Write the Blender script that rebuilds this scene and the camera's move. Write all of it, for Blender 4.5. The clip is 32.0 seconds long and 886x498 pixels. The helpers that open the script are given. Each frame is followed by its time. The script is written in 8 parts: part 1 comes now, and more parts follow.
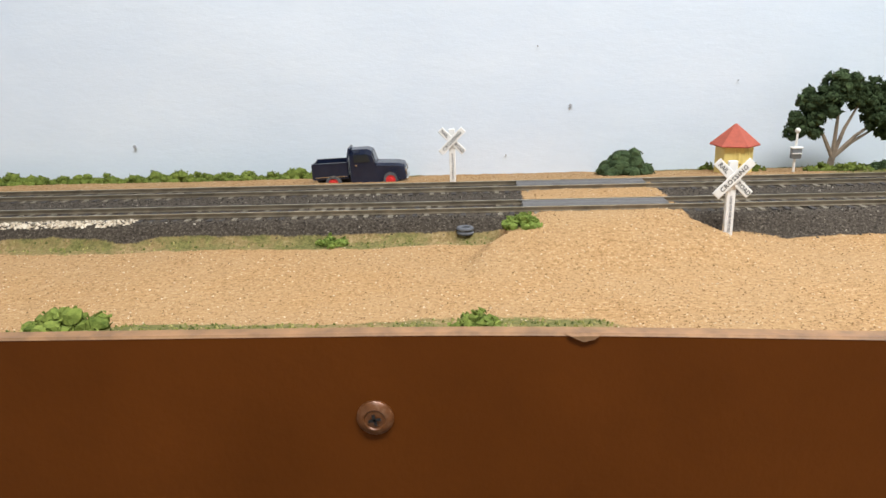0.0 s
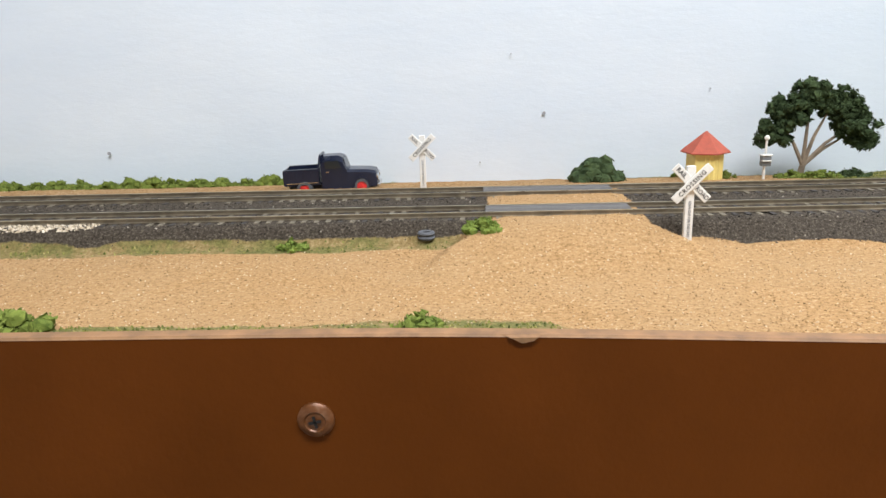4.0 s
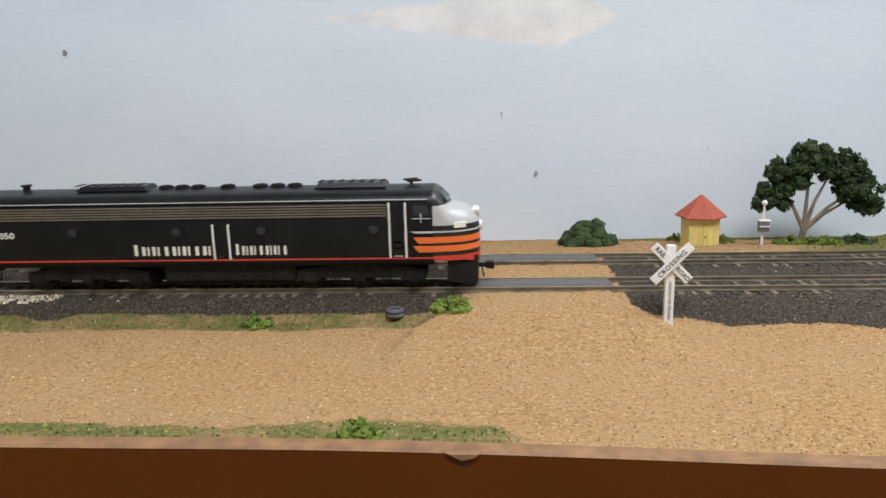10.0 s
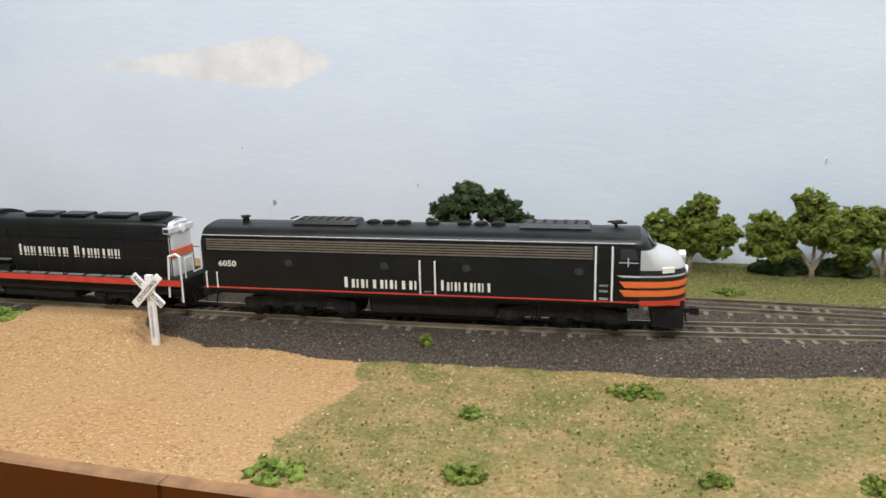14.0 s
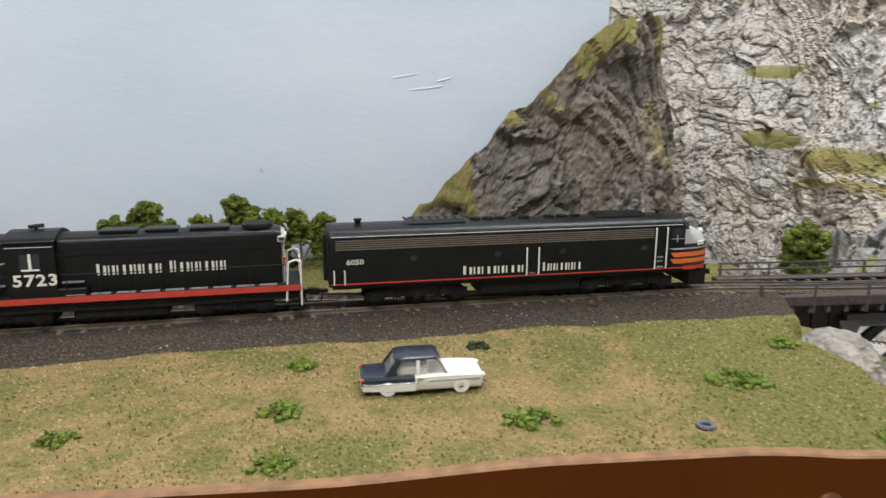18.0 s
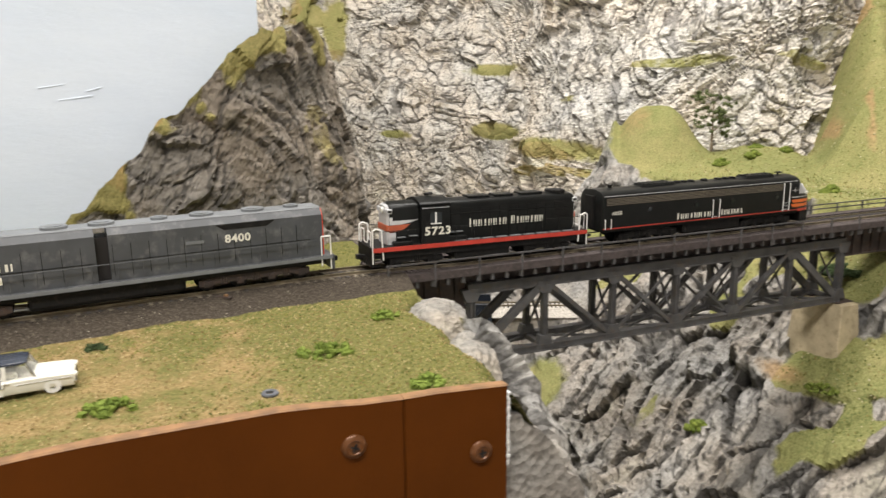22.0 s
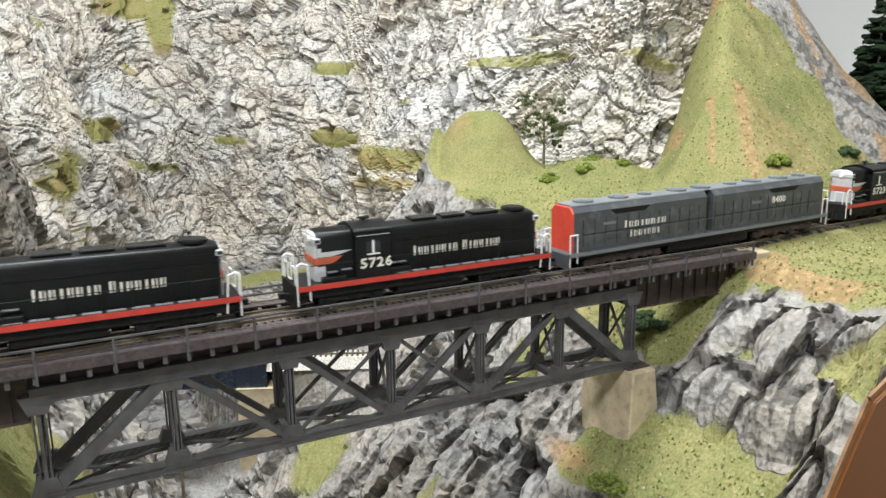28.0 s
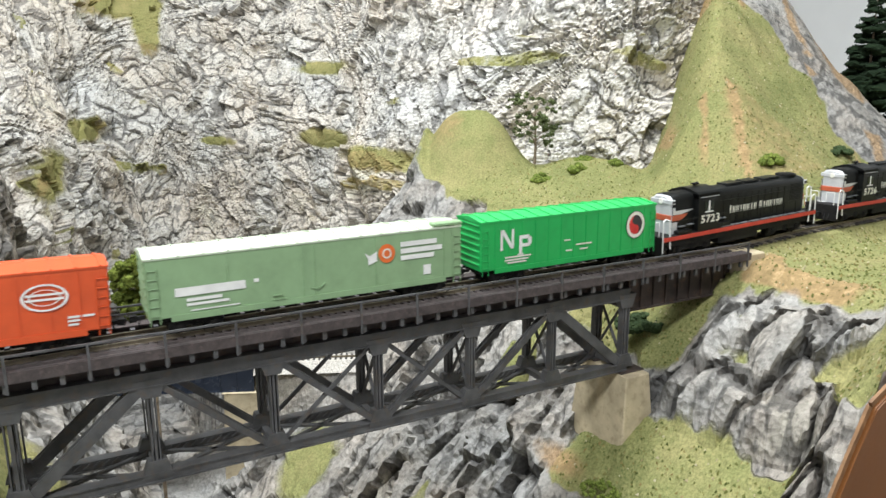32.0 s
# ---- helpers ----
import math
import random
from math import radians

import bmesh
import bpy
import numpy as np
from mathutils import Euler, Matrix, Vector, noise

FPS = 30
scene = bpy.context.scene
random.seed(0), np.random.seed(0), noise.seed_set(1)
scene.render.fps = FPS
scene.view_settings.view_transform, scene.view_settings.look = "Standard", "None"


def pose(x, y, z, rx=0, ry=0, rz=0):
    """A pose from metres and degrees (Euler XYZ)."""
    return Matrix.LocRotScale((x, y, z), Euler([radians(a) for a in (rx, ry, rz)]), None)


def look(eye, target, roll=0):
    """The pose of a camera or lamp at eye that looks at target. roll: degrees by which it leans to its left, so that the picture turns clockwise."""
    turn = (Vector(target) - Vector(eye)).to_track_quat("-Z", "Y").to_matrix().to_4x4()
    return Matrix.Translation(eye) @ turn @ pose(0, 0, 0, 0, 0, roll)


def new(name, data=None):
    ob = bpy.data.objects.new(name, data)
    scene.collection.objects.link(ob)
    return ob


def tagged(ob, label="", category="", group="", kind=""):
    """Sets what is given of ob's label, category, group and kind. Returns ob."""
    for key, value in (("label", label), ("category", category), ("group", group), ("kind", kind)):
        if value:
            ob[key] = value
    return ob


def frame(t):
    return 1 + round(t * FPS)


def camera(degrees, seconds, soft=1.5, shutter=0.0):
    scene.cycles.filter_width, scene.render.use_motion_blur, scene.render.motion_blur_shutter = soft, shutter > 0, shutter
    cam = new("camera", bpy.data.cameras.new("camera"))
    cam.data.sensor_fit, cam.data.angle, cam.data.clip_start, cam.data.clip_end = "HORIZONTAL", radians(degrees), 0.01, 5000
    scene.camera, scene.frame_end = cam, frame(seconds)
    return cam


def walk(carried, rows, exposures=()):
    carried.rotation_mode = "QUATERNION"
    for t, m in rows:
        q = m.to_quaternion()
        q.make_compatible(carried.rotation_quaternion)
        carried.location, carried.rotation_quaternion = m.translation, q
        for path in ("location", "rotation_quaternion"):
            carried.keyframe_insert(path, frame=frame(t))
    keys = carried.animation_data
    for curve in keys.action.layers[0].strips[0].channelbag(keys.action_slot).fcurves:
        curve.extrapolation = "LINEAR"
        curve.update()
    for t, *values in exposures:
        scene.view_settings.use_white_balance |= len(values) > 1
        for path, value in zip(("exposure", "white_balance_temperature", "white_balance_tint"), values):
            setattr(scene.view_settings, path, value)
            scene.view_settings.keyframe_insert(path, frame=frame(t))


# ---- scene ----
cam = camera(62.3, 32.0, 1.5, 0.3)
PATH = [
    (0, (-0.006, -0.019, 0.103), (-0.094, 1.896, -0.466), -1.8),
    (0.5, (-0.003, -0.023, 0.103), (-0.097, 1.898, -0.447), -1.9),
    (1, (0.001, -0.022, 0.101), (-0.091, 1.9, -0.442), -1.9),
    (1.5, (0.005, -0.018, 0.1), (-0.086, 1.906, -0.44), -1.9),
    (2, (0.009, -0.017, 0.096), (-0.074, 1.906, -0.444), -1.8),
    (2.5, (0.011, -0.018, 0.097), (-0.074, 1.906, -0.445), -1.8),
    (4.5, (0.012, -0.019, 0.102), (-0.064, 1.905, -0.438), -1.6),
    (5, (0.009, -0.016, 0.109), (-0.067, 1.909, -0.429), -1.7),
    (5.5, (0.01, -0.015, 0.118), (-0.092, 1.919, -0.381), -1.8),
    (6, (0.012, -0.014, 0.122), (-0.114, 1.924, -0.354), -1.9),
    (6.5, (0.02, -0.016, 0.126), (-0.142, 1.925, -0.328), -2.0),
    (7, (0.021, -0.012, 0.127), (-0.18, 1.93, -0.308), -2.0),
    (7.5, (0.022, -0.003, 0.126), (-0.191, 1.942, -0.29), -1.9),
    (8, (0.028, 0.002, 0.125), (-0.188, 1.949, -0.28), -1.8),
    (8.5, (0.033, 0.005, 0.122), (-0.162, 1.953, -0.291), -1.6),
    (9, (0.033, 0.008, 0.118), (-0.149, 1.953, -0.309), -1.6),
    (9.5, (0.037, 0.007, 0.116), (-0.119, 1.951, -0.326), -1.6),
    (10, (0.037, 0.003, 0.115), (-0.098, 1.947, -0.333), -1.5),
    (10.5, (0.034, -0.006, 0.121), (-0.094, 1.938, -0.332), -1.5),
    (11, (0.041, -0.015, 0.125), (-0.056, 1.932, -0.324), -1.5),
    (11.5, (0.067, -0.018, 0.127), (0.002, 1.931, -0.317), -1.8),
    (12, (0.174, -0.025, 0.123), (0.035, 1.919, -0.323), -2.3),
    (12.5, (0.269, -0.05, 0.134), (-0.061, 1.868, -0.325), -1.1),
    (13, (0.299, -0.077, 0.116), (-0.141, 1.812, -0.371), -1.2),
    (13.5, (0.34, -0.02, 0.124), (-0.174, 1.85, -0.363), -2.0),
    (14, (0.37, 0.003, 0.132), (-0.13, 1.894, -0.285), -1.3),
    (14.5, (0.381, 0.001, 0.132), (-0.019, 1.918, -0.274), -0.7),
    (16.5, (0.479, -0.012, 0.146), (0.322, 1.931, -0.302), -0.4),
    (17, (0.526, -0.005, 0.143), (0.437, 1.945, -0.294), -0.5),
    (17.5, (0.578, -0.03, 0.147), (0.609, 1.923, -0.285), -0.6),
    (18, (0.586, -0.048, 0.147), (0.791, 1.894, -0.285), 0.2),
    (18.5, (0.565, -0.085, 0.155), (0.944, 1.83, -0.278), 0.1),
    (19, (0.574, -0.092, 0.157), (1.066, 1.796, -0.282), -0.4),
    (19.5, (0.599, -0.093, 0.156), (1.102, 1.792, -0.285), -0.7),
    (20, (0.617, -0.103, 0.158), (1.133, 1.779, -0.282), -1.0),
    (20.5, (0.627, -0.106, 0.154), (1.159, 1.771, -0.286), -1.1),
    (21, (0.641, -0.108, 0.153), (1.197, 1.761, -0.291), -1.2),
    (21.5, (0.658, -0.113, 0.155), (1.272, 1.737, -0.293), -1.1),
    (22, (0.687, -0.119, 0.155), (1.413, 1.691, -0.29), -0.8),
    (22.5, (0.729, -0.123, 0.156), (1.603, 1.621, -0.286), -0.2),
    (23, (0.797, -0.111, 0.151), (1.776, 1.576, -0.291), -0.2),
    (23.5, (0.872, -0.077, 0.15), (1.877, 1.592, -0.303), -0.3),
    (24, (0.892, -0.056, 0.153), (1.899, 1.611, -0.303), 0.1),
    (24.5, (0.906, -0.039, 0.148), (1.98, 1.582, -0.319), -0.1),
    (25, (0.949, -0.028, 0.151), (2.011, 1.598, -0.324), -0.6),
    (25.5, (0.956, -0.029, 0.152), (1.957, 1.637, -0.321), -0.8),
    (26, (0.961, -0.022, 0.151), (1.893, 1.684, -0.319), -1.1),
    (26.5, (0.962, -0.022, 0.151), (1.868, 1.7, -0.313), -1.0),
    (28.5, (0.956, -0.018, 0.154), (1.842, 1.719, -0.291), -0.4),
    (29, (0.956, -0.017, 0.154), (1.841, 1.72, -0.29), -0.4),
    (29.5, (0.957, -0.017, 0.153), (1.843, 1.721, -0.288), -0.4),
    (30, (0.959, -0.02, 0.153), (1.85, 1.715, -0.288), -0.3),
    (30.5, (0.958, -0.019, 0.153), (1.852, 1.715, -0.286), -0.3),
    (31, (0.961, -0.014, 0.152), (1.861, 1.717, -0.288), -0.3),
    (31.5, (0.963, -0.009, 0.15), (1.868, 1.719, -0.29), -0.3),
    (32, (0.965, -0.008, 0.151), (1.873, 1.717, -0.294), -0.4),
]
EXPOSURES = [(0.0, 0.1, 6550, 10), (5.0, 0.08, 6550, 10), (6.5, -0.28, 6500, 10), (9.0, -0.35, 6500, 10), (11.5, -0.33, 6500, 10), (13.0, -0.42, 6500, 10), (14.0, -0.17, 6550, 10), (17.0, -0.42, 6550, 11),
             (18.5, -0.40, 6650, 11), (20.0, -0.18, 6850, 11), (22.0, -0.08, 7250, 12), (24.0, 0.1, 7350, 12), (26.0, 0.1, 7000, 10), (29.0, 0.1, 6350, 7), (32.0, 0.1, 6350, 7)]
walk(cam, [(t, look(e, g, r)) for t, e, g, r in PATH], EXPOSURES)
LAMP_A, CLIFF_LAMP = 46.0, 58.0
LAMP_COLOUR = (0.93, 0.955, 1.0)

# ---- light ----
world = bpy.data.worlds.new("room_light")
scene.world = world
world.use_nodes = True
world.node_tree.nodes["Background"].inputs[0].default_value = (0.93, 0.96, 1.0, 1)
world.node_tree.nodes["Background"].inputs[1].default_value = 0.25


def area_lamp(name, eye, target, sx, sy, watts, col):
    d = bpy.data.lights.new(name, "AREA")
    d.shape, d.size, d.size_y, d.energy, d.color = "RECTANGLE", sx, sy, watts, col
    ob = new(name, d)
    ob.matrix_world = look(eye, target)
    return ob


area_lamp("ceiling_tube", (0.3, -0.55, 1.44), (0.3, -0.5, 0.0), 1.3, 0.35, LAMP_A, LAMP_COLOUR)
# unseen lamp added over the gorge to brighten the cliff
area_lamp("ceiling_tube", (1.07, 0.73, 1.44), (1.11, 0.84, 0.0), 1.1, 0.5, CLIFF_LAMP, LAMP_COLOUR)


# ---- building helpers ----
def bm_box(bm, x0, x1, y0, y1, z0, z1):
    vs = [bm.verts.new(p) for p in ((x0, y0, z0), (x1, y0, z0), (x1, y1, z0), (x0, y1, z0), (x0, y0, z1), (x1, y0, z1), (x1, y1, z1), (x0, y1, z1))]
    for f in ((0, 3, 2, 1), (4, 5, 6, 7), (0, 1, 5, 4), (1, 2, 6, 5), (2, 3, 7, 6), (3, 0, 4, 7)):
        bm.faces.new([vs[i] for i in f])
    return vs


def box(x0, x1, y0, y1, z0, z1, bevel=0.0, seg=1):
    bm = bmesh.new()
    bm_box(bm, x0, x1, y0, y1, z0, z1)
    if bevel:
        bmesh.ops.bevel(bm, geom=bm.edges[:], offset=bevel, segments=seg, affect="EDGES", profile=0.5)
    return bm


def bm_tube(bm, p, q, r, n=8, r2=None):
    p, q = Vector(p), Vector(q)
    d = (q - p).normalized()
    a = d.orthogonal().normalized()
    b = d.cross(a)
    r2 = r if r2 is None else r2
    rings = []
    for c, rr in ((p, r), (q, r2)):
        rings.append([bm.verts.new(c + (a * math.cos(t) + b * math.sin(t)) * rr) for t in (2 * math.pi * i / n for i in range(n))])
    for i in range(n):
        j = (i + 1) % n
        bm.faces.new((rings[0][i], rings[0][j], rings[1][j], rings[1][i]))
    bm.faces.new(rings[0][::-1])
    bm.faces.new(rings[1])


def bm_bar(bm, p, q, w, h, up=(0, 0, 1)):
    """A rectangular bar from p to q, w across and h along up."""
    p, q = Vector(p), Vector(q)
    d = (q - p).normalized()
    side = d.cross(Vector(up))
    side = (d.orthogonal() if side.length < 1e-6 else side).normalized()
    u = side.cross(d).normalized()
    vs = []
    for c in (p, q):
        vs += [bm.verts.new(c + side * (sx * w / 2) + u * (sz * h / 2)) for sx, sz in ((-1, -1), (1, -1), (1, 1), (-1, 1))]
    for f in ((0, 1, 2, 3), (7, 6, 5, 4), (0, 4, 5, 1), (1, 5, 6, 2), (2, 6, 7, 3), (3, 7, 4, 0)):
        bm.faces.new([vs[i] for i in f])


def bm_loft(bm, rings, caps=True):
    rs = [[bm.verts.new(p) for p in ring] for ring in rings]
    n = len(rs[0])
    for a, b in zip(rs, rs[1:]):
        for i in range(n):
            j = (i + 1) % n
            bm.faces.new((a[i], a[j], b[j], b[i]))
    if caps:
        bm.faces.new(rs[0][::-1])
        bm.faces.new(rs[-1])
    return rs


def bm_slab(bm, poly, y0, y1):
    """A plate with the outline poly of (x, z), from y0 to y1."""
    bm_loft(bm, [[(x, y0, z) for x, z in poly], [(x, y1, z) for x, z in poly]])


def bm_disc(bm, x, y, z, r, t, n=16, axis="y"):
    d = Vector((0, t, 0)) if axis == "y" else Vector((0, 0, t)) if axis == "z" else Vector((t, 0, 0))
    bm_tube(bm, Vector((x, y, z)), Vector((x, y, z)) + d, r, n)


def mesh_of(name, bm, smooth=False):
    bmesh.ops.recalc_face_normals(bm, faces=bm.faces[:])
    me = bpy.data.meshes.new(name)
    bm.to_mesh(me)
    bm.free()
    if smooth:
        me.shade_smooth()
        if hasattr(me, "set_sharp_from_angle"):
            me.set_sharp_from_angle(angle=radians(38))
    return me


def part(name, bm, material, parent=None, label="", smooth=False):
    me = mesh_of(name, bm, smooth)
    me.materials.append(material)
    ob = new(name, me)
    ob.parent = parent
    if label:
        ob["label"] = label
    return ob


def empty(name, m, label, category, group="", kind=""):
    ob = new(name)
    ob.empty_display_size = 0.01
    ob.matrix_basis = m
    return tagged(ob, label, category, group, kind)


def sheet(name, xs, ys, fun, material, kind="structure", smooth=False):
    """A ground sheet over the grid xs, ys with points fun(x, y)."""
    nx, ny = len(xs), len(ys)
    co = [fun(x, y) for y in ys for x in xs]
    faces = [(j * nx + i, j * nx + i + 1, (j + 1) * nx + i + 1, (j + 1) * nx + i) for j in range(ny - 1) for i in range(nx - 1)]
    me = bpy.data.meshes.new(name)
    me.from_pydata(co, [], faces)
    if smooth:
        me.shade_smooth()
    me.materials.append(material)
    ob = new(name, me)
    ob["kind"] = kind
    return ob


def frange(a, b, step):
    n = max(1, round((b - a) / step))
    return [a + (b - a) * i / n for i in range(n + 1)]


def smooth01(t):
    t = min(1.0, max(0.0, t))
    return t * t * (3 - 2 * t)


def lerp(xs, ys, x):
    if x <= xs[0]:
        return ys[0]
    for i in range(1, len(xs)):
        if x < xs[i]:
            return ys[i - 1] + (ys[i] - ys[i - 1]) * (x - xs[i - 1]) / (xs[i] - xs[i - 1])
    return ys[-1]


def fbm(x, y, z, octaves=4):
    return noise.fractal(Vector((x, y, z)), 0.9, 2.1, octaves)


# ---- materials ----
def nodes_of(name):
    m = bpy.data.materials.new(name)
    m.use_nodes = True
    nt = m.node_tree
    return m, nt, nt.nodes["Principled BSDF"]


def ramp(nt, fac, stops):
    r = nt.nodes.new("ShaderNodeValToRGB")
    while len(r.color_ramp.elements) < len(stops):
        r.color_ramp.elements.new(0.5)
    for e, (p, c) in zip(r.color_ramp.elements, stops):
        e.position, e.color = p, (*c, 1)
    nt.links.new(fac, r.inputs[0])
    return r.outputs[0]


def tex(nt, kind, scale, detail=4.0, rough=0.6, coord="Object", warp=None):
    tc = nt.nodes.new("ShaderNodeTexCoord")
    t = nt.nodes.new("ShaderNodeTex" + kind)
    t.inputs["Scale"].default_value = scale
    if kind == "Noise":
        t.inputs["Detail"].default_value, t.inputs["Roughness"].default_value = detail, rough
    src = tc.outputs[coord]
    if warp:
        mp = nt.nodes.new("ShaderNodeMapping")
        mp.inputs["Scale"].default_value = warp
        nt.links.new(src, mp.inputs[0])
        src = mp.outputs[0]
    nt.links.new(src, t.inputs["Vector"])
    return t.outputs[0]


def mix(nt, fac, a, b, mode="MIX"):
    n = nt.nodes.new("ShaderNodeMix")
    n.data_type, n.blend_type = "RGBA", mode
    for sock, v in ((n.inputs[0], fac), (n.inputs[6], a), (n.inputs[7], b)):
        if isinstance(v, bpy.types.NodeSocket):
            nt.links.new(v, sock)
        elif isinstance(v, tuple):
            sock.default_value = (*v, 1)
        else:
            sock.default_value = v
    return n.outputs[2]


def bump(nt, bsdf, height, dist, strength=0.6):
    b = nt.nodes.new("ShaderNodeBump")
    b.inputs["Strength"].default_value, b.inputs["Distance"].default_value = strength, dist
    nt.links.new(height, b.inputs["Height"])
    nt.links.new(b.outputs[0], bsdf.inputs["Normal"])


def paint(name, col, rough=0.45, metal=0.0, var=0.25, scale=90, grain=900, dirt=None, bumpy=0.00006):
    """Painted or bare surface with soft patches, fine grain and slight relief."""
    m, nt, b = nodes_of(name)
    n1, n2 = tex(nt, "Noise", scale, 5), tex(nt, "Noise", grain, 3)
    lo, hi = tuple(c * (1 - var) for c in col), tuple(min(1, c * (1 + var)) for c in col)
    c = ramp(nt, n1, ((0.3, lo), (0.7, hi)))
    if dirt:
        c = mix(nt, ramp(nt, tex(nt, "Noise", scale * 2.3, 6), ((0.52, (0, 0, 0)), (0.75, (1, 1, 1)))), c, dirt)
    nt.links.new(c, b.inputs["Base Color"])
    b.inputs["Metallic"].default_value = metal
    rr = nt.nodes.new("ShaderNodeMapRange")
    rr.inputs[3].default_value, rr.inputs[4].default_value = max(0.02, rough - 0.12), min(1, rough + 0.12)
    nt.links.new(n1, rr.inputs[0])
    nt.links.new(rr.outputs[0], b.inputs["Roughness"])
    if bumpy:
        bump(nt, b, n2, bumpy)
    return m


def leafy(name, dark, light, scale=260):
    """Ground foam foliage: uneven green clumps."""
    m, nt, b = nodes_of(name)
    c = ramp(nt, tex(nt, "Noise", scale, 4, 0.7), ((0.32, dark), (0.68, light)))
    g = nt.nodes.new("ShaderNodeNewGeometry")
    c = mix(nt, 0.35, c, ramp(nt, g.outputs["Random Per Island"], ((0.0, dark), (1.0, light))))
    nt.links.new(c, b.inputs["Base Color"])
    b.inputs["Roughness"].default_value = 0.95
    b.inputs["Specular IOR Level"].default_value = 0.15
    bump(nt, b, tex(nt, "Noise", 1500, 3), 0.0004)
    return m


def rocky(name, tones, scale=14.0, turf=None, earth=(0.33, 0.17, 0.07), joint_tone=(0.05, 0.048, 0.046), bump_d=0.003):
    """Plaster rock stained in thin washes; dark along the joints; turf and bare earth by the sheet's own layers."""
    m, nt, b = nodes_of(name)

    def cover_of(attr, grow, lo, hi, scale2):
        a = nt.nodes.new("ShaderNodeAttribute")
        a.attribute_name = attr
        k = nt.nodes.new("ShaderNodeMath")
        k.operation = "MULTIPLY_ADD"
        k.inputs[1].default_value = grow
        nt.links.new(tex(nt, "Noise", scale2, 5, 0.75), k.inputs[0])
        nt.links.new(a.outputs["Fac"], k.inputs[2])
        return ramp(nt, k.outputs[0], ((lo, (0, 0, 0)), (hi, (1, 1, 1))))
    c = ramp(nt, tex(nt, "Noise", scale, 7, 0.66), ((0.30, tones[0]), (0.48, tones[1]), (0.68, tones[2])))
    c = mix(nt, 0.45, c, ramp(nt, tex(nt, "Noise", scale * 4.2, 5, 0.72), ((0.36, tones[0]), (0.50, tones[1]), (0.62, tones[2]))))
    hue = ramp(nt, tex(nt, "Noise", scale * 0.55, 4, 0.6), ((0.32, (0.97, 0.99, 1.0)), (0.46, (1, 0.98, 0.93)), (0.60, (1.08, 0.98, 0.86)), (0.75, (1.0, 0.98, 0.78))))
    c = mix(nt, 0.8, c, mix(nt, 1.0, c, hue, "MULTIPLY"))
    chips = ramp(nt, tex(nt, "Noise", 210, 4, 0.75), ((0.36, (0.42, 0.41, 0.40)), (0.48, (1, 1, 1))))
    c = mix(nt, 0.5, c, mix(nt, 1.0, c, chips, "MULTIPLY"))
    if turf:
        # near-black tone mixed in along the sunken joints
        c = mix(nt, mix(nt, 0.62, (0, 0, 0), cover_of("joint_mask", 0.9, 0.78, 1.30, 55)), c, joint_tone)
        grass = ramp(nt, tex(nt, "Noise", 10, 6, 0.68), ((0.34, turf[0]), (0.48, turf[1]), (0.64, turf[2])))
        fine = ramp(nt, tex(nt, "Noise", 420, 4, 0.8), ((0.34, tuple(v * 0.45 for v in turf[0])), (0.5, turf[1]), (0.72, tuple(min(1.0, v * 1.35) for v in turf[2]))))
        grass = mix(nt, 0.55, grass, fine)
        soil = ramp(nt, tex(nt, "Noise", 130, 5, 0.75), ((0.32, tuple(v * 0.6 for v in earth)), (0.55, earth), (0.74, tuple(min(1.0, v * 1.7 + 0.05) for v in earth))))
        on_turf = cover_of("turf", 0.7, 0.70, 0.98, 60)
        c = mix(nt, on_turf, c, grass)
        c = mix(nt, mix(nt, 0.8, (0, 0, 0), cover_of("earth", 0.6, 0.60, 1.0, 80)), c, soil)
    nt.links.new(c, b.inputs["Base Color"])
    b.inputs["Roughness"].default_value = 0.92
    b.inputs["Specular IOR Level"].default_value = 0.15
    h = nt.nodes.new("ShaderNodeMath")
    h.operation = "ADD"
    nt.links.new(tex(nt, "Noise", 90, 6, 0.72), h.inputs[0])
    nt.links.new(tex(nt, "Voronoi", 170), h.inputs[1])
    height = h.outputs[0]
    if turf:
        soft = nt.nodes.new("ShaderNodeMath")
        soft.operation = "MULTIPLY"
        nt.links.new(height, soft.inputs[0])
        nt.links.new(ramp(nt, on_turf, ((0.1, (1, 1, 1)), (0.6, (0.12, 0.12, 0.12)))), soft.inputs[1])
        height = soft.outputs[0]
    bump(nt, b, height, bump_d, 0.7)
    return m


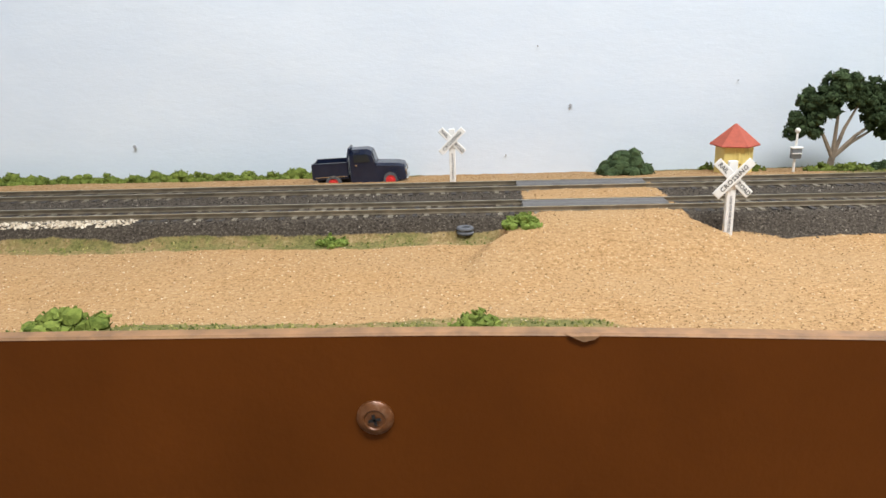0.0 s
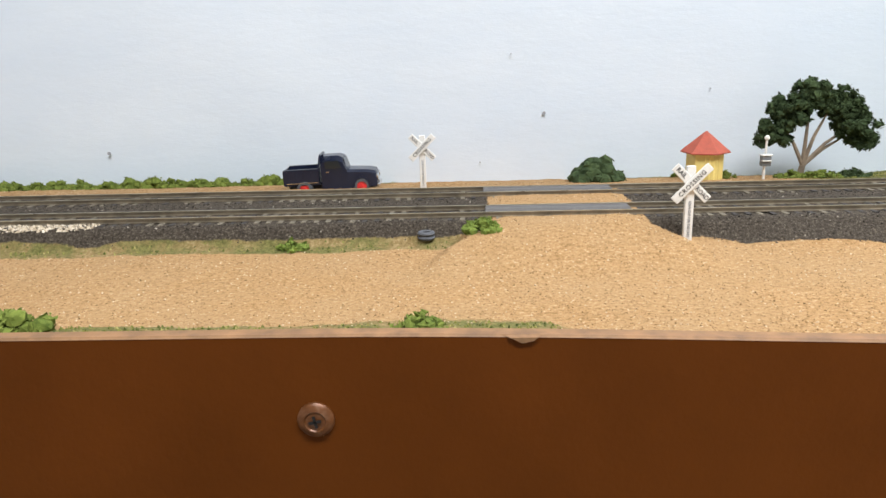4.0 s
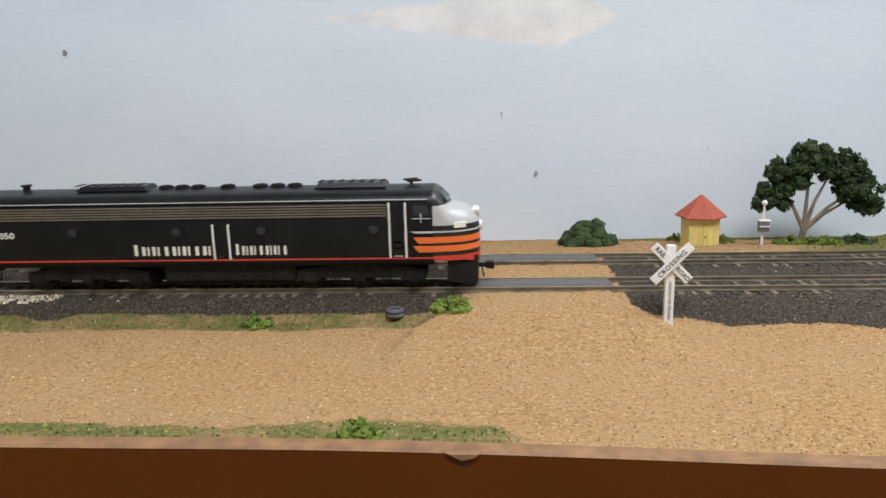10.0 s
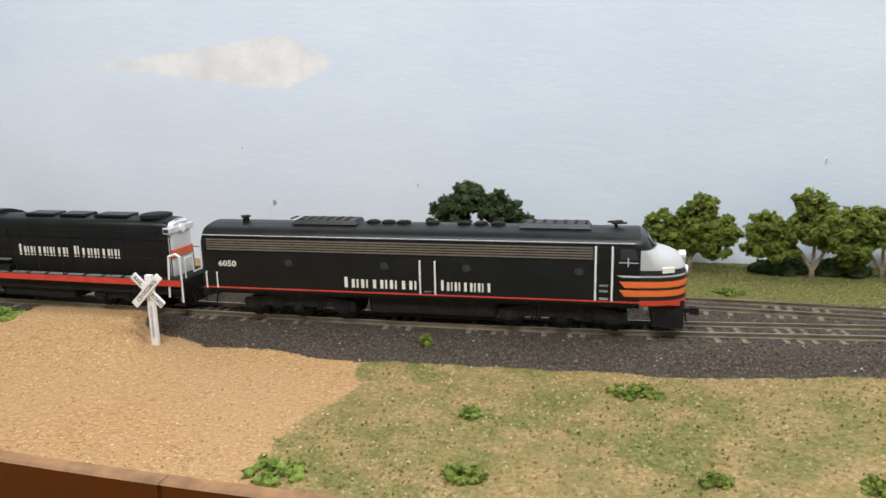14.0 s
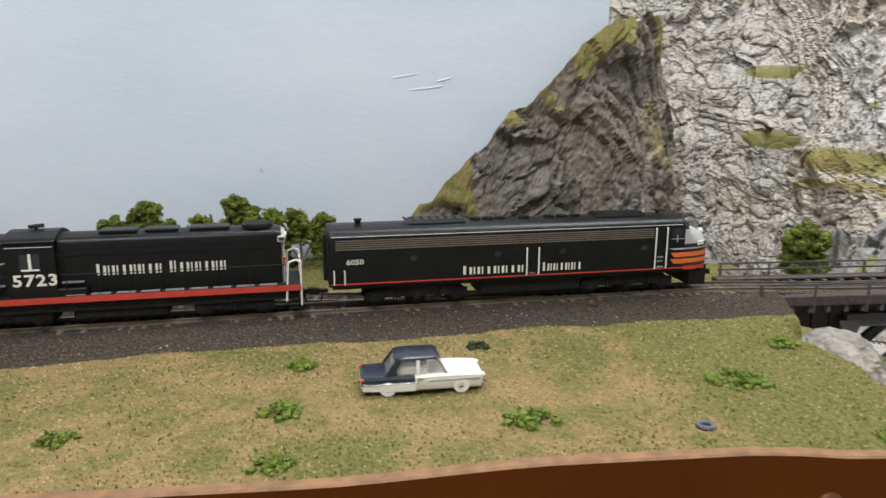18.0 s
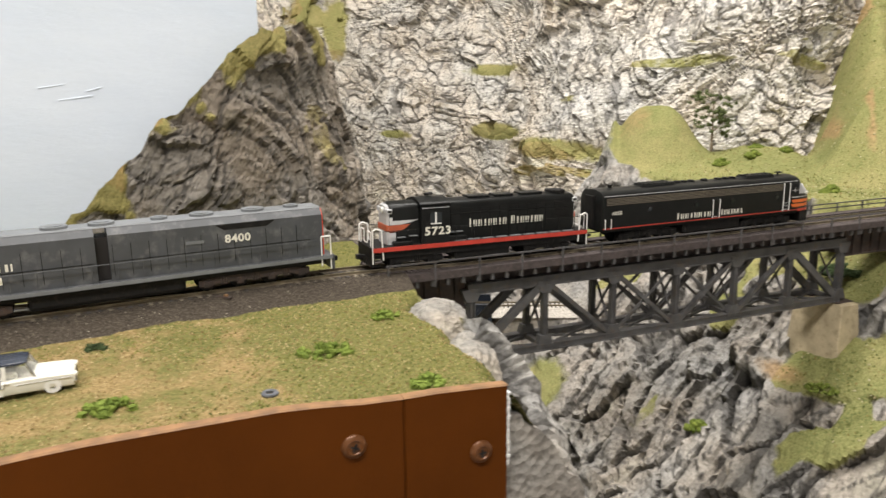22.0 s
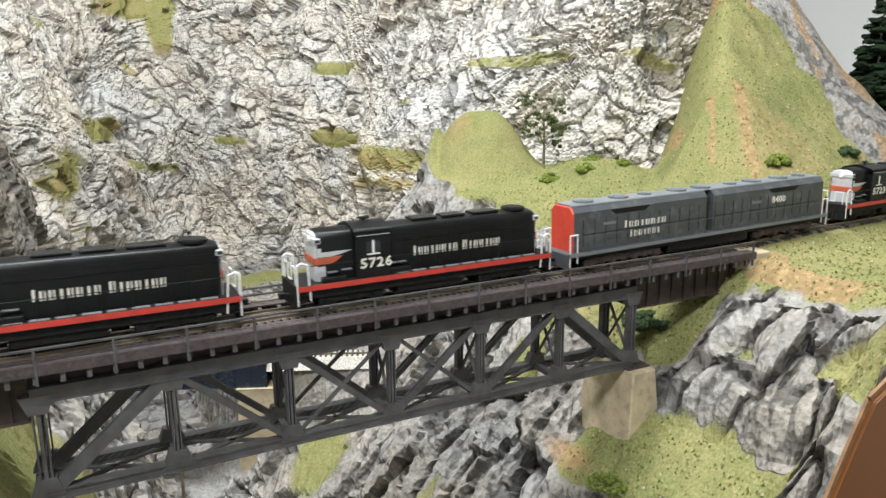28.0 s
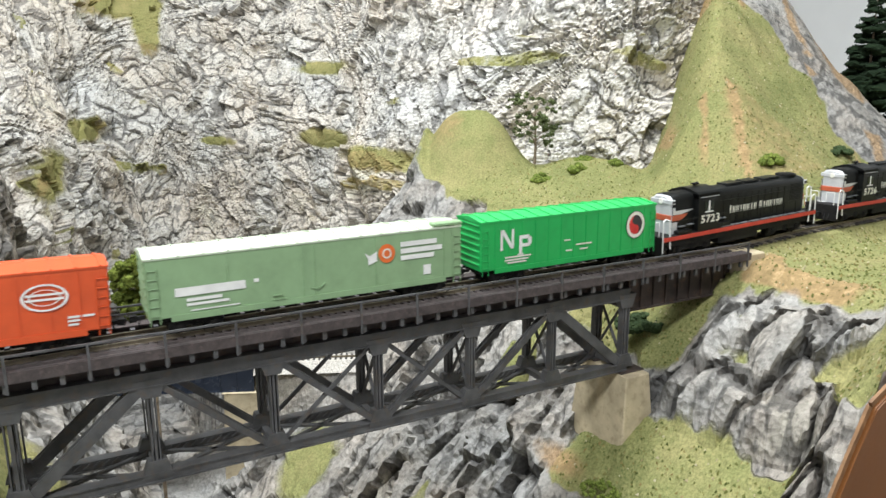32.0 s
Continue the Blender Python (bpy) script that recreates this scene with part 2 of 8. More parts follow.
def cover(name, attr):
    """Ground: tan sand and grass foam, told apart by the sheet's own cover layer, with grit."""
    m, nt, b = nodes_of(name)
    a = nt.nodes.new("ShaderNodeAttribute")
    a.attribute_name = attr
    sep = nt.nodes.new("ShaderNodeSeparateColor")
    nt.links.new(a.outputs["Color"], sep.inputs[0])
    fine = tex(nt, "Noise", 520, 3, 0.8)
    sand = ramp(nt, fine, ((0.30, (0.160, 0.088, 0.034)), (0.44, (0.325, 0.192, 0.083)), (0.6, (0.40, 0.246, 0.114)), (0.72, (0.55, 0.41, 0.26))))
    sand = mix(nt, ramp(nt, tex(nt, "Noise", 16, 4), ((0.4, (0, 0, 0)), (0.75, (0.5, 0.5, 0.5)))), sand, (0.35, 0.24, 0.13))
    dry = ramp(nt, fine, ((0.3, (0.13, 0.088, 0.034)), (0.5, (0.245, 0.17, 0.074)), (0.72, (0.37, 0.28, 0.145))))
    green = ramp(nt, tex(nt, "Noise", 420, 3, 0.8), ((0.3, (0.056, 0.064, 0.018)), (0.5, (0.128, 0.122, 0.038)), (0.72, (0.235, 0.21, 0.08))))
    patch = ramp(nt, tex(nt, "Noise", 34, 5, 0.7), ((0.42, (0, 0, 0)), (0.6, (1, 1, 1))))
    grass = mix(nt, patch, dry, green)
    mid = tex(nt, "Noise", 170, 4, 0.8)
    def edge(sock, grow=0.6):
        k = nt.nodes.new("ShaderNodeMath")
        k.operation = "MULTIPLY_ADD"
        k.inputs[1].default_value = grow
        nt.links.new(mid, k.inputs[0])
        nt.links.new(sock, k.inputs[2])
        return ramp(nt, k.outputs[0], ((0.72, (0, 0, 0)), (0.86, (1, 1, 1))))
    c = mix(nt, edge(sep.outputs[0]), sand, grass)
    c = mix(nt, edge(sep.outputs[1]), c, green)
    ballast = ramp(nt, tex(nt, "Noise", 800, 2, 0.8), ((0.3, (0.020, 0.016, 0.012)), (0.55, (0.064, 0.052, 0.039)), (0.75, (0.15, 0.125, 0.098))))
    c = mix(nt, edge(sep.outputs[2], 0.5), c, ballast)
    nt.links.new(c, b.inputs["Base Color"])
    b.inputs["Roughness"].default_value = 0.95
    b.inputs["Specular IOR Level"].default_value = 0.15
    bump(nt, b, tex(nt, "Noise", 1100, 3, 0.8), 0.0009, 0.6)
    return m


M = {
    "cover": cover("scatter_ground", "cover"),
    "backdrop": paint("painted_backdrop", (0.56, 0.63, 0.70), 0.6, 0, 0.04, 5, 160, None, 0.0004),
    "cloud": paint("cloud_paint", (0.74, 0.73, 0.72), 0.6, 0, 0.05, 30, 300),
    "fascia": paint("brown_fascia", (0.098, 0.0265, 0.0030), 0.5, 0, 0.13, 14, 420, None, 0.0002),
    "fascia_tan": paint("worn_edge", (0.22, 0.115, 0.05), 0.7, 0, 0.35, 120, 700),
    "screw": paint("painted_screw", (0.13, 0.045, 0.012), 0.35, 0.2, 0.3, 250, 900, (0.2, 0.1, 0.05)),
    "dark": paint("dark_slot", (0.01, 0.008, 0.007), 0.7),
    "rail": paint("rail_brown", (0.20, 0.165, 0.115), 0.5, 0.55, 0.35, 120, 900),
    "railtop": paint("nickel_railhead", (0.50, 0.45, 0.33), 0.3, 0.9, 0.15, 80, 900),
    "tie": paint("tie_brown", (0.04, 0.034, 0.03), 0.85, 0, 0.5, 200, 900),
    "tie_pale": paint("tie_weathered", (0.15, 0.128, 0.092), 0.85, 0, 0.5, 300, 900),
    "ballast": paint("black_ballast", (0.045, 0.043, 0.042), 0.9, 0, 0.7, 900, 1800),
    "sandgrain": paint("sand_grain", (0.60, 0.38, 0.19), 0.9, 0, 0.45, 700, 1800),
    "whitegrain": paint("pale_ballast", (0.62, 0.55, 0.44), 0.9, 0, 0.3, 700, 1800),
    "asphalt": paint("crossing_plank", (0.10, 0.095, 0.09), 0.8, 0, 0.25, 300, 900),
    "black": paint("black_enamel", (0.0075, 0.008, 0.0075), 0.36, 0, 0.3, 60, 700),
    "under": paint("underframe_black", (0.009, 0.0085, 0.008), 0.65, 0, 0.5, 160, 900, (0.025, 0.021, 0.017)),
    "grille": paint("bronze_grille", (0.17, 0.145, 0.11), 0.5, 0.3, 0.15, 90, 900),
    "silver": paint("silver_paint", (0.56, 0.56, 0.56), 0.35, 0.2, 0.12, 90, 900),
    "orange": paint("orange_stripe", (0.72, 0.15, 0.03), 0.4, 0, 0.12),
    "rustorange": paint("faded_orange", (0.46, 0.10, 0.045), 0.45, 0, 0.15),
    "redline": paint("red_stripe", (0.50, 0.045, 0.028), 0.45, 0, 0.15),
    "scarlet": paint("scarlet_end", (0.60, 0.06, 0.03), 0.45, 0, 0.15),
    "ivory": paint("ivory_lettering", (0.74, 0.72, 0.62), 0.5, 0, 0.08),
    "white": paint("white_paint", (0.76, 0.75, 0.71), 0.5, 0, 0.1, 150, 900),
    "signblack": paint("sign_black", (0.03, 0.03, 0.03), 0.6),
    "grey": paint("lark_grey", (0.062, 0.066, 0.07), 0.5, 0, 0.18, 50, 700, (0.14, 0.14, 0.14)),
    "greyroof": paint("pale_grey", (0.16, 0.17, 0.175), 0.5, 0, 0.2, 50, 700),
    "npgreen": paint("bright_green", (0.02, 0.36, 0.08), 0.4, 0, 0.1),
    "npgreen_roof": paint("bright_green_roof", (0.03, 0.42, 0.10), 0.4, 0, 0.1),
    "sage": paint("sage_green", (0.24, 0.36, 0.19), 0.45, 0, 0.1),
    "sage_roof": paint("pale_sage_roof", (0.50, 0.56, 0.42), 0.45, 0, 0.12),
    "boxred": paint("vermilion_box", (0.62, 0.085, 0.02), 0.45, 0, 0.1),
    "navy": paint("navy_paint", (0.010, 0.015, 0.034), 0.22, 0, 0.2, 60, 900, None, 0.0),
    "truckred": paint("red_wheel", (0.60, 0.03, 0.03), 0.4),
    "tyre": paint("tyre_grey", (0.09, 0.095, 0.105), 0.75, 0, 0.3, 400, 1500),
    "carwhite": paint("cream_white", (0.74, 0.72, 0.64), 0.25, 0, 0.05, 60, 900, None, 0.0),
    "cardark": paint("blue_black", (0.022, 0.028, 0.042), 0.25, 0, 0.15, 60, 900, None, 0.0),
    "chrome": paint("chrome", (0.62, 0.62, 0.62), 0.2, 1.0, 0.1, 200, 900, None, 0.0),
    "yellow": paint("yellow_board", (0.74, 0.60, 0.20), 0.6, 0, 0.08, 200, 900),
    "roofred": paint("red_shingle", (0.40, 0.085, 0.05), 0.75, 0, 0.15, 300, 900),
    "concrete": paint("tan_concrete", (0.46, 0.38, 0.25), 0.85, 0, 0.2, 60, 600, (0.3, 0.24, 0.15)),
    "steel": paint("weathered_bridge_grey", (0.085, 0.083, 0.083), 0.6, 0.15, 0.35, 70, 700, (0.11, 0.085, 0.065)),
    "girder": paint("rusty_girder", (0.045, 0.032, 0.027), 0.7, 0.1, 0.4, 60, 700, (0.09, 0.05, 0.03)),
    "deck": paint("weathered_walkway", (0.06, 0.047, 0.044), 0.85, 0, 0.4, 150, 900, (0.11, 0.082, 0.075)),
    "glass": paint("dark_glass", (0.02, 0.024, 0.026), 0.08, 0, 0.1, 60, 900, None, 0.0),
    "lamp": paint("headlight_lens", (0.8, 0.78, 0.7), 0.15, 0, 0.05, 60, 900, None, 0.0),
    "bush": leafy("olive_foam", (0.045, 0.07, 0.012), (0.20, 0.24, 0.05)),
    "bush_bright": leafy("bright_foam", (0.055, 0.09, 0.014), (0.22, 0.28, 0.06)),
    "tree_dark": leafy("dark_foam", (0.016, 0.029, 0.013), (0.075, 0.108, 0.045)),
    "tree_light": leafy("light_foam", (0.04, 0.062, 0.010), (0.22, 0.255, 0.05)),
    "conifer": leafy("conifer_needles", (0.006, 0.012, 0.006), (0.02, 0.035, 0.015)),
    "trunk": paint("grey_bark", (0.22, 0.17, 0.12), 0.85, 0, 0.4, 200, 900),
    "turf": leafy("turf_foam", (0.13, 0.13, 0.03), (0.34, 0.34, 0.10), 300),
    "turf_dry": leafy("dry_turf", (0.24, 0.17, 0.06), (0.52, 0.40, 0.18), 300),
    "hill": rocky("hill_rock", ((0.13, 0.117, 0.10), (0.225, 0.205, 0.18), (0.34, 0.31, 0.27)), 20, ((0.16, 0.145, 0.05), (0.27, 0.24, 0.09), (0.37, 0.30, 0.135))),
    "cliff": rocky("cliff_rock", ((0.47, 0.45, 0.42), (0.60, 0.58, 0.54), (0.70, 0.68, 0.64)), 9, ((0.16, 0.17, 0.06), (0.27, 0.26, 0.10), (0.36, 0.29, 0.135)), (0.36, 0.22, 0.10), (0.085, 0.082, 0.08), 0.004),
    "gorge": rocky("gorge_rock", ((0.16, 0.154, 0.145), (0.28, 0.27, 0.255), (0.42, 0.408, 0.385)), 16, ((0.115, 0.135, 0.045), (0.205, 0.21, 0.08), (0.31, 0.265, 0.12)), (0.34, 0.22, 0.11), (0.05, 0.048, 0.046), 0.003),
    "greyrock": rocky("grey_rock", ((0.15, 0.143, 0.132), (0.25, 0.24, 0.222), (0.36, 0.345, 0.315)), 24),
    "room": paint("room_wall", (0.86, 0.855, 0.84), 0.8, 0, 0.05, 3, 60),
    "ceiling": paint("room_ceiling", (0.78, 0.77, 0.74), 0.9, 0, 0.04, 3, 60),
    "carpet": paint("room_floor", (0.16, 0.14, 0.12), 0.9, 0, 0.2, 20, 300),
}
for k in ("black", "under"):
    M[k].node_tree.nodes["Principled BSDF"].inputs["Specular IOR Level"].default_value = 0.22
M["fascia"].node_tree.nodes["Principled BSDF"].inputs["Specular IOR Level"].default_value = 0.09

# ---- plan ----
TRACK_X = [-1.2, 0.3, 0.44, 0.58, 0.7, 0.85, 0.93, 1.48, 1.63, 1.95, 2.6]
TRACK_Y = [0.367, 0.367, 0.382, 0.400, 0.413, 0.427, 0.434, 0.438, 0.445, 0.470, 0.55]
BX0, BX1, BY, BHALF = 0.9275, 1.3540, 0.4370, 0.0165     # truss ends, centre and half width
BTOP, BBOT = -0.0142, -0.0755                          # chords
GIRD0, GIRD1 = 0.846, 1.480                           # outer ends of the girder spans
BACK_Y = 0.572
BACK_END = 0.790


def bend_y(x):
    return sum(lerp(TRACK_X, TRACK_Y, x + d) for d in (-0.09, -0.06, -0.03, 0, 0.03, 0.06, 0.09)) / 7


BEND = [bend_y(-1.4 + 0.004 * i) for i in range(1101)]


def track_y(x):
    k = min(1099.0, max(0.0, (x + 1.4) / 0.004))
    i = int(k)
    return BEND[i] + (BEND[i + 1] - BEND[i]) * (k - i)


def rail_z(x):
    return 0.013 - 0.005 * smooth01((x - 0.80) / 0.15) * smooth01((1.60 - x) / 0.15)


def siding_y(x):
    return track_y(x) + 0.0535 * (1 - smooth01((x - 0.30) / 0.46))


# ---- room ----
def room():
    x0, x1, y0, y1, z0, z1 = -2.2, 2.95, -2.0, 3.4, -1.0, 1.5
    for name, b, m in (("floor", (x0, x1, y0, y1, z0 - 0.05, z0), "carpet"), ("ceiling", (x0, x1, y0, y1, z1, z1 + 0.05), "ceiling"),
                       ("wall_south", (x0, x1, y0 - 0.1, y0, z0, z1), "room"), ("wall_north", (x0, x1, y1, y1 + 0.1, z0, z1), "room"),
                       ("wall_west", (x0 - 0.1, x0, y0, y1, z0, z1), "room"), ("wall_east", (x1, x1 + 0.1, y0, y1, z0, z1), "room")):
        tagged(part(name, box(*b), M[m]), kind="structure")
    # housings to match both lamps; the second tops the added cliff lamp
    for x, y, sx, sy in ((0.3, -0.55, 1.3, 0.35), (1.07, 0.73, 1.1, 0.5)):
        lamp = empty("ceiling_light", pose(x, y, 1.5), "white housing above an unseen overhead lamp", "ceiling light", "ceiling lights")
        part("housing", box(-sx / 2 - 0.03, sx / 2 + 0.03, -sy / 2 - 0.03, sy / 2 + 0.03, -0.05, 0.0, 0.004), M["ceiling"], lamp)


room()


# ---- painted backdrop ----
def backdrop():
    xs, zs = frange(-1.3, BACK_END, 0.012), frange(-0.02, 0.75, 0.012)
    bm = bmesh.new()
    front = [[bm.verts.new((x, BACK_Y + 0.0012 * fbm(x * 5, z * 5, 0.3) + 0.0004 * fbm(x * 40, z * 90, 4.0), z)) for x in xs] for z in zs]
    for a, b in zip(front, front[1:]):
        for i in range(len(xs) - 1):
            bm.faces.new((a[i], a[i + 1], b[i + 1], b[i]))
    bm_box(bm, -1.3, BACK_END, BACK_Y + 0.004, BACK_Y + 0.016, -0.02, 0.75)
    tagged(part("backdrop", bm, M["backdrop"], smooth=True), "pale blue hand-painted sky board behind the tracks", "backdrop", kind="structure")
    # marks on the board: screw holes, chips and brush ridges
    marks = bmesh.new()
    for x, z, r in ((-0.292, 0.144, 0.0016), (-0.283, 0.02, 0.0014), (0.071, 0.044, 0.0014), (0.045, 0.09, 0.0006), (0.33, 0.03, 0.0006), (0.02, 0.006, 0.0006), (0.2, 0.06, 0.0005), (0.5, 0.08, 0.0006)):
        bm_disc(marks, x, BACK_Y - 0.0022, z, r, 0.0012, 8)
    part("chip", marks, M["markgrey"], bpy.data.objects["backdrop"], "small grey chips and filled screw holes")
    ridges = bmesh.new()
    for x, z, w in ((0.62, 0.155, 0.010), (0.637, 0.145, 0.013), (0.652, 0.152, 0.006)):
        bm_loft(ridges, [[(x - w, BACK_Y - 0.0006, z - 0.001), (x - w, BACK_Y - 0.0006, z - 0.0004), (x - w, BACK_Y, z)], [(x, BACK_Y - 0.0007, z + 0.0004), (x, BACK_Y - 0.0007, z + 0.0009), (x, BACK_Y, z + 0.0014)], [(x + w, BACK_Y - 0.0006, z + 0.002), (x + w, BACK_Y - 0.0006, z + 0.0026), (x + w, BACK_Y, z + 0.003)]])
    part("paint_ridge", ridges, M["backdrop"], bpy.data.objects["backdrop"], "ridges of thick brushed paint", True)


def sky_paint():
    """Pale blue wall paint in broad strokes, with one painted wedge of cloud."""
    m, nt, b = nodes_of("painted_sky")
    tc = nt.nodes.new("ShaderNodeTexCoord")
    blue = ramp(nt, tex(nt, "Noise", 3.5, 5, 0.6, "Object", (1, 1, 2.5)), ((0.35, (0.665, 0.745, 0.835)), (0.65, (0.745, 0.81, 0.875))))
    sep = nt.nodes.new("ShaderNodeSeparateXYZ")
    nt.links.new(tc.outputs["Object"], sep.inputs[0])
    def math_node(op, a, c):
        n = nt.nodes.new("ShaderNodeMath")
        n.operation = op
        for i, v in ((0, a), (1, c)):
            if isinstance(v, bpy.types.NodeSocket):
                nt.links.new(v, n.inputs[i])
            else:
                n.inputs[i].default_value = v
        return n.outputs[0]
    def ellipse(xc, zc, rx, rz):
        dx = math_node("DIVIDE", math_node("SUBTRACT", sep.outputs[0], xc), rx)
        dz = math_node("DIVIDE", math_node("SUBTRACT", sep.outputs[2], zc), rz)
        return math_node("SUBTRACT", 1.0, math_node("SQRT", math_node("ADD", math_node("MULTIPLY", dx, dx), math_node("MULTIPLY", dz, dz)), 0.0))
    along = math_node("DIVIDE", math_node("ADD", sep.outputs[0], 0.100), 0.225)
    half_h = math_node("MINIMUM", math_node("MULTIPLY", along, 0.030), math_node("MULTIPLY", math_node("SUBTRACT", 1.05, along), 0.11))
    off = math_node("ABSOLUTE", math_node("SUBTRACT", sep.outputs[2], math_node("SUBTRACT", 0.1625, math_node("MULTIPLY", along, 0.004))), 0.0)
    f = math_node("MULTIPLY", math_node("SUBTRACT", half_h, off), 60.0)
    f = math_node("ADD", f, math_node("MULTIPLY", math_node("SUBTRACT", tex(nt, "Noise", 45, 5, 0.7, "Object", (1, 1, 2.2)), 0.5), 0.5))
    cloud = ramp(nt, f, ((0.0, (0, 0, 0)), (0.22, (1, 1, 1))))
    tone = ramp(nt, tex(nt, "Noise", 26, 4), ((0.38, (0.76, 0.75, 0.74)), (0.6, (0.88, 0.87, 0.85))))
    nt.links.new(mix(nt, cloud, blue, tone), b.inputs["Base Color"])
    b.inputs["Roughness"].default_value = 0.6
    bump(nt, b, tex(nt, "Noise", 60, 5, 0.7, "Object", (1, 1, 2.6)), 0.0008, 0.35)
    return m


M["backdrop"] = sky_paint()
M["markgrey"] = paint("mark_grey", (0.30, 0.31, 0.33), 0.7)
backdrop()


# ---- ground of the near shelf ----
CROSS0, CROSS1 = 0.022, 0.100


def crossing(x, y):
    """How much of the road crossing lies here, 0 to 1; it spreads towards the front."""
    spread = 0.03 * smooth01((0.352 - y) / 0.05)
    return smooth01((x - CROSS0 + 0.006 + spread) / 0.012) * smooth01((CROSS1 + 0.008 + spread * 0.8 - x) / 0.012)


def shoulder(x):
    return 0.0255 + 0.0135 * smooth01((x - 0.095) / 0.10)


def ballast_at(x, y):
    """Cover of dark ballast: a band that holds both tracks."""
    near = track_y(x) - shoulder(x) - 0.003 * fbm(x * 14, 0.0, 2.0, 3)
    far = siding_y(x) + 0.016 + 0.003 * fbm(x * 17, 3.0, 2.0, 3)
    return smooth01((y - near) / 0.005) * smooth01((far - y) / 0.006)


def shelf_z(x, y):
    r = rail_z(x) - 0.0025
    near, far = track_y(x) - 0.012, siding_y(x) + 0.013
    bed = r * smooth01((y - track_y(x) + shoulder(x) + 0.002) / (shoulder(x) - 0.0145)) * (1 - smooth01((y - far) / 0.012) * 0.75)
    ramp_up = (rail_z(x) - 0.0015) * smooth01((y - 0.275) / 0.075) * crossing(x, y) * (1 - smooth01((y - siding_y(x) - 0.012) / 0.03))
    if abs(y - track_y(x)) < 0.0105 or abs(y - siding_y(x)) < 0.0105:
        ramp_up = min(ramp_up, r)
    z = max(bed, ramp_up) + 0.0016 * fbm(x * 11, y * 11, 0.0, 4) * (1 - 0.8 * smooth01((y - near + 0.02) / 0.02)) + 0.0005 * fbm(x * 130, y * 130, 5.0, 2)
    z += 0.004 * smooth01((0.24 - y) / 0.04) * smooth01((x - 0.55) / 0.1) * smooth01((0.8 - x) / 0.06)
    z -= (0.004 * smooth01((y - 0.48) / 0.04) + 0.008 * smooth01((y - 0.520) / 0.045)) * smooth01((0.42 - x) / 0.1)
    z += 0.0070 * (1 - 0.86 * smooth01((x + 0.04) / 0.28)) * smooth01((0.242 - y) / 0.04) * smooth01((0.36 - x) / 0.1)
    if x > 0.80:
        edge = 0.850 + 0.006 * fbm(y * 30, 1.0, 7.0)
        z -= 0.03 * smooth01((x - edge + 0.012) / 0.035) ** 2 * (1 - smooth01((y - 0.37) / 0.02))
    return z


def grass_at(x, y):
    """(dry or mixed grass, lush green, ballast) cover."""
    wob = 0.012 * fbm(x * 22, y * 22, 3.0, 4)
    g = smooth01((x + 0.9 * wob - 0.225) / 0.03)
    strip = smooth01((CROSS0 - 0.008 - x + wob) / 0.02) * smooth01((y + wob * 0.5 - 0.328) / 0.006) * smooth01((track_y(x) - 0.014 - y) / 0.008)
    front = smooth01((0.2275 + 0.004 * math.sin(x * 40) + wob * 0.8 - y) / 0.006) * smooth01((0.052 + wob - x) / 0.02)
    bulge = 1.4 * math.exp(-((x + 0.010) / 0.045) ** 2 - ((y - 0.214) / 0.020) ** 2)
    back = smooth01((y + wob - 0.535) / 0.01) * (1 - 0.9 * smooth01((x + 0.06) / 0.02) * smooth01((0.10 - x) / 0.02))
    dry = max(g, 0.85 * strip, front, bulge, back)
    lush = max(0.40 * strip + 0.3 * strip * fbm(x * 30, y * 30, 1.0), 1.0 * max(front, bulge) * (0.62 + 0.7 * fbm(x * 26, y * 26, 9.0)), 0.0)
    # green also behind the tracks; the darker, shaded ground there is put into it
    lush = max(lush, 0.85 * smooth01((y - 0.455) / 0.03) * smooth01((x - 0.24) / 0.05))
    lush = max(lush, 0.62 * smooth01((x - 0.70 + 2 * wob) / 0.05), 0.5 * back, g * (0.22 + 0.8 * fbm(x * 13, y * 13, 6.0)))
    b = ballast_at(x, y) * (1 - crossing(x, y))
    return min(1, max(0, dry)), min(1, max(0, lush)), b


def ground():
    xs = frange(-1.15, 0.868, 0.0032)
    ys = frange(0.2015, 0.577, 0.0030)
    ob = sheet("ground", xs, ys, lambda x, y: (x, y, shelf_z(x, y)), M["cover"], smooth=True)
    tagged(ob, "sand and grass scatter on the near shelf of the layout", "ground")
    at = ob.data.color_attributes.new("cover", "FLOAT_COLOR", "POINT")
    col = np.ones((len(xs) * len(ys), 4), dtype=np.float32)
    k = 0
    for y in ys:
        for x in xs:
            col[k, :3] = grass_at(x, y)
            k += 1
    at.data.foreach_set("color", col.ravel())


ground()


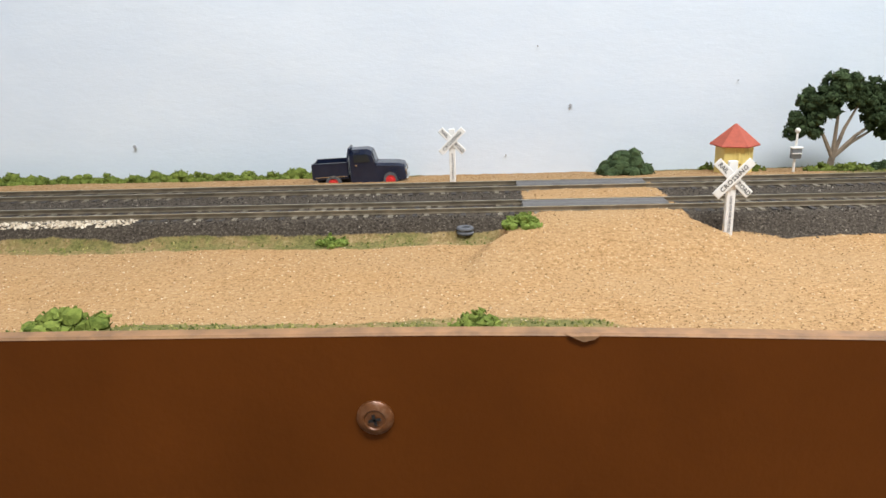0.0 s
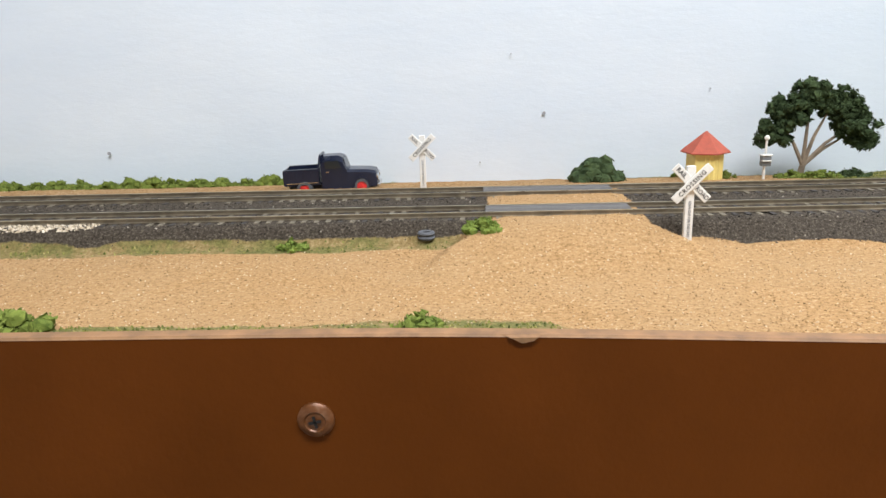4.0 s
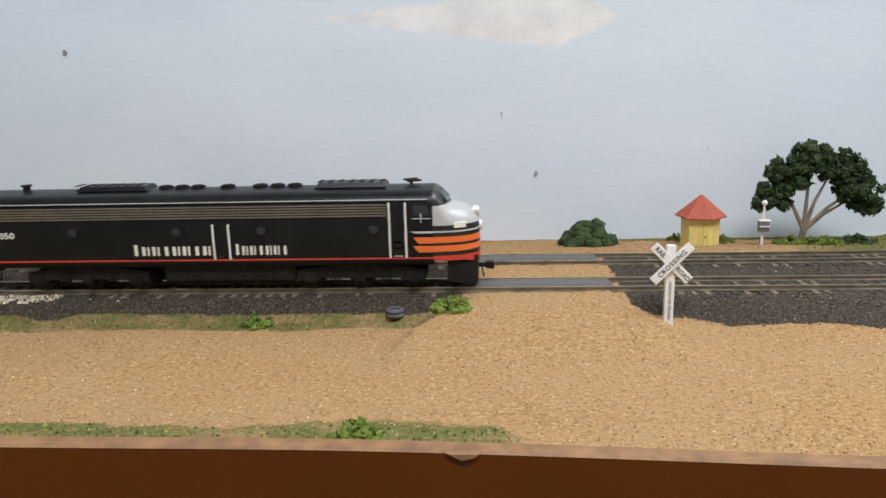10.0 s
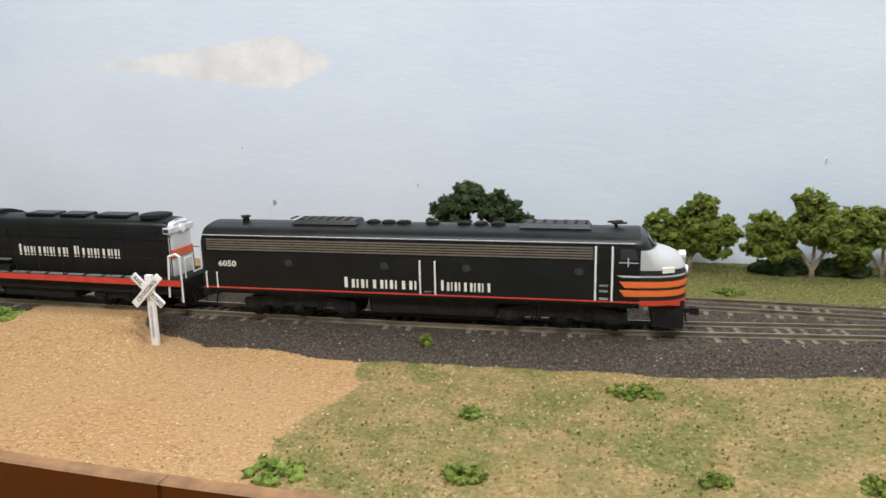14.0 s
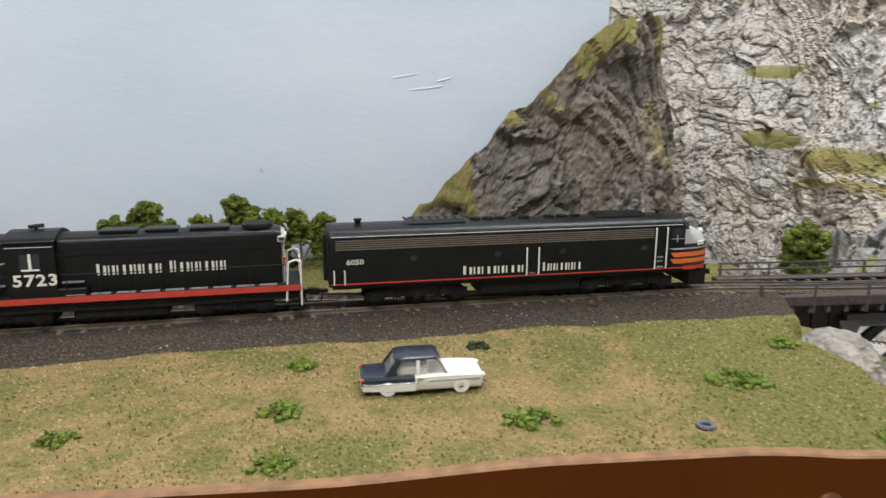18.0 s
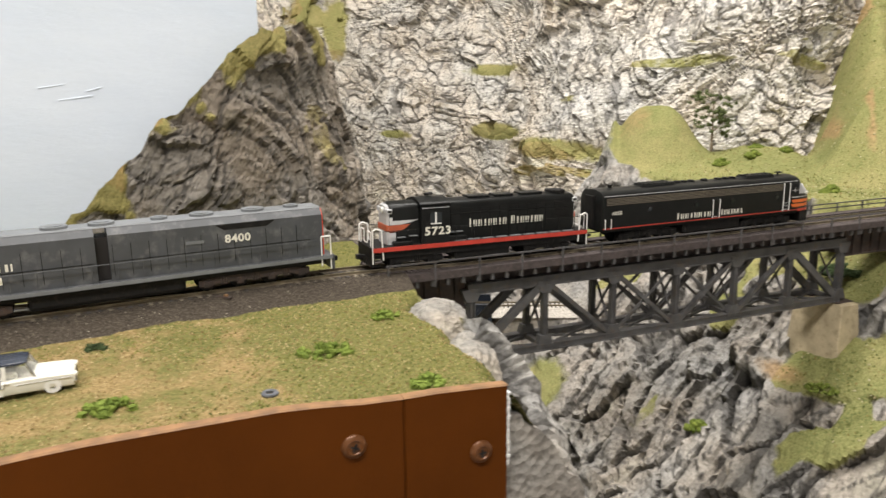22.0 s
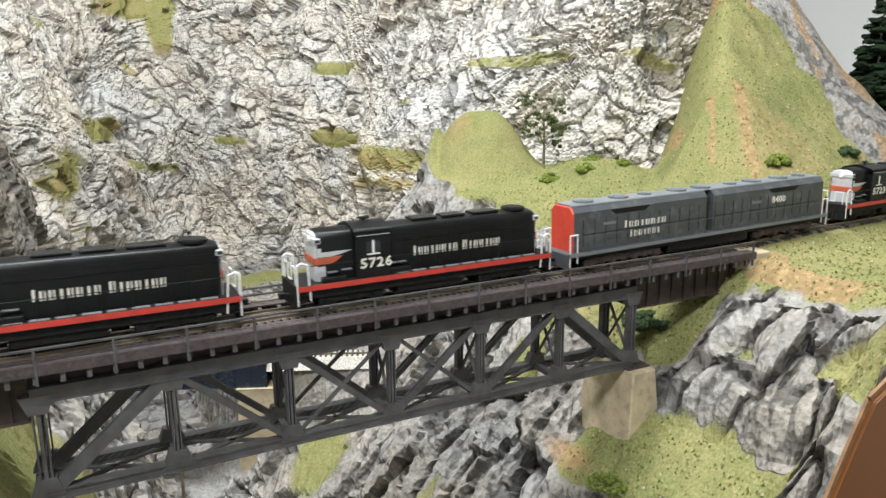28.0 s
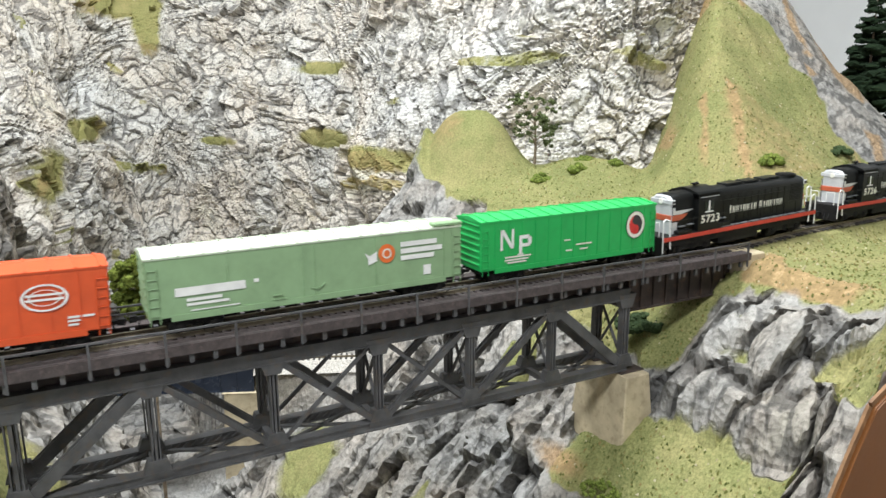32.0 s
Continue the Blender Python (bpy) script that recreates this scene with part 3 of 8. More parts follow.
# ---- fascia boards along the front edge ----
def fascia():
    def top(x):
        z = 0.0105 - 0.006 * smooth01((x + 0.04) / 0.28)
        z += 0.0045 * smooth01((x - 0.56) / 0.1) * smooth01((0.79 - x) / 0.06)
        return z - 0.003 * smooth01((x - 0.8) / 0.06)

    def board(name, x0, x1, outline, label):
        thing = empty(name, pose(0, 0, 0), label, "fascia board", "fascia boards")
        bm = bmesh.new()
        bm_slab(bm, outline, 0.1965, 0.2025)
        bmesh.ops.bevel(bm, geom=[e for e in bm.edges if abs(e.verts[0].co.y - e.verts[1].co.y) < 1e-6 and e.verts[0].co.y < 0.2], offset=0.0007, segments=2, affect="EDGES")
        part("board", bm, M["fascia"], thing, smooth=False)
        return thing

    cuts = ((-1.2, 0.2175), (0.2179, 0.7915), (0.7919, 0.8485))
    things = []
    for a, b in cuts:
        xs = frange(a, b, 0.02)
        poly = [(a, -0.34), (b, -0.34)] + [(x, top(x)) for x in reversed(xs)]
        th = board("fascia_board", a, b, poly, "brown painted hardboard fascia along the layout edge")
        # tan strip along the top edge, lighter than the board's face
        bm = bmesh.new()
        for x, x2 in zip(xs, xs[1:]):
            z, z2 = top(x), top(x2)
            bm_loft(bm, [[(x, 0.1963, z - 0.0001), (x, 0.1972, z + 0.0007), (x, 0.2026, z + 0.0004), (x, 0.2026, z - 0.002)], [(x2, 0.1963, z2 - 0.0001), (x2, 0.1972, z2 + 0.0007), (x2, 0.2026, z2 + 0.0004), (x2, 0.2026, z2 - 0.002)]])
        part("worn_edge", bm, M["fascia_tan"], th, "tan top edge")
        things.append(th)
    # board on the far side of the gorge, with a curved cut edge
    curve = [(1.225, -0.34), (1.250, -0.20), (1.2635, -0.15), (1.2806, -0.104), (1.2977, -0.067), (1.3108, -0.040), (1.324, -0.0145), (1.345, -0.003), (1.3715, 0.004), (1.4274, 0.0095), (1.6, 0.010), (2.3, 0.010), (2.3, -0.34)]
    # lit copy of the fascia brown; the stronger light here is in the colour
    M["fascia_lit"] = paint("lit_fascia", (0.155, 0.054, 0.008), 0.5, 0, 0.13, 14, 420, None, 0.0002)
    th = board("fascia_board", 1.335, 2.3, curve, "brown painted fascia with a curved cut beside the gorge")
    th.children[0].data.materials[0] = M["fascia_lit"]
    bm = bmesh.new()
    for (xa, za), (xb, zb) in zip(curve[:-2], curve[1:-1]):
        bm_bar(bm, (xa, 0.1998, za), (xb, 0.1998, zb), 0.0066, 0.0018, (0, 1, 0))
    part("worn_edge", bm, M["fascia_tan"], th, "tan cut edge")
    bm = bmesh.new()
    rng = random.Random(2)
    for i in range(26):
        z = -0.003 - 0.0016 * i
        bm_box(bm, 0.8483, 0.8497 + rng.uniform(0, 0.0012), 0.197 + rng.uniform(0, 0.001), 0.2025, z - 0.0014, z)
    part("plaster_edge", bm, M["white"], things[2], "chipped white plaster on the cut end")
    # screws: domed head, cross slot
    for x, z, th in ((-0.040, -0.0185, 0), (0.190, -0.022, 0), (0.239, -0.0225, 1), (0.392, -0.0225, 1), (0.60, -0.022, 1), (0.766, -0.015, 1), (0.833, -0.032, 2), (-0.42, -0.02, 0), (1.362, -0.014, 3), (1.358, -0.05, 3)):
        parent = things[th] if th < 3 else bpy.data.objects["fascia_board.003"]
        bm = bmesh.new()
        prof = ((0.0062, 0.0), (0.0062, 0.0009), (0.0052, 0.0020), (0.0036, 0.0023), (0.0032, 0.0018), (0.0, 0.0017))
        rings = [[(x + r * math.cos(a), 0.1965 - d, z + r * math.sin(a)) for a in (2 * math.pi * i / 20 for i in range(20))] for r, d in prof if r > 0]
        bm_loft(bm, rings)
        sc = part("screw", bm, M["screw"], parent, "brown painted cross-head screw with washer rim", True)
        bm = bmesh.new()
        a = 0.5 + x * 7
        for k in (0, math.pi / 2):
            bm_bar(bm, (x - 0.0021 * math.cos(a + k), 0.19405, z - 0.0021 * math.sin(a + k)), (x + 0.0021 * math.cos(a + k), 0.19405, z + 0.0021 * math.sin(a + k)), 0.0009, 0.0004, (0, 1, 0))
        part("slot", bm, M["dark"], sc)
    bm = bmesh.new()
    bm_loft(bm, [[(0.0275 + dx, 0.1952, 0.0091 + dz) for dx, dz in ((-0.004, 0.0008), (0, -0.0012), (0.0035, -0.0004), (0.005, 0.0008))], [(0.0275 + dx, 0.1968, 0.0093 + dz) for dx, dz in ((-0.006, 0.001), (0, -0.0006), (0.0035, 0), (0.006, 0.001))]])
    part("paint_chip", bm, M["fascia_tan"], things[0], "lifted chip of paint")


fascia()


# ---- track ----
def track(name, yfun, x0, x1, label, skip=()):
    th = empty(name, pose(0, 0, 0), label, "railway track", "tracks")
    xs = frange(x0, x1, 0.015)
    for side in (-1, 1):
        bm = bmesh.new()
        prof = ((-0.0011, -0.0024), (0.0011, -0.0024), (0.0011, -0.0020), (0.0003, -0.0017), (0.0003, -0.0008), (0.0005, -0.0006), (0.0005, 0.0), (-0.0005, 0.0), (-0.0005, -0.0006), (-0.0003, -0.0008), (-0.0003, -0.0017), (-0.0011, -0.0020))
        bm_loft(bm, [[(x, yfun(x) + side * 0.0085 + py, rail_z(x) + pz) for py, pz in prof] for x in xs])
        rail = part("rail", bm, M["rail"], th)
        bm = bmesh.new()
        bm_loft(bm, [[(x, yfun(x) + side * 0.0085 + py, rail_z(x) + pz) for py, pz in ((-0.0004, -0.0001), (0.0004, -0.0001), (0.0004, 0.00025), (-0.0004, 0.00025))] for x in xs])
        part("railhead", bm, M["railtop"], rail, "polished nickel railhead")
    return th


def ties(th, yfun, x0, x1, pale):
    base = mesh_of("tie", box(-0.0013, 0.0013, -0.0150, 0.0150, -0.0038, -0.0021, 0.0002))
    base.materials.append(M["tie"])
    base2 = mesh_of("tie_light", box(-0.0013, 0.0013, -0.0150, 0.0150, -0.0038, -0.0021, 0.0002))
    base2.materials.append(M["tie_pale"])
    x, i = x0, 0
    while x < x1:
        rng = random.Random(i * 7 + 1)
        t = new("tie", base2 if rng.random() < pale else base)
        t.parent = th
        t.matrix_basis = pose(x, yfun(x) + rng.uniform(-0.0004, 0.0004), rail_z(x) + rng.uniform(-0.0003, 0.0001), 0, 0, math.degrees(math.atan((yfun(x + 0.01) - yfun(x - 0.01)) / 0.02)) + rng.uniform(-1, 1))
        x += 0.0064
        i += 1


main_track = track("main_track", track_y, -1.15, 2.6, "brown model rail on weathered ties along the shelf and bridge")
siding = track("siding_track", siding_y, -1.15, 0.70, "rear model track on weathered ties joining the main line")

ties(main_track, track_y, -0.62, GIRD0 - 0.004, 0.45)
ties(main_track, track_y, GIRD1 + 0.004, 2.1, 0.2)
ties(siding, siding_y, -0.62, 0.62, 0.45)


# ---- deck truss bridge ----
def bridge():
    br = empty("truss_bridge", pose(0, 0, 0), "weathered dark grey steel deck truss bridge over the gorge", "bridge")
    n = 6
    step = (BX1 - BX0) / n
    pts = [BX0 + i * step for i in range(n + 1)]
    for side in (-1, 1):
        y = BY + side * BHALF
        for nm, z, h in (("top_chord", BTOP, 0.0092), ("bottom_chord", BBOT, 0.0065)):
            bm = bmesh.new()
            prof = [(-0.00375, -h / 2), (0.00375, -h / 2), (0.00375, 0.001 - h / 2), (0.00275, 0.001 - h / 2), (0.00275, h / 2 - 0.001), (0.00375, h / 2 - 0.001), (0.00375, h / 2), (-0.00375, h / 2), (-0.00375, h / 2 - 0.001), (-0.00275, h / 2 - 0.001), (-0.00275, 0.001 - h / 2), (-0.00375, 0.001 - h / 2)]
            bm_loft(bm, [[(x, y + py, z + pz) for py, pz in prof] for x in (BX0 - 0.003, BX1 + 0.003)])
            part(nm, bm, M["steel"], br)
        for i, x in enumerate(pts):
            bm = bmesh.new()
            w = 0.0060 if i in (0, n) else 0.0042
            bm_bar(bm, (x, y, BTOP), (x, y, BBOT), w * 0.35, 0.0050, (0, 1, 0))
            for e in (-1, 1):
                bm_bar(bm, (x + e * w / 2, y, BTOP), (x + e * w / 2, y, BBOT), 0.0008, 0.0058, (0, 1, 0))
            part("post", bm, M["steel"], br)
        for i in range(n):
            a, b = pts[i], pts[i + 1]
            if i in (0, 5):
                za, zb = (BBOT, BTOP) if i == 0 else (BTOP, BBOT)
                w = 0.0072
            else:
                za, zb = (BTOP, BBOT) if i in (1, 2) else (BBOT, BTOP)
                w = 0.0038
            bm = bmesh.new()
            for e in (-1, 1):
                bm_bar(bm, (a, y + e * 0.0020, za), (b, y + e * 0.0020, zb), 0.0012, w)
            bm_bar(bm, (a, y, za), (b, y, zb), 0.0030, w * 0.55)
            part("diagonal", bm, M["steel"], br)
            if i in (2, 3):
                bm = bmesh.new()
                bm_bar(bm, (a, y, zb), (b, y, za), 0.0014, 0.0026)
                part("counter_brace", bm, M["steel"], br)
        for i, x in enumerate(pts):
            for z in (BTOP, BBOT):
                bm = bmesh.new()
                s = -1 if z == BTOP else 1
                bm_slab(bm, [(x - 0.009, z), (x + 0.009, z), (x + 0.005, z + s * 0.011), (x - 0.005, z + s * 0.011)], y - 0.0034, y + 0.0034)
                part("gusset_plate", bm, M["steel"], br)
    # bottom lateral bracing with lacing holes, cross frames
    for i in range(n):
        a, b = pts[i], pts[i + 1]
        for s in (-1, 1):
            bm = bmesh.new()
            bm_bar(bm, (a, BY - s * BHALF, BBOT), (b, BY + s * BHALF, BBOT), 0.0030, 0.0016)
            part("lateral_brace", bm, M["steel"], br)
    for x in pts:
        bm = bmesh.new()
        for s in (-1, 1):
            bm_bar(bm, (x, BY - s * BHALF, BTOP - 0.006), (x, BY + s * BHALF, BBOT + 0.005), 0.0012, 0.0022, (1, 0, 0))
        bm_bar(bm, (x, BY - BHALF, BBOT), (x, BY + BHALF, BBOT), 0.0045, 0.0045)
        bm_bar(bm, (x, BY - BHALF, BTOP - 0.004), (x, BY + BHALF, BTOP - 0.004), 0.004, 0.007)
        part("cross_frame", bm, M["steel"], br)
        bm = bmesh.new()
        bm_slab(bm, [(x - 0.0009, BTOP - 0.004), (x + 0.0009, BTOP - 0.004), (x + 0.0009, BTOP - 0.013), (x - 0.0009, BTOP - 0.013)], BY - BHALF + 0.001, BY + BHALF - 0.001)
        part("sway_plate", bm, M["girder"], br)
    rng = random.Random(8)
    for side in (-1, 1):
        bm = bmesh.new()
        y = BY + side * BHALF
        x = BX0 + 0.006
        while x < BX1 - 0.006:
            bm_bar(bm, (x, y - side * 0.0042, BBOT - 0.0005), (x + 0.004, y - side * 0.0042, BBOT + 0.0025), 0.0008, 0.0008)
            x += 0.0052
        tagged(part("lacing", bm, M["steel"], br), kind="stuff")
    # plate girder approach spans
    for a, b in ((GIRD0, BX0 - 0.004), (BX1 + 0.004, GIRD1)):
        for side in (-1, 1):
            bm = bmesh.new()
            y = BY + side * (BHALF - 0.004)
            bm_box(bm, a, b, y - 0.001, y + 0.001, -0.030, 0.001)
            for z in (-0.030, 0.001):
                bm_box(bm, a, b, y - 0.0035, y + 0.0035, z - 0.0006, z + 0.0006)
            x = a + 0.001
            while x < b:
                bm_box(bm, x - 0.0005, x + 0.0005, y - 0.003, y + 0.003, -0.030, 0.001)
                x += 0.0135
            part("plate_girder", bm, M["girder"], br, "rusty brown plate girder")
    # deck: ties, stringers under the walkway, walkway planks, railings
    dz = 0.0060
    bm = bmesh.new()
    bm_box(bm, GIRD0, GIRD1, BY - 0.019, BY + 0.019, dz - 0.0035, dz - 0.0018)
    for e in (-1, 1):
        bm_box(bm, GIRD0, GIRD1, BY + e * 0.010 - 0.001, BY + e * 0.010 + 0.001, -0.018, dz - 0.002)
    part("deck_floor", bm, M["girder"], br)
    for side in (-1, 1):
        y0 = BY + side * 0.0195
        for k in range(3):
            bm = bmesh.new()
            y = y0 + side * (0.0016 + 0.0030 * k)
            bm_box(bm, GIRD0, GIRD1, y - 0.0013, y + 0.0013, dz + 0.0002 * rng.random(), dz + 0.0012)
            part("walkway_plank", bm, M["deck"], br)
        bm = bmesh.new()
        bm_box(bm, GIRD0, GIRD1, y0 + side * 0.0105 - 0.0005, y0 + side * 0.0105 + 0.0005, dz - 0.0050, dz + 0.0012)
        part("walkway_edge", bm, M["deck"], br)
        x, i = GIRD0 + 0.004, 0
        while x < GIRD1 - 0.002:
            bm = bmesh.new()
            bm_box(bm, x - 0.0013, x + 0.0013, min(y0 - side * 0.004, y0 + side * 0.0098), max(y0 - side * 0.004, y0 + side * 0.0098), dz - 0.0035, dz)
            bm_box(bm, x - 0.0013, x + 0.0013, y0 + side * 0.0085 - 0.0012, y0 + side * 0.0085 + 0.0012, dz - 0.0105, dz - 0.002)
            part("outrigger", bm, M["steel"], br)
            x += 0.0132
        posts = frange(GIRD0 + 0.006, GIRD1 - 0.004, 0.040)
        for x in posts:
            bm = bmesh.new()
            bm_box(bm, x - 0.0007, x + 0.0007, y0 + side * 0.0105 - 0.0007, y0 + side * 0.0105 + 0.0007, dz - 0.0105, dz + 0.0102)
            part("rail_post", bm, M["steel"], br)
        for z in ((0.0100,) if side < 0 else (0.0062, 0.0110)):
            bm = bmesh.new()
            bm_bar(bm, (GIRD0 + 0.004, y0 + side * 0.0105, dz + z), (GIRD1 - 0.002, y0 + side * 0.0105, dz + z), 0.0010, 0.0012)
            part("handrail", bm, M["steel"], br)
    base = mesh_of("bridge_tie", box(-0.0015, 0.0015, -0.0148, 0.0148, -0.0078, -0.0021, 0.0002))
    base.materials.append(M["deck"])
    x = GIRD0
    while x < GIRD1:
        t = new("bridge_tie", base)
        t.parent = br
        t.matrix_basis = pose(x, track_y(x), rail_z(x), 0, 0, rng.uniform(-1, 1))
        x += 0.0052
    # concrete piers and abutments
    for x, y, hx, hy, zt, zb, lab in ((BX0 + 0.002, BY, 0.010, 0.030, BBOT - 0.0045, -0.19, "pier"), (BX1 + 0.006, BY, 0.012, 0.030, BBOT - 0.0045, -0.15, "pier"), (GIRD0 - 0.006, BY, 0.010, 0.026, 0.004, -0.07, "abutment"), (GIRD1 + 0.007, BY, 0.011, 0.030, 0.006, -0.07, "abutment")):
        bm = bmesh.new()
        bm_loft(bm, [[(x + sx * hx * k, y + sy * hy * k2, z) for sx, sy in ((-1, -1), (1, -1), (1, 1), (-1, 1))] for z, k, k2 in ((zb, 1.5, 1.15), (zt, 1.0, 1.0))])
        bmesh.ops.bevel(bm, geom=bm.edges[:], offset=0.001, segments=1, affect="EDGES")
        th = empty("bridge_" + lab, pose(0, 0, 0), "tan cast concrete %s under the bridge" % lab, lab, "bridge supports")
        part("shaft", bm, M["concrete"], th)
        if lab == "pier":
            for s in (-1, 1):
                part("bearing_block", box(x - hx, x + hx, y + s * BHALF - 0.007, y + s * BHALF + 0.007, zt, zt + 0.0012, 0.0003), M["girder"], th)


bridge()


# ---- gorge, hills and cliffs ----
def facets(p):
    """Broken rock: each cell is a plane of its own tilt and step; also the distance from the nearest joint."""
    d, c = noise.voronoi(p)
    h = noise.cell_vector(c[0] * 57.3)
    q = p - c[0]
    return 1.7 * (q.x * (h.x - 0.5) + q.y * (h.y - 0.5)) + 0.75 * (h.z - 0.5), d[1] - d[0]


def bump_at(x, y, cx, cy, rx, ry, sharp=1.0):
    return math.exp(-(((x - cx) / rx) ** 2 + ((y - cy) / ry) ** 2) ** sharp)


def right_edge(y):
    return lerp([0.2, 0.235, 0.27, 0.32, 0.43, 0.6, 0.75, 0.92, 1.05, 1.2, 2.0], [1.330, 1.405, 1.468, 1.478, 1.486, 1.49, 1.47, 1.43, 1.50, 1.75, 2.2], y) + 0.022 * fbm(y * 8, 0.4, 2.0, 3) * smooth01((y - 0.5) / 0.1)


def left_edge(y):
    return lerp([0.2, 0.3, 0.4, 0.5, 0.6, 0.8, 1.2, 2.0], [0.846, 0.865, 0.855, 0.85, 0.86, 0.88, 0.8, 0.7], y)


def lower_y(x):
    """Centre of the lower track."""
    return 0.862 - 0.445 * (x - 1.16)


def hill_z(x, y):
    """Grass hill behind the far track: rises away from the line, falls off at its left shoulder and far right."""
    up = max(0.0, (y - 0.515 - 0.012 * fbm(x * 6, 0, 1)) / 0.40)
    up = min(up, 1.0) ** 1.12
    left = smooth01((x - 1.622 - 0.9 * max(0.0, y - 0.70)) / 0.145)
    right = 1.0 - smooth01((x - 1.93 - 0.25 * (y - 0.6)) / 0.34)
    return 0.36 * up * left * (0.12 + 0.88 * right) + 0.028 * up * left * fbm(x * 7, y * 7, 8.0, 3)


def rock_zones(x, y):
    """(turf, earth) cover of the banks, the plain and the hill."""
    xr, xl = right_edge(y), left_edge(y)
    n = fbm(x * 16, y * 16, 4.0, 4)
    n2 = fbm(x * 7, y * 7, 7.0, 4)
    g = smooth01((x - xr + 0.016 + 0.02 * n) / 0.02)
    near = smooth01((0.47 - y) / 0.03)
    # grass gully between the pale outcrop and the crags, running down from the pier
    g = max(g, 1.1 * near * smooth01((x - 1.305 - 0.25 * max(0.0, 0.36 - y) + 0.014 * n) / 0.012) * smooth01((1.372 - 0.10 * max(0.0, y - 0.36) - x + 0.014 * n) / 0.012) * smooth01((y - 0.245) / 0.03))
    # turf behind the pier, under the girder span
    g = max(g, smooth01((y - 0.395 + 0.02 * n) / 0.02) * smooth01((x - 1.385 + 0.02 * n) / 0.02) * smooth01((0.60 - y) / 0.06))
    # thin patches on the outcrop's crown
    g = max(g, 0.8 * near * smooth01((n2 - 0.12) / 0.12) * smooth01((x - 1.395) / 0.02))
    g = max(g, 0.9 * smooth01((n2 - 0.30) / 0.1) * smooth01((x - 1.18) / 0.1))
    # knoll and saddle
    g = max(g, 1.5 * bump_at(x, y, 1.51, 0.935, 0.075, 0.085))
    g = max(g, 1.3 * bump_at(x, y, 1.60, 0.83, 0.10, 0.07))
    g = max(g, 1.2 * bump_at(x, y, 1.185, 0.755, 0.035, 0.045))
    # left bank under the bridge end
    g = max(g, smooth01((xl + 0.175 - x + 0.04 * n) / 0.03) * smooth01((0.60 - y) / 0.08) * smooth01((y - 0.30) / 0.03))
    g = max(g, 0.9 * bump_at(x, y, 1.02, 0.50, 0.06, 0.08))
    # bare bluff at the far right of the hill
    bare = smooth01((x - 1.905 - 0.10 * (y - 0.6) + 0.035 * n) / 0.03) * smooth01((y - 0.525) / 0.02) * smooth01((2.10 - x) / 0.05)
    g *= 1 - min(1.0, bare)
    # ochre earth: cut bank by the abutment, ruts on the hill, the worn path under the pier
    e = 1.1 * smooth01((x - xr + 0.020) / 0.010) * smooth01((xr + 0.014 + 0.05 * max(0.0, n) - x) / 0.012) * smooth01((0.42 - y) / 0.02) * smooth01((y - 0.29) / 0.03)
    e = max(e, 0.75 * bump_at(x, y, 1.60, 0.30, 0.11, 0.03) * smooth01((n + 0.15) / 0.2))
    e = max(e, 0.9 * bump_at(x, y, 1.318, 0.452, 0.010, 0.035))
    hill = smooth01((y - 0.54) / 0.04) * smooth01((x - 1.66) / 0.05)
    rut = 1.0 - abs(fbm(x * 6.0 - y * 4.5, 0.4 + 0.6 * y, 11.0, 3)) * 4.2
    e = max(e, hill * 0.85 * smooth01((rut - 0.45) / 0.4) * smooth01((n2 + 0.25) / 0.25))
    e = max(e, hill * 0.45 * smooth01((fbm(x * 4, y * 4, 21.0, 3) - 0.12) / 0.2))
    e = max(e, 0.55 * bump_at(x, y, 1.475, 0.945, 0.03, 0.05))
    return min(1.0, max(0.0, g)), min(1.0, max(0.0, e))


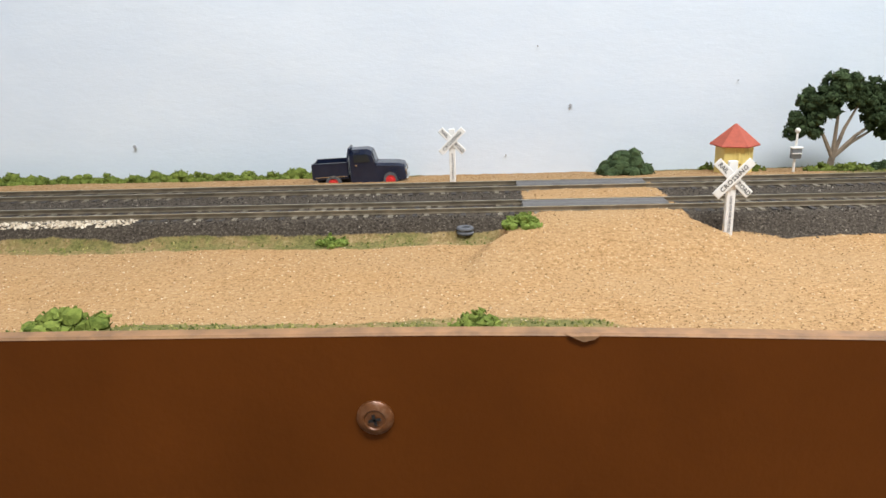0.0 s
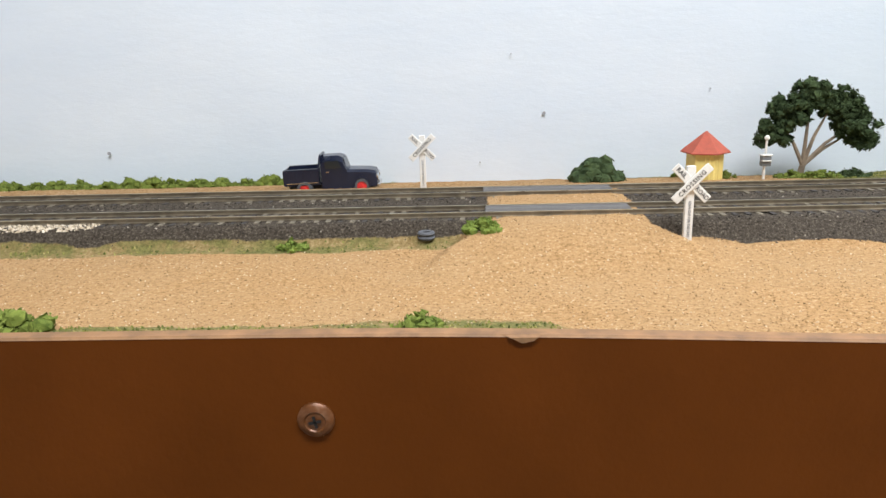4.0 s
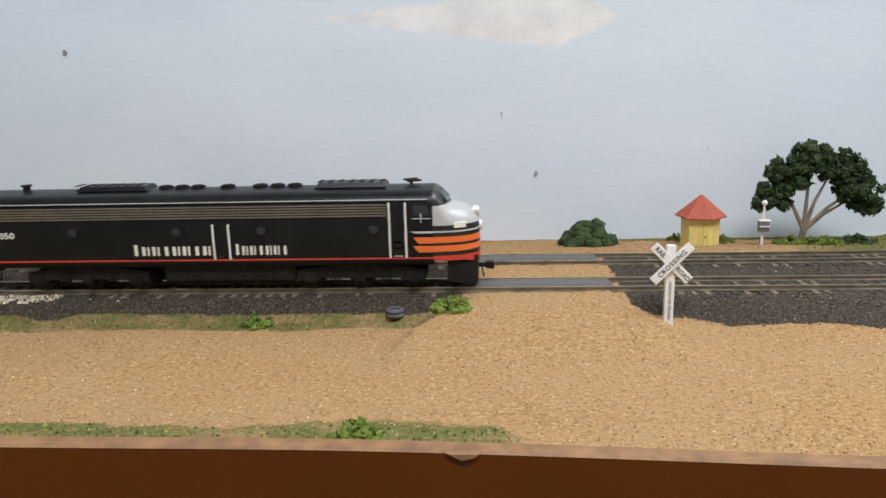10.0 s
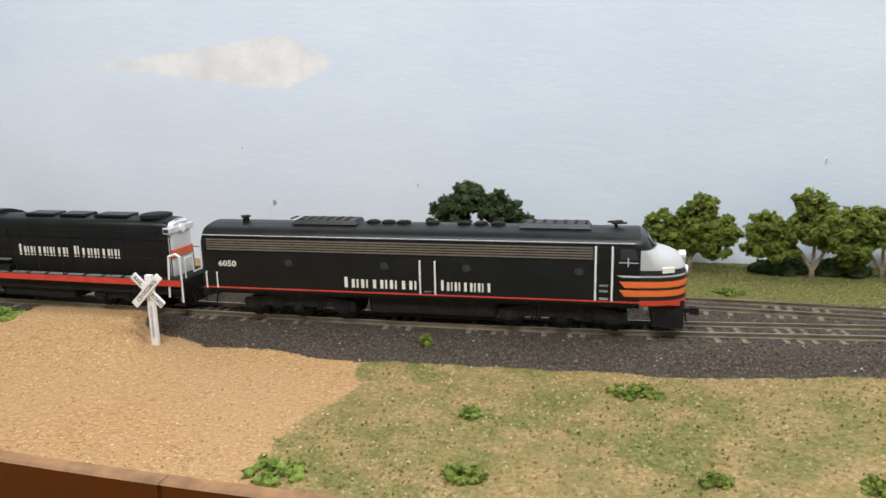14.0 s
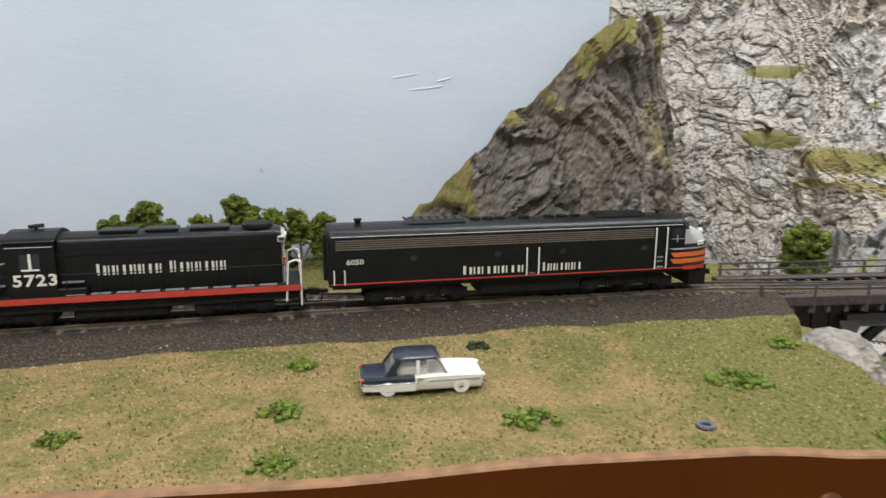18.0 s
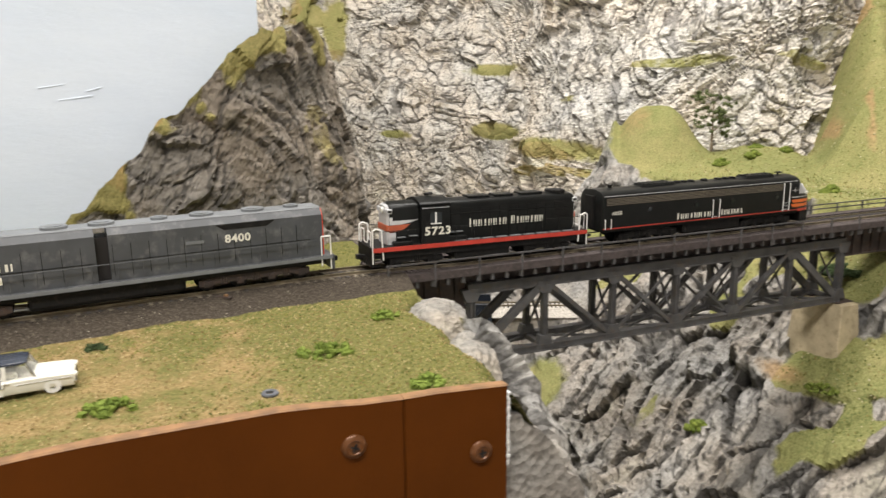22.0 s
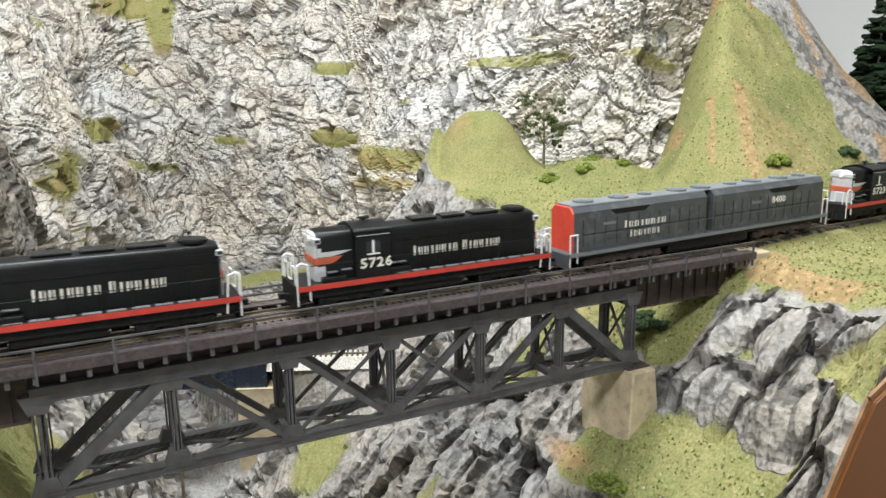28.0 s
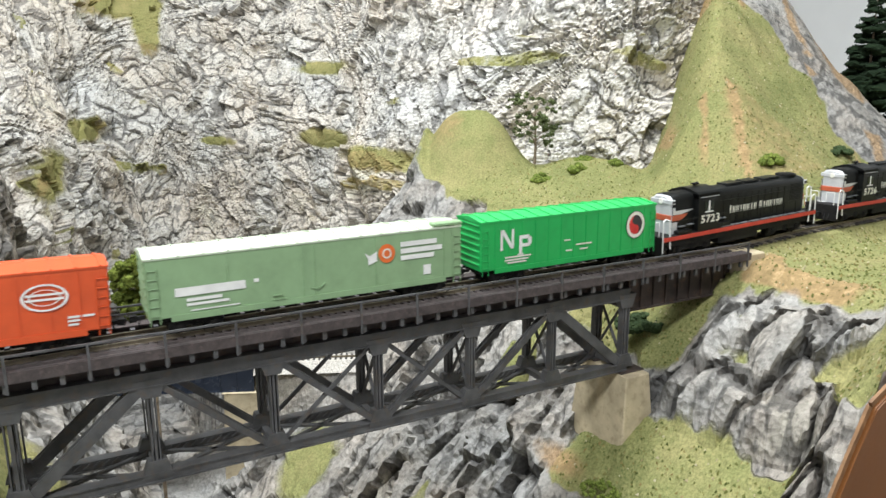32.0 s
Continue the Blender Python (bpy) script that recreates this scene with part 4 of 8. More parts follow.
def gorge_point(x, y, full=False):
    floor = -0.35
    xr, xl = right_edge(y), left_edge(y)
    # right bank: an even steep slope; left bank: a short steep one
    steep = 0.98 + 2.6 * smooth01((0.245 - y) / 0.045)
    z = max(floor, -steep * max(0.0, xr - x))
    l = min(1.0, max(0.0, (xl + 0.175 - x) / 0.175))
    z = max(z, floor * (1 - smooth01(l) ** 0.8))
    # ledge that carries the lower track, with a broken face towards the bridge
    face = smooth01((y - lower_y(x) + 0.075 + 0.03 * fbm(x * 9, 2.0, 1.0, 3)) / 0.055)
    face *= smooth01((x - 1.135) / 0.03)
    z = max(z, floor + (-0.192 - floor) * face)
    z += 0.06 * smooth01((y - lower_y(x) - 0.06) / 0.30) * smooth01((x - 1.135) / 0.03)
    plain = smooth01((x - xr + 0.012) / 0.026)
    z = z * (1 - plain) + plain * 0.0025 * fbm(x * 12, y * 12, 2.0)
    bed = smooth01((y - track_y(x) + 0.034) / 0.018) * smooth01((track_y(x) + 0.034 - y) / 0.018)
    if x > GIRD1 + 0.004:
        z = max(z, bed * (rail_z(x) - 0.0045))
    z += smooth01((x - xr) / 0.12) * hill_z(x, y)
    z -= plain * 0.22 * smooth01((x - 2.20) / 0.3) * smooth01((y - 0.5) / 0.15)
    z -= 0.12 * smooth01((y - 0.98) / 0.12) * smooth01((1.64 - x) / 0.12)
    # saddle and knoll before the cliff
    z += 0.042 * bump_at(x, y, 1.645, 0.83, 0.10, 0.10)
    z += 0.108 * bump_at(x, y, 1.512, 0.945, 0.070, 0.080, 1.5)
    turf, earth = rock_zones(x, y)
    soft = (1 - 0.85 * min(1.0, turf + earth)) * (1 - math.exp(-((y - lower_y(x)) / 0.04) ** 4))
    # outcrop beside the front edge stands proud, the gully lies lower
    z += 0.024 * soft * smooth01((x - 1.365) / 0.012) * smooth01((1.46 - x) / 0.03) * smooth01((0.41 - y) / 0.02) * smooth01((y - 0.21) / 0.03) * (1 - plain)
    # slabs: long joints run down the slope under the bridge, broad blocks in front
    w = Vector((fbm(x * 9, y * 9, z * 9, 3), fbm(x * 9, y * 9, z * 9 + 9, 3), 0)) * 0.35
    crag = smooth01((y - 0.40) / 0.06) * smooth01((x - 1.14) / 0.06)
    ledges = smooth01((1.16 - x) / 0.06) * smooth01((y - 0.50) / 0.05)
    u, v = x + 0.5 * z, y - 0.25 * z
    pa = Vector((u * 9, v * 26, 0.5)) + w if crag > 0.5 else (Vector((x * 7, z * 44 + 3 * x, y * 7)) + w if ledges > 0.5 else Vector((x * 15 + 9 * v, y * 15, 0.5)) + w)
    f1, j1 = facets(pa)
    f2, j2 = facets(pa * 2.7)
    f3, j3 = facets(Vector((x * 120, y * 120, z * 60)) + w)
    rid = fbm(x * 45, y * 45, z * 45, 4)
    rock = 1 - plain * 0.9
    joint = smooth01(1 - j1 / 0.11)
    d = soft * rock * (0.020 * f1 + 0.007 * f2 + 0.0022 * f3 + 0.004 * rid - 0.011 * joint)
    nx = -0.72 if x > 1.05 else 0.5
    grass = 0.0030 * fbm(x * 25, y * 25, 3.0, 4) * (1 - bed) + 0.0012 * fbm(x * 90, y * 90, 1.0, 2) * turf
    p = (x + nx * d, y - 0.35 * d, z + 0.62 * d + grass)
    if full:
        joint_mask = soft * max(joint, 0.75 * smooth01(1 - j2 / 0.15), 0.4 * smooth01(1 - j3 / 0.16))
        return p, turf, earth, joint_mask
    return p


def layer(ob, name, values):
    at = ob.data.attributes.new(name, "FLOAT", "POINT")
    at.data.foreach_set("value", np.array(values, dtype=np.float32))


def gorge():
    xs = frange(0.845, 1.52, 0.0036) + frange(1.5245, 2.75, 0.0085)
    ys = [0.2030 + 1.75 * (i / 330) ** 1.75 + 0.20 * i / 330 for i in range(331)]
    rows = []

    def f(x, y):
        (px, py, pz), turf, earth, joint_mask = gorge_point(x, y, True)
        rows.append((turf, earth, joint_mask))
        if x < 0.872 and y < 0.60:
            pz = min(pz, -0.012)
        if x < 0.865 and 0.37 < y < 0.60:
            pz -= 0.04
        return (px, 0.2031 if y < 0.2031 else max(0.2031, py), pz)
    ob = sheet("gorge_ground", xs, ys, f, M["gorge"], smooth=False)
    tagged(ob, "grey plaster rock gorge with grass slopes", "terrain")
    for k, name in enumerate(("turf", "earth", "joint_mask")):
        layer(ob, name, [r[k] for r in rows])
    # plaster skirt that closes the cut front of the gorge
    bm = bmesh.new()
    row = [f(x, 0.2030) for x in xs]
    for (xa, ya, za), (xb, yb, zb) in zip(row, row[1:]):
        if xb > 1.6:
            break
        bm.faces.new([bm.verts.new(p) for p in ((xa, 0.2032, za), (xb, 0.2032, zb), (xb, 0.2032, -0.45), (xa, 0.2032, -0.45))])
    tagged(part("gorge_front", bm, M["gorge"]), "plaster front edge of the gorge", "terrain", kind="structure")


gorge()


def wall_sheet(name, plan, z0, z1, nu, nv, amp, flute, material, label, lean=0.12, top=None, pivot=0.1, turf=None):
    """A rock face that follows a line on the plan and leans back as it rises."""
    ds = [0.0]
    for (xa, ya), (xb, yb) in zip(plan, plan[1:]):
        ds.append(ds[-1] + math.hypot(xb - xa, yb - ya))
    px, py = [p[0] for p in plan], [p[1] for p in plan]
    cols = []
    for i in range(nu + 1):
        s = ds[-1] * i / nu
        x = (lerp(ds, px, s - 0.05) + lerp(ds, px, s) + lerp(ds, px, s + 0.05)) / 3
        y = (lerp(ds, py, s - 0.05) + lerp(ds, py, s) + lerp(ds, py, s + 0.05)) / 3
        tx, ty = lerp(ds, px, s + 0.06) - lerp(ds, px, s - 0.06), lerp(ds, py, s + 0.06) - lerp(ds, py, s - 0.06)
        k = math.hypot(tx, ty) or 1.0
        cols.append((s, x, y, ty / k, -tx / k, top(s / ds[-1]) if top else z1))
    co, cov = [], []
    for j in range(nv + 1):
        for s, x, y, nx, ny, h in cols:
            z = z0 + (h - z0) * j / nv
            back = lean * (z - pivot)
            t, e = turf(x - nx * back, y - ny * back, z)
            up = flute * smooth01((z - 0.12 - 0.25 * fbm(s * 2, z * 2, 6.0, 2)) / 0.10)
            w = Vector((fbm(s * 7, z * 7, 1.0, 3), fbm(s * 7, z * 7, 6.0, 3), 0)) * 1.1
            big = fbm(s * 2.6, z * 2.6, 4.0, 3)
            f0, j0 = facets(Vector((s * 6 + z * 2, z * 6, 0.5)) + w)
            p = Vector((s * (18 + 8 * up) + 2.5 * z, z * (22 - 13 * up), 0.5)) + w
            f1, j1 = facets(p)
            f2, j2 = facets(p * 2.6)
            f3, j3 = facets(p * 6.1)
            r = fbm(s * 60, z * 60, 2.0, 4)
            soft = 1 - 0.8 * min(1.0, t)
            gap = smooth01(1 - j1 / 0.10)
            d = amp * (1.1 * big + 0.55 * f0) + amp * soft * (0.15 * f1 + 0.085 * f2 + 0.038 * f3 + 0.055 * r - 0.12 * gap) + 0.005 * t
            co.append((x + nx * (d - back), y + ny * (d - back), z + 0.25 * d))
            cov.append((t, e, soft * max(0.8 * gap, 0.7 * smooth01(1 - j2 / 0.16), 0.5 * smooth01(1 - j3 / 0.16))))
    n = nu + 1
    faces = [(j * n + i, j * n + i + 1, (j + 1) * n + i + 1, (j + 1) * n + i) for j in range(nv) for i in range(nu)]
    me = bpy.data.meshes.new(name)
    me.from_pydata(co, [], faces)
    me.materials.append(material)
    ob = new(name, me)
    for k, nm in enumerate(("turf", "earth", "joint_mask")):
        layer(ob, nm, [c[k] for c in cov])
    return tagged(ob, label, "rock face", kind="structure")


def cliff_turf(x, y, z):
    """Grass terraces at the far end and tufts along ledges, with a little earth."""
    n = fbm(x * 14, z * 14, 3.0, 4)
    t = 0.0
    for cx, cz, rx, rz in TERRACES:
        t = max(t, 1.25 * math.exp(-((x - cx) / rx) ** 2 - ((z - cz) / rz) ** 2) + 0.35 * n - 0.15)
    t = max(t, 0.6 * smooth01((fbm(x * 9 + y * 6, z * 13, 8.0, 4) - 0.50) / 0.12))
    e = smooth01((fbm(x * 9, z * 9, 13.0, 3) - 0.20) / 0.15) * smooth01((t - 0.25) / 0.3) * 0.45
    return min(1.0, max(0.0, t)), e


def hill_turf(x, y, z):
    crest = lerp([0.58, 0.62, 0.66, 0.70, 0.74, 0.78, 0.83, 0.90], [0.014, 0.045, 0.072, 0.108, 0.146, 0.182, 0.200, 0.205], x)
    t = 0.95 * smooth01((z - crest + 0.010 + 0.05 * fbm(x * 20, y * 20, z * 20)) / 0.02) * smooth01((0.90 - x) / 0.05)
    return max(t, 0.5 * smooth01((fbm(x * 14, y * 14, z * 20, 4) - 0.55) / 0.1)), 0.5 * smooth01((fbm(x * 15, y * 9, z * 15, 3) - 0.1) / 0.2) * t


TERRACES = ((1.19, 0.30, 0.045, 0.11), (1.12, 0.33, 0.09, 0.05), (1.02, 0.055, 0.05, 0.035), (0.93, -0.03, 0.035, 0.06), (1.475, 0.185, 0.045, 0.022), (1.46, 0.040, 0.035, 0.020), (1.30, 0.02, 0.03, 0.012), (1.53, 0.0, 0.05, 0.03))
wall_sheet("cliff", [(0.55, 1.15), (0.78, 1.42), (0.95, 1.66), (1.08, 1.86), (1.22, 1.86), (1.385, 1.66), (1.48, 1.50), (1.545, 1.30), (1.60, 1.12), (1.66, 0.985), (1.715, 0.885), (1.80, 0.82), (1.95, 0.80)], -0.30, 0.66, 640, 340, 0.046, 1.0, M["cliff"], "tall pale grey plaster cliff with dark cracks", 0.22, None, 0.1, cliff_turf)

# rocky hill that rises from the backdrop's end beside the gorge
HILL_S = [0.0, 0.053, 0.09, 0.13, 0.175, 0.225, 0.27, 0.315, 0.40, 0.55, 0.70, 0.85, 1.0]
HILL_H = [0.014, 0.044, 0.061, 0.090, 0.121, 0.147, 0.178, 0.197, 0.206, 0.206, 0.205, 0.18, 0.15]
wall_sheet("hill", [(0.580, 0.542), (0.66, 0.530), (0.72, 0.528), (0.78, 0.536), (0.83, 0.565), (0.87, 0.625), (0.905, 0.70), (0.90, 0.82), (0.84, 0.95)], -0.30, 0.2, 260, 180, 0.024, 0.3, M["hill"], "dark stained rocky hill with a grassy crest", 0.16, lambda u: lerp(HILL_S, HILL_H, u) + 0.006 * fbm(u * 30, 0, 3), 0.10, hill_turf)

# ---- lettering helpers ----
def letters(name, text, height, x, z, y, material, parent, label="", face=-1, roll=0.0, extrude=0.0002, stretch=1.0, spacing=1.0, bold=0.004):
    """Raised letters on a side that faces -y (face -1), centred at x, z."""
    cu = bpy.data.curves.new(name, "FONT")
    cu.body, cu.size, cu.extrude, cu.align_x, cu.align_y = text, height * 1.38, extrude, "CENTER", "CENTER"
    cu.space_character, cu.resolution_u, cu.offset = spacing, 2, height * bold
    tmp = bpy.data.objects.new("tmp_text", cu)
    scene.collection.objects.link(tmp)
    me = bpy.data.meshes.new_from_object(tmp.evaluated_get(bpy.context.evaluated_depsgraph_get()))
    bpy.data.objects.remove(tmp)
    bpy.data.curves.remove(cu)
    me.materials.clear()
    me.materials.append(material)
    ob = new(name, me)
    ob.parent = parent
    ob.matrix_basis = pose(x, y, z, 90 if face < 0 else -90, 0, 0) @ pose(0, 0, 0, 0, 0, roll) @ Matrix.Diagonal((stretch, 1, 1, 1))
    if label:
        ob["label"] = label
    return ob


def word_bars(name, counts, height, x0, x1, z, y, material, parent, label):
    """Plain bars in place of a company name: a thick and a thin upright a letter, the first of each word taller."""
    bm = bmesh.new()
    total = sum(counts) + 0.7 * (len(counts) - 1)
    w = (x1 - x0) / total
    x, z0, n = x0, z - height / 2, 0
    for c in counts:
        for i in range(c):
            h = height * (1.0 if i == 0 else 0.82)
            for a, b in ((0.12, 0.42), (0.64, 0.82)) if n % 3 else ((0.36, 0.68),):
                bm_box(bm, x + a * w, x + b * w, y - 0.0001, y + 0.0001, z0, z0 + h)
            x += w
            n += 1
        x += 0.7 * w
    return tagged(part(name, bm, material, parent, label), kind="stuff")


# ---- running gear ----
def wheel(parent, x, side, r=0.0058):
    bm = bmesh.new()
    y = side * 0.0082
    bm_tube(bm, (x, y - 0.0014, r), (x, y + 0.0014, r), r, 18)
    bm_tube(bm, (x, y + side * 0.0014, r), (x, y + side * 0.0019, r), r * 0.6, 14)
    bm_tube(bm, (x, y - side * 0.0014, r), (x, y - side * 0.0020, r), r * 1.12, 18)
    return part("wheel", bm, M["under"], parent)


def truck_frame(car, x, axles, gap, name="bogie", top=0.0115, mat="under"):
    half = gap * (axles - 1) / 2
    for side in (-1, 1):
        bm = bmesh.new()
        y = side * 0.0125
        bm_slab(bm, [(x - half - 0.006, 0.0045), (x - half + 0.002, 0.0035), (x - half + 0.006, 0.0055), (x + half - 0.006, 0.0055), (x + half - 0.002, 0.0035), (x + half + 0.006, 0.0045), (x + half + 0.006, 0.0085), (x + half * 0.5, top - 0.001), (x - half * 0.5, top - 0.001), (x - half - 0.006, 0.0085)], y - 0.0011, y + 0.0011)
        for i in range(axles):
            xa = x - half + gap * i
            bm_box(bm, xa - 0.0024, xa + 0.0024, y - 0.002, y + 0.002, 0.0036, 0.0078)
            bm_tube(bm, (xa, y + side * 0.002, 0.0056), (xa, y + side * 0.0028, 0.0056), 0.0016, 8)
        for i in range(axles - 1):
            xm = x - half + gap * (i + 0.5)
            for d in (-0.0018, 0, 0.0018):
                bm_tube(bm, (xm + d, y + side * 0.0012, 0.0046), (xm + d, y + side * 0.0012, 0.0094), 0.0007, 6)
        part(name + "_frame", bm, M[mat], car)
        for i in range(axles):
            wheel(car, x - half + gap * i, side)
    bm = bmesh.new()
    bm_box(bm, x - half, x + half, -0.011, 0.011, 0.006, top)
    part(name + "_bolster", bm, M[mat], car)


def coupler(car, x, d):
    bm = bmesh.new()
    bm_box(bm, min(x, x + d * 0.006), max(x, x + d * 0.006), -0.0012, 0.0012, 0.0085, 0.0105)
    bm_loft(bm, [[(x + d * 0.005, -0.0014, 0.0078), (x + d * 0.005, 0.0022, 0.0078), (x + d * 0.005, 0.0022, 0.0112), (x + d * 0.005, -0.0014, 0.0112)], [(x + d * 0.009, -0.0026, 0.0078), (x + d * 0.009, 0.0020, 0.0078), (x + d * 0.009, 0.0020, 0.0112), (x + d * 0.009, -0.0026, 0.0112)]])
    bm_tube(bm, (x + d * 0.003, 0.0022, 0.0085), (x + d * 0.004, 0.0022, 0.0025), 0.0004, 6)
    part("coupler", bm, M["under"], car)


def grab(car, pts, r=0.00042, mat="white", name="handrail", label=""):
    bm = bmesh.new()
    for p, q in zip(pts, pts[1:]):
        bm_tube(bm, p, q, r, 6)
    return part(name, bm, M[mat], car, label)


def arch(h, w, zb, r, n=5, crown=0.0):
    """Half outline (y, z) of a body section with rounded shoulders, mirrored; goes round from one sill to the other."""
    pts = [(-w, zb), (-w, (zb + h) / 2), (-w, h - r)]
    for i in range(1, n + 1):
        a = math.pi / 2 * i / n
        pts.append((-w + r * (1 - math.cos(a)), h - r + r * math.sin(a) * 1.0))
    pts.append((-(w - r) * 0.5, h + crown * 0.75))
    pts.append((0, h + crown))
    return pts + [(-y, z) for y, z in reversed(pts[:-1])]


def skin(bm, stations):
    """Loft of (x, half outline pairs)."""
    bm_loft(bm, [[(x, y, z) for y, z in sec] for x, sec in stations])


# ---- streamlined diesel ----
def streamliner():
    car = empty("streamlined_locomotive", pose(0, 0, 0), "black streamlined diesel model with silver nose and orange stripes", "locomotive")
    L = 0.1215
    zb, top, w = 0.0118, 0.0490, 0.0177
    rear, cab = -L, 0.0995
    bm = bmesh.new()
    sec = arch(top, w, zb, 0.0085, 6, 0.0012)
    skin(bm, [(rear, arch(top - 0.0015, w - 0.0012, zb, 0.0085, 6, 0.0008)), (rear + 0.0012, sec), (cab - 0.004, sec), (cab, sec)])
    part("body", bm, M["black"], car, smooth=True)
    # cab front and nose: sections shrink to the rounded tip
    def nsec(zt, hw, zbt, rr):
        return arch(zt, hw, zbt, min(rr, hw * 0.95), 6, 0.0005)
    nose = [(cab, nsec(top, w, zb, 0.0085)), (cab + 0.0020, nsec(top - 0.0012, w - 0.0002, zb, 0.009)), (cab + 0.0062, nsec(0.0415, w - 0.0006, zb, 0.010)), (cab + 0.0090, nsec(0.0402, w - 0.0012, zb, 0.0115)), (cab + 0.0135, nsec(0.0392, w - 0.0028, zb, 0.0125)), (cab + 0.0175, nsec(0.0370, w - 0.0056, zb - 0.001, 0.0118)), (cab + 0.0202, nsec(0.0335, w - 0.0092, zb - 0.002, 0.0080)), (cab + 0.0214, nsec(0.0290, w - 0.0125, zb - 0.002, 0.005))]
    bm = bmesh.new()
    skin(bm, nose)
    nz = part("nose", bm, M["nose"], car, "silver bulldog nose with orange and red bands", True)
    # windshield panes
    for s in (-1, 1):
        bm = bmesh.new()
        bm_loft(bm, [[(cab + 0.0026, s * 0.0012, 0.0478), (cab + 0.0026, s * 0.0092, 0.0462), (cab + 0.0060, s * 0.0112, 0.0420), (cab + 0.0060, s * 0.0012, 0.0424)], [(cab + 0.0034, s * 0.0012, 0.0482), (cab + 0.0034, s * 0.0092, 0.0466), (cab + 0.0068, s * 0.0112, 0.0424), (cab + 0.0068, s * 0.0012, 0.0428)]])
        part("windshield", bm, M["glass"], car)
    for s in (-1, 1):
        y = s * (w + 0.0001)
        yo = s * (w + 0.0004)
        a, b = min(y, yo), max(y, yo)
        # ventilation grille: backing and fine louvres
        bm = bmesh.new()
        bm_box(bm, rear + 0.004, 0.0785, a, b, 0.0356, 0.0430)
        gr = part("grille", bm, M["under"], car, "bronze air-intake grille strip")
        for i in range(5):
            bm = bmesh.new()
            z = 0.0361 + i * 0.00142
            bm_box(bm, rear + 0.0042, 0.0783, min(yo, yo + s * 0.0003), max(yo, yo + s * 0.0003), z, z + 0.00078)
            part("louvre", bm, M["grille"], gr)
        bm = bmesh.new()
        bm_box(bm, rear + 0.002, 0.097, a - 0.0001, b + 0.0001, 0.0446, 0.0450)
        part("trim_line", bm, M["silver"], car)
        bm = bmesh.new()
        bm_box(bm, rear + 0.001, cab + 0.001, a, b, 0.0131, 0.0139)
        part("red_line", bm, M["redline"], car)
        for x in (-0.0725, -0.0220, 0.0190, 0.0720):
            bm = bmesh.new()
            bm_disc(bm, x, yo if s < 0 else y, 0.0292, 0.0029, 0.0003, 20)
            ph = part("porthole", bm, M["black"], car)
            bm = bmesh.new()
            bm_disc(bm, x, (yo - 0.00025) if s < 0 else yo, 0.0292, 0.0022, 0.0004, 20)
            part("pane", bm, M["glass"], ph)
        for x0, x1 in ((-0.0040, 0.0035), (0.0795, 0.0870)):
            bm = bmesh.new()
            bm_box(bm, x0 + 0.0006, x1 - 0.0006, a, b, 0.0150 if x0 > 0.05 else 0.0145, 0.0425 if x0 > 0.05 else 0.0325)
            part("door", bm, M["black"], car)
            for x in (x0, x1):
                z0, z1 = (0.0142, 0.0428) if x0 > 0.05 else (0.0142, 0.0325)
                grab(car, [(x, y, z1), (x, yo + s * 0.0006, z1), (x, yo + s * 0.0006, z0), (x, y, z0)], 0.0005)
            bm = bmesh.new()
            for z in (0.0145, 0.0185, 0.0215) if x0 > 0.05 else (0.0145,):
                bm_box(bm, (x0 + x1) / 2 - 0.002, (x0 + x1) / 2 + 0.002, a, b + (0.0004 if s > 0 else 0), z, z + 0.0012)
            part("step", bm, M["silver"], car)
        for x in (rear + 0.0030, rear + 0.0090):
            grab(car, [(x, y, 0.0225), (x, yo + s * 0.0006, 0.0225), (x, yo + s * 0.0006, 0.0135), (x, y, 0.0135)], 0.0004)
        bm = bmesh.new()
        bm_slab(bm, [(0.0905, 0.0362), (0.0905, 0.0418), (0.0968, 0.0418), (0.0985, 0.0362)], a, b)
        cw = part("cab_window", bm, M["glass"], car)
        bm = bmesh.new()
        bm_box(bm, 0.0900, 0.0985, min(yo, yo + s * 0.0003), max(yo, yo + s * 0.0003), 0.0345, 0.0349)
        bm_box(bm, 0.0938, 0.0943, min(yo, yo + s * 0.0003), max(yo, yo + s * 0.0003), 0.0325, 0.0372)
        part("bright_bar", bm, M["silver"], car)
        # side flashes that run on to the nose
        for nm, z0, z1, m in (("silver_flash", 0.0268, 0.0278, "silver"), ("orange_flash", 0.0213, 0.0246, "orange"), ("orange_flash", 0.0166, 0.0200, "orange")):
            bm = bmesh.new()
            xs = 0.0890 if m == "silver" else 0.0902
            bm_slab(bm, [(xs, z1), (xs + 0.0025, z0), (cab + 0.0002, z0), (cab + 0.0002, z1)], a, b)
            part(nm, bm, M[m], car)
        bm = bmesh.new()
        bm_loft(bm, [[(cab + 0.0098, s * (w - 0.0016), 0.0290), (cab + 0.0150, s * (w - 0.0042), 0.0290), (cab + 0.0150, s * (w - 0.0042), 0.0322), (cab + 0.0098, s * (w - 0.0016), 0.0322)], [(cab + 0.0098, s * (w - 0.0008), 0.0292), (cab + 0.0152, s * (w - 0.0034), 0.0292), (cab + 0.0152, s * (w - 0.0034), 0.0320), (cab + 0.0098, s * (w - 0.0008), 0.0320)]])
        part("number_board", bm, M["ivory"], car)
    word_bars("name_bar", (8,), 0.0060, -0.0448, -0.0052, 0.0192, -w - 0.0004, M["ivory"], car, "ivory lettering bars")
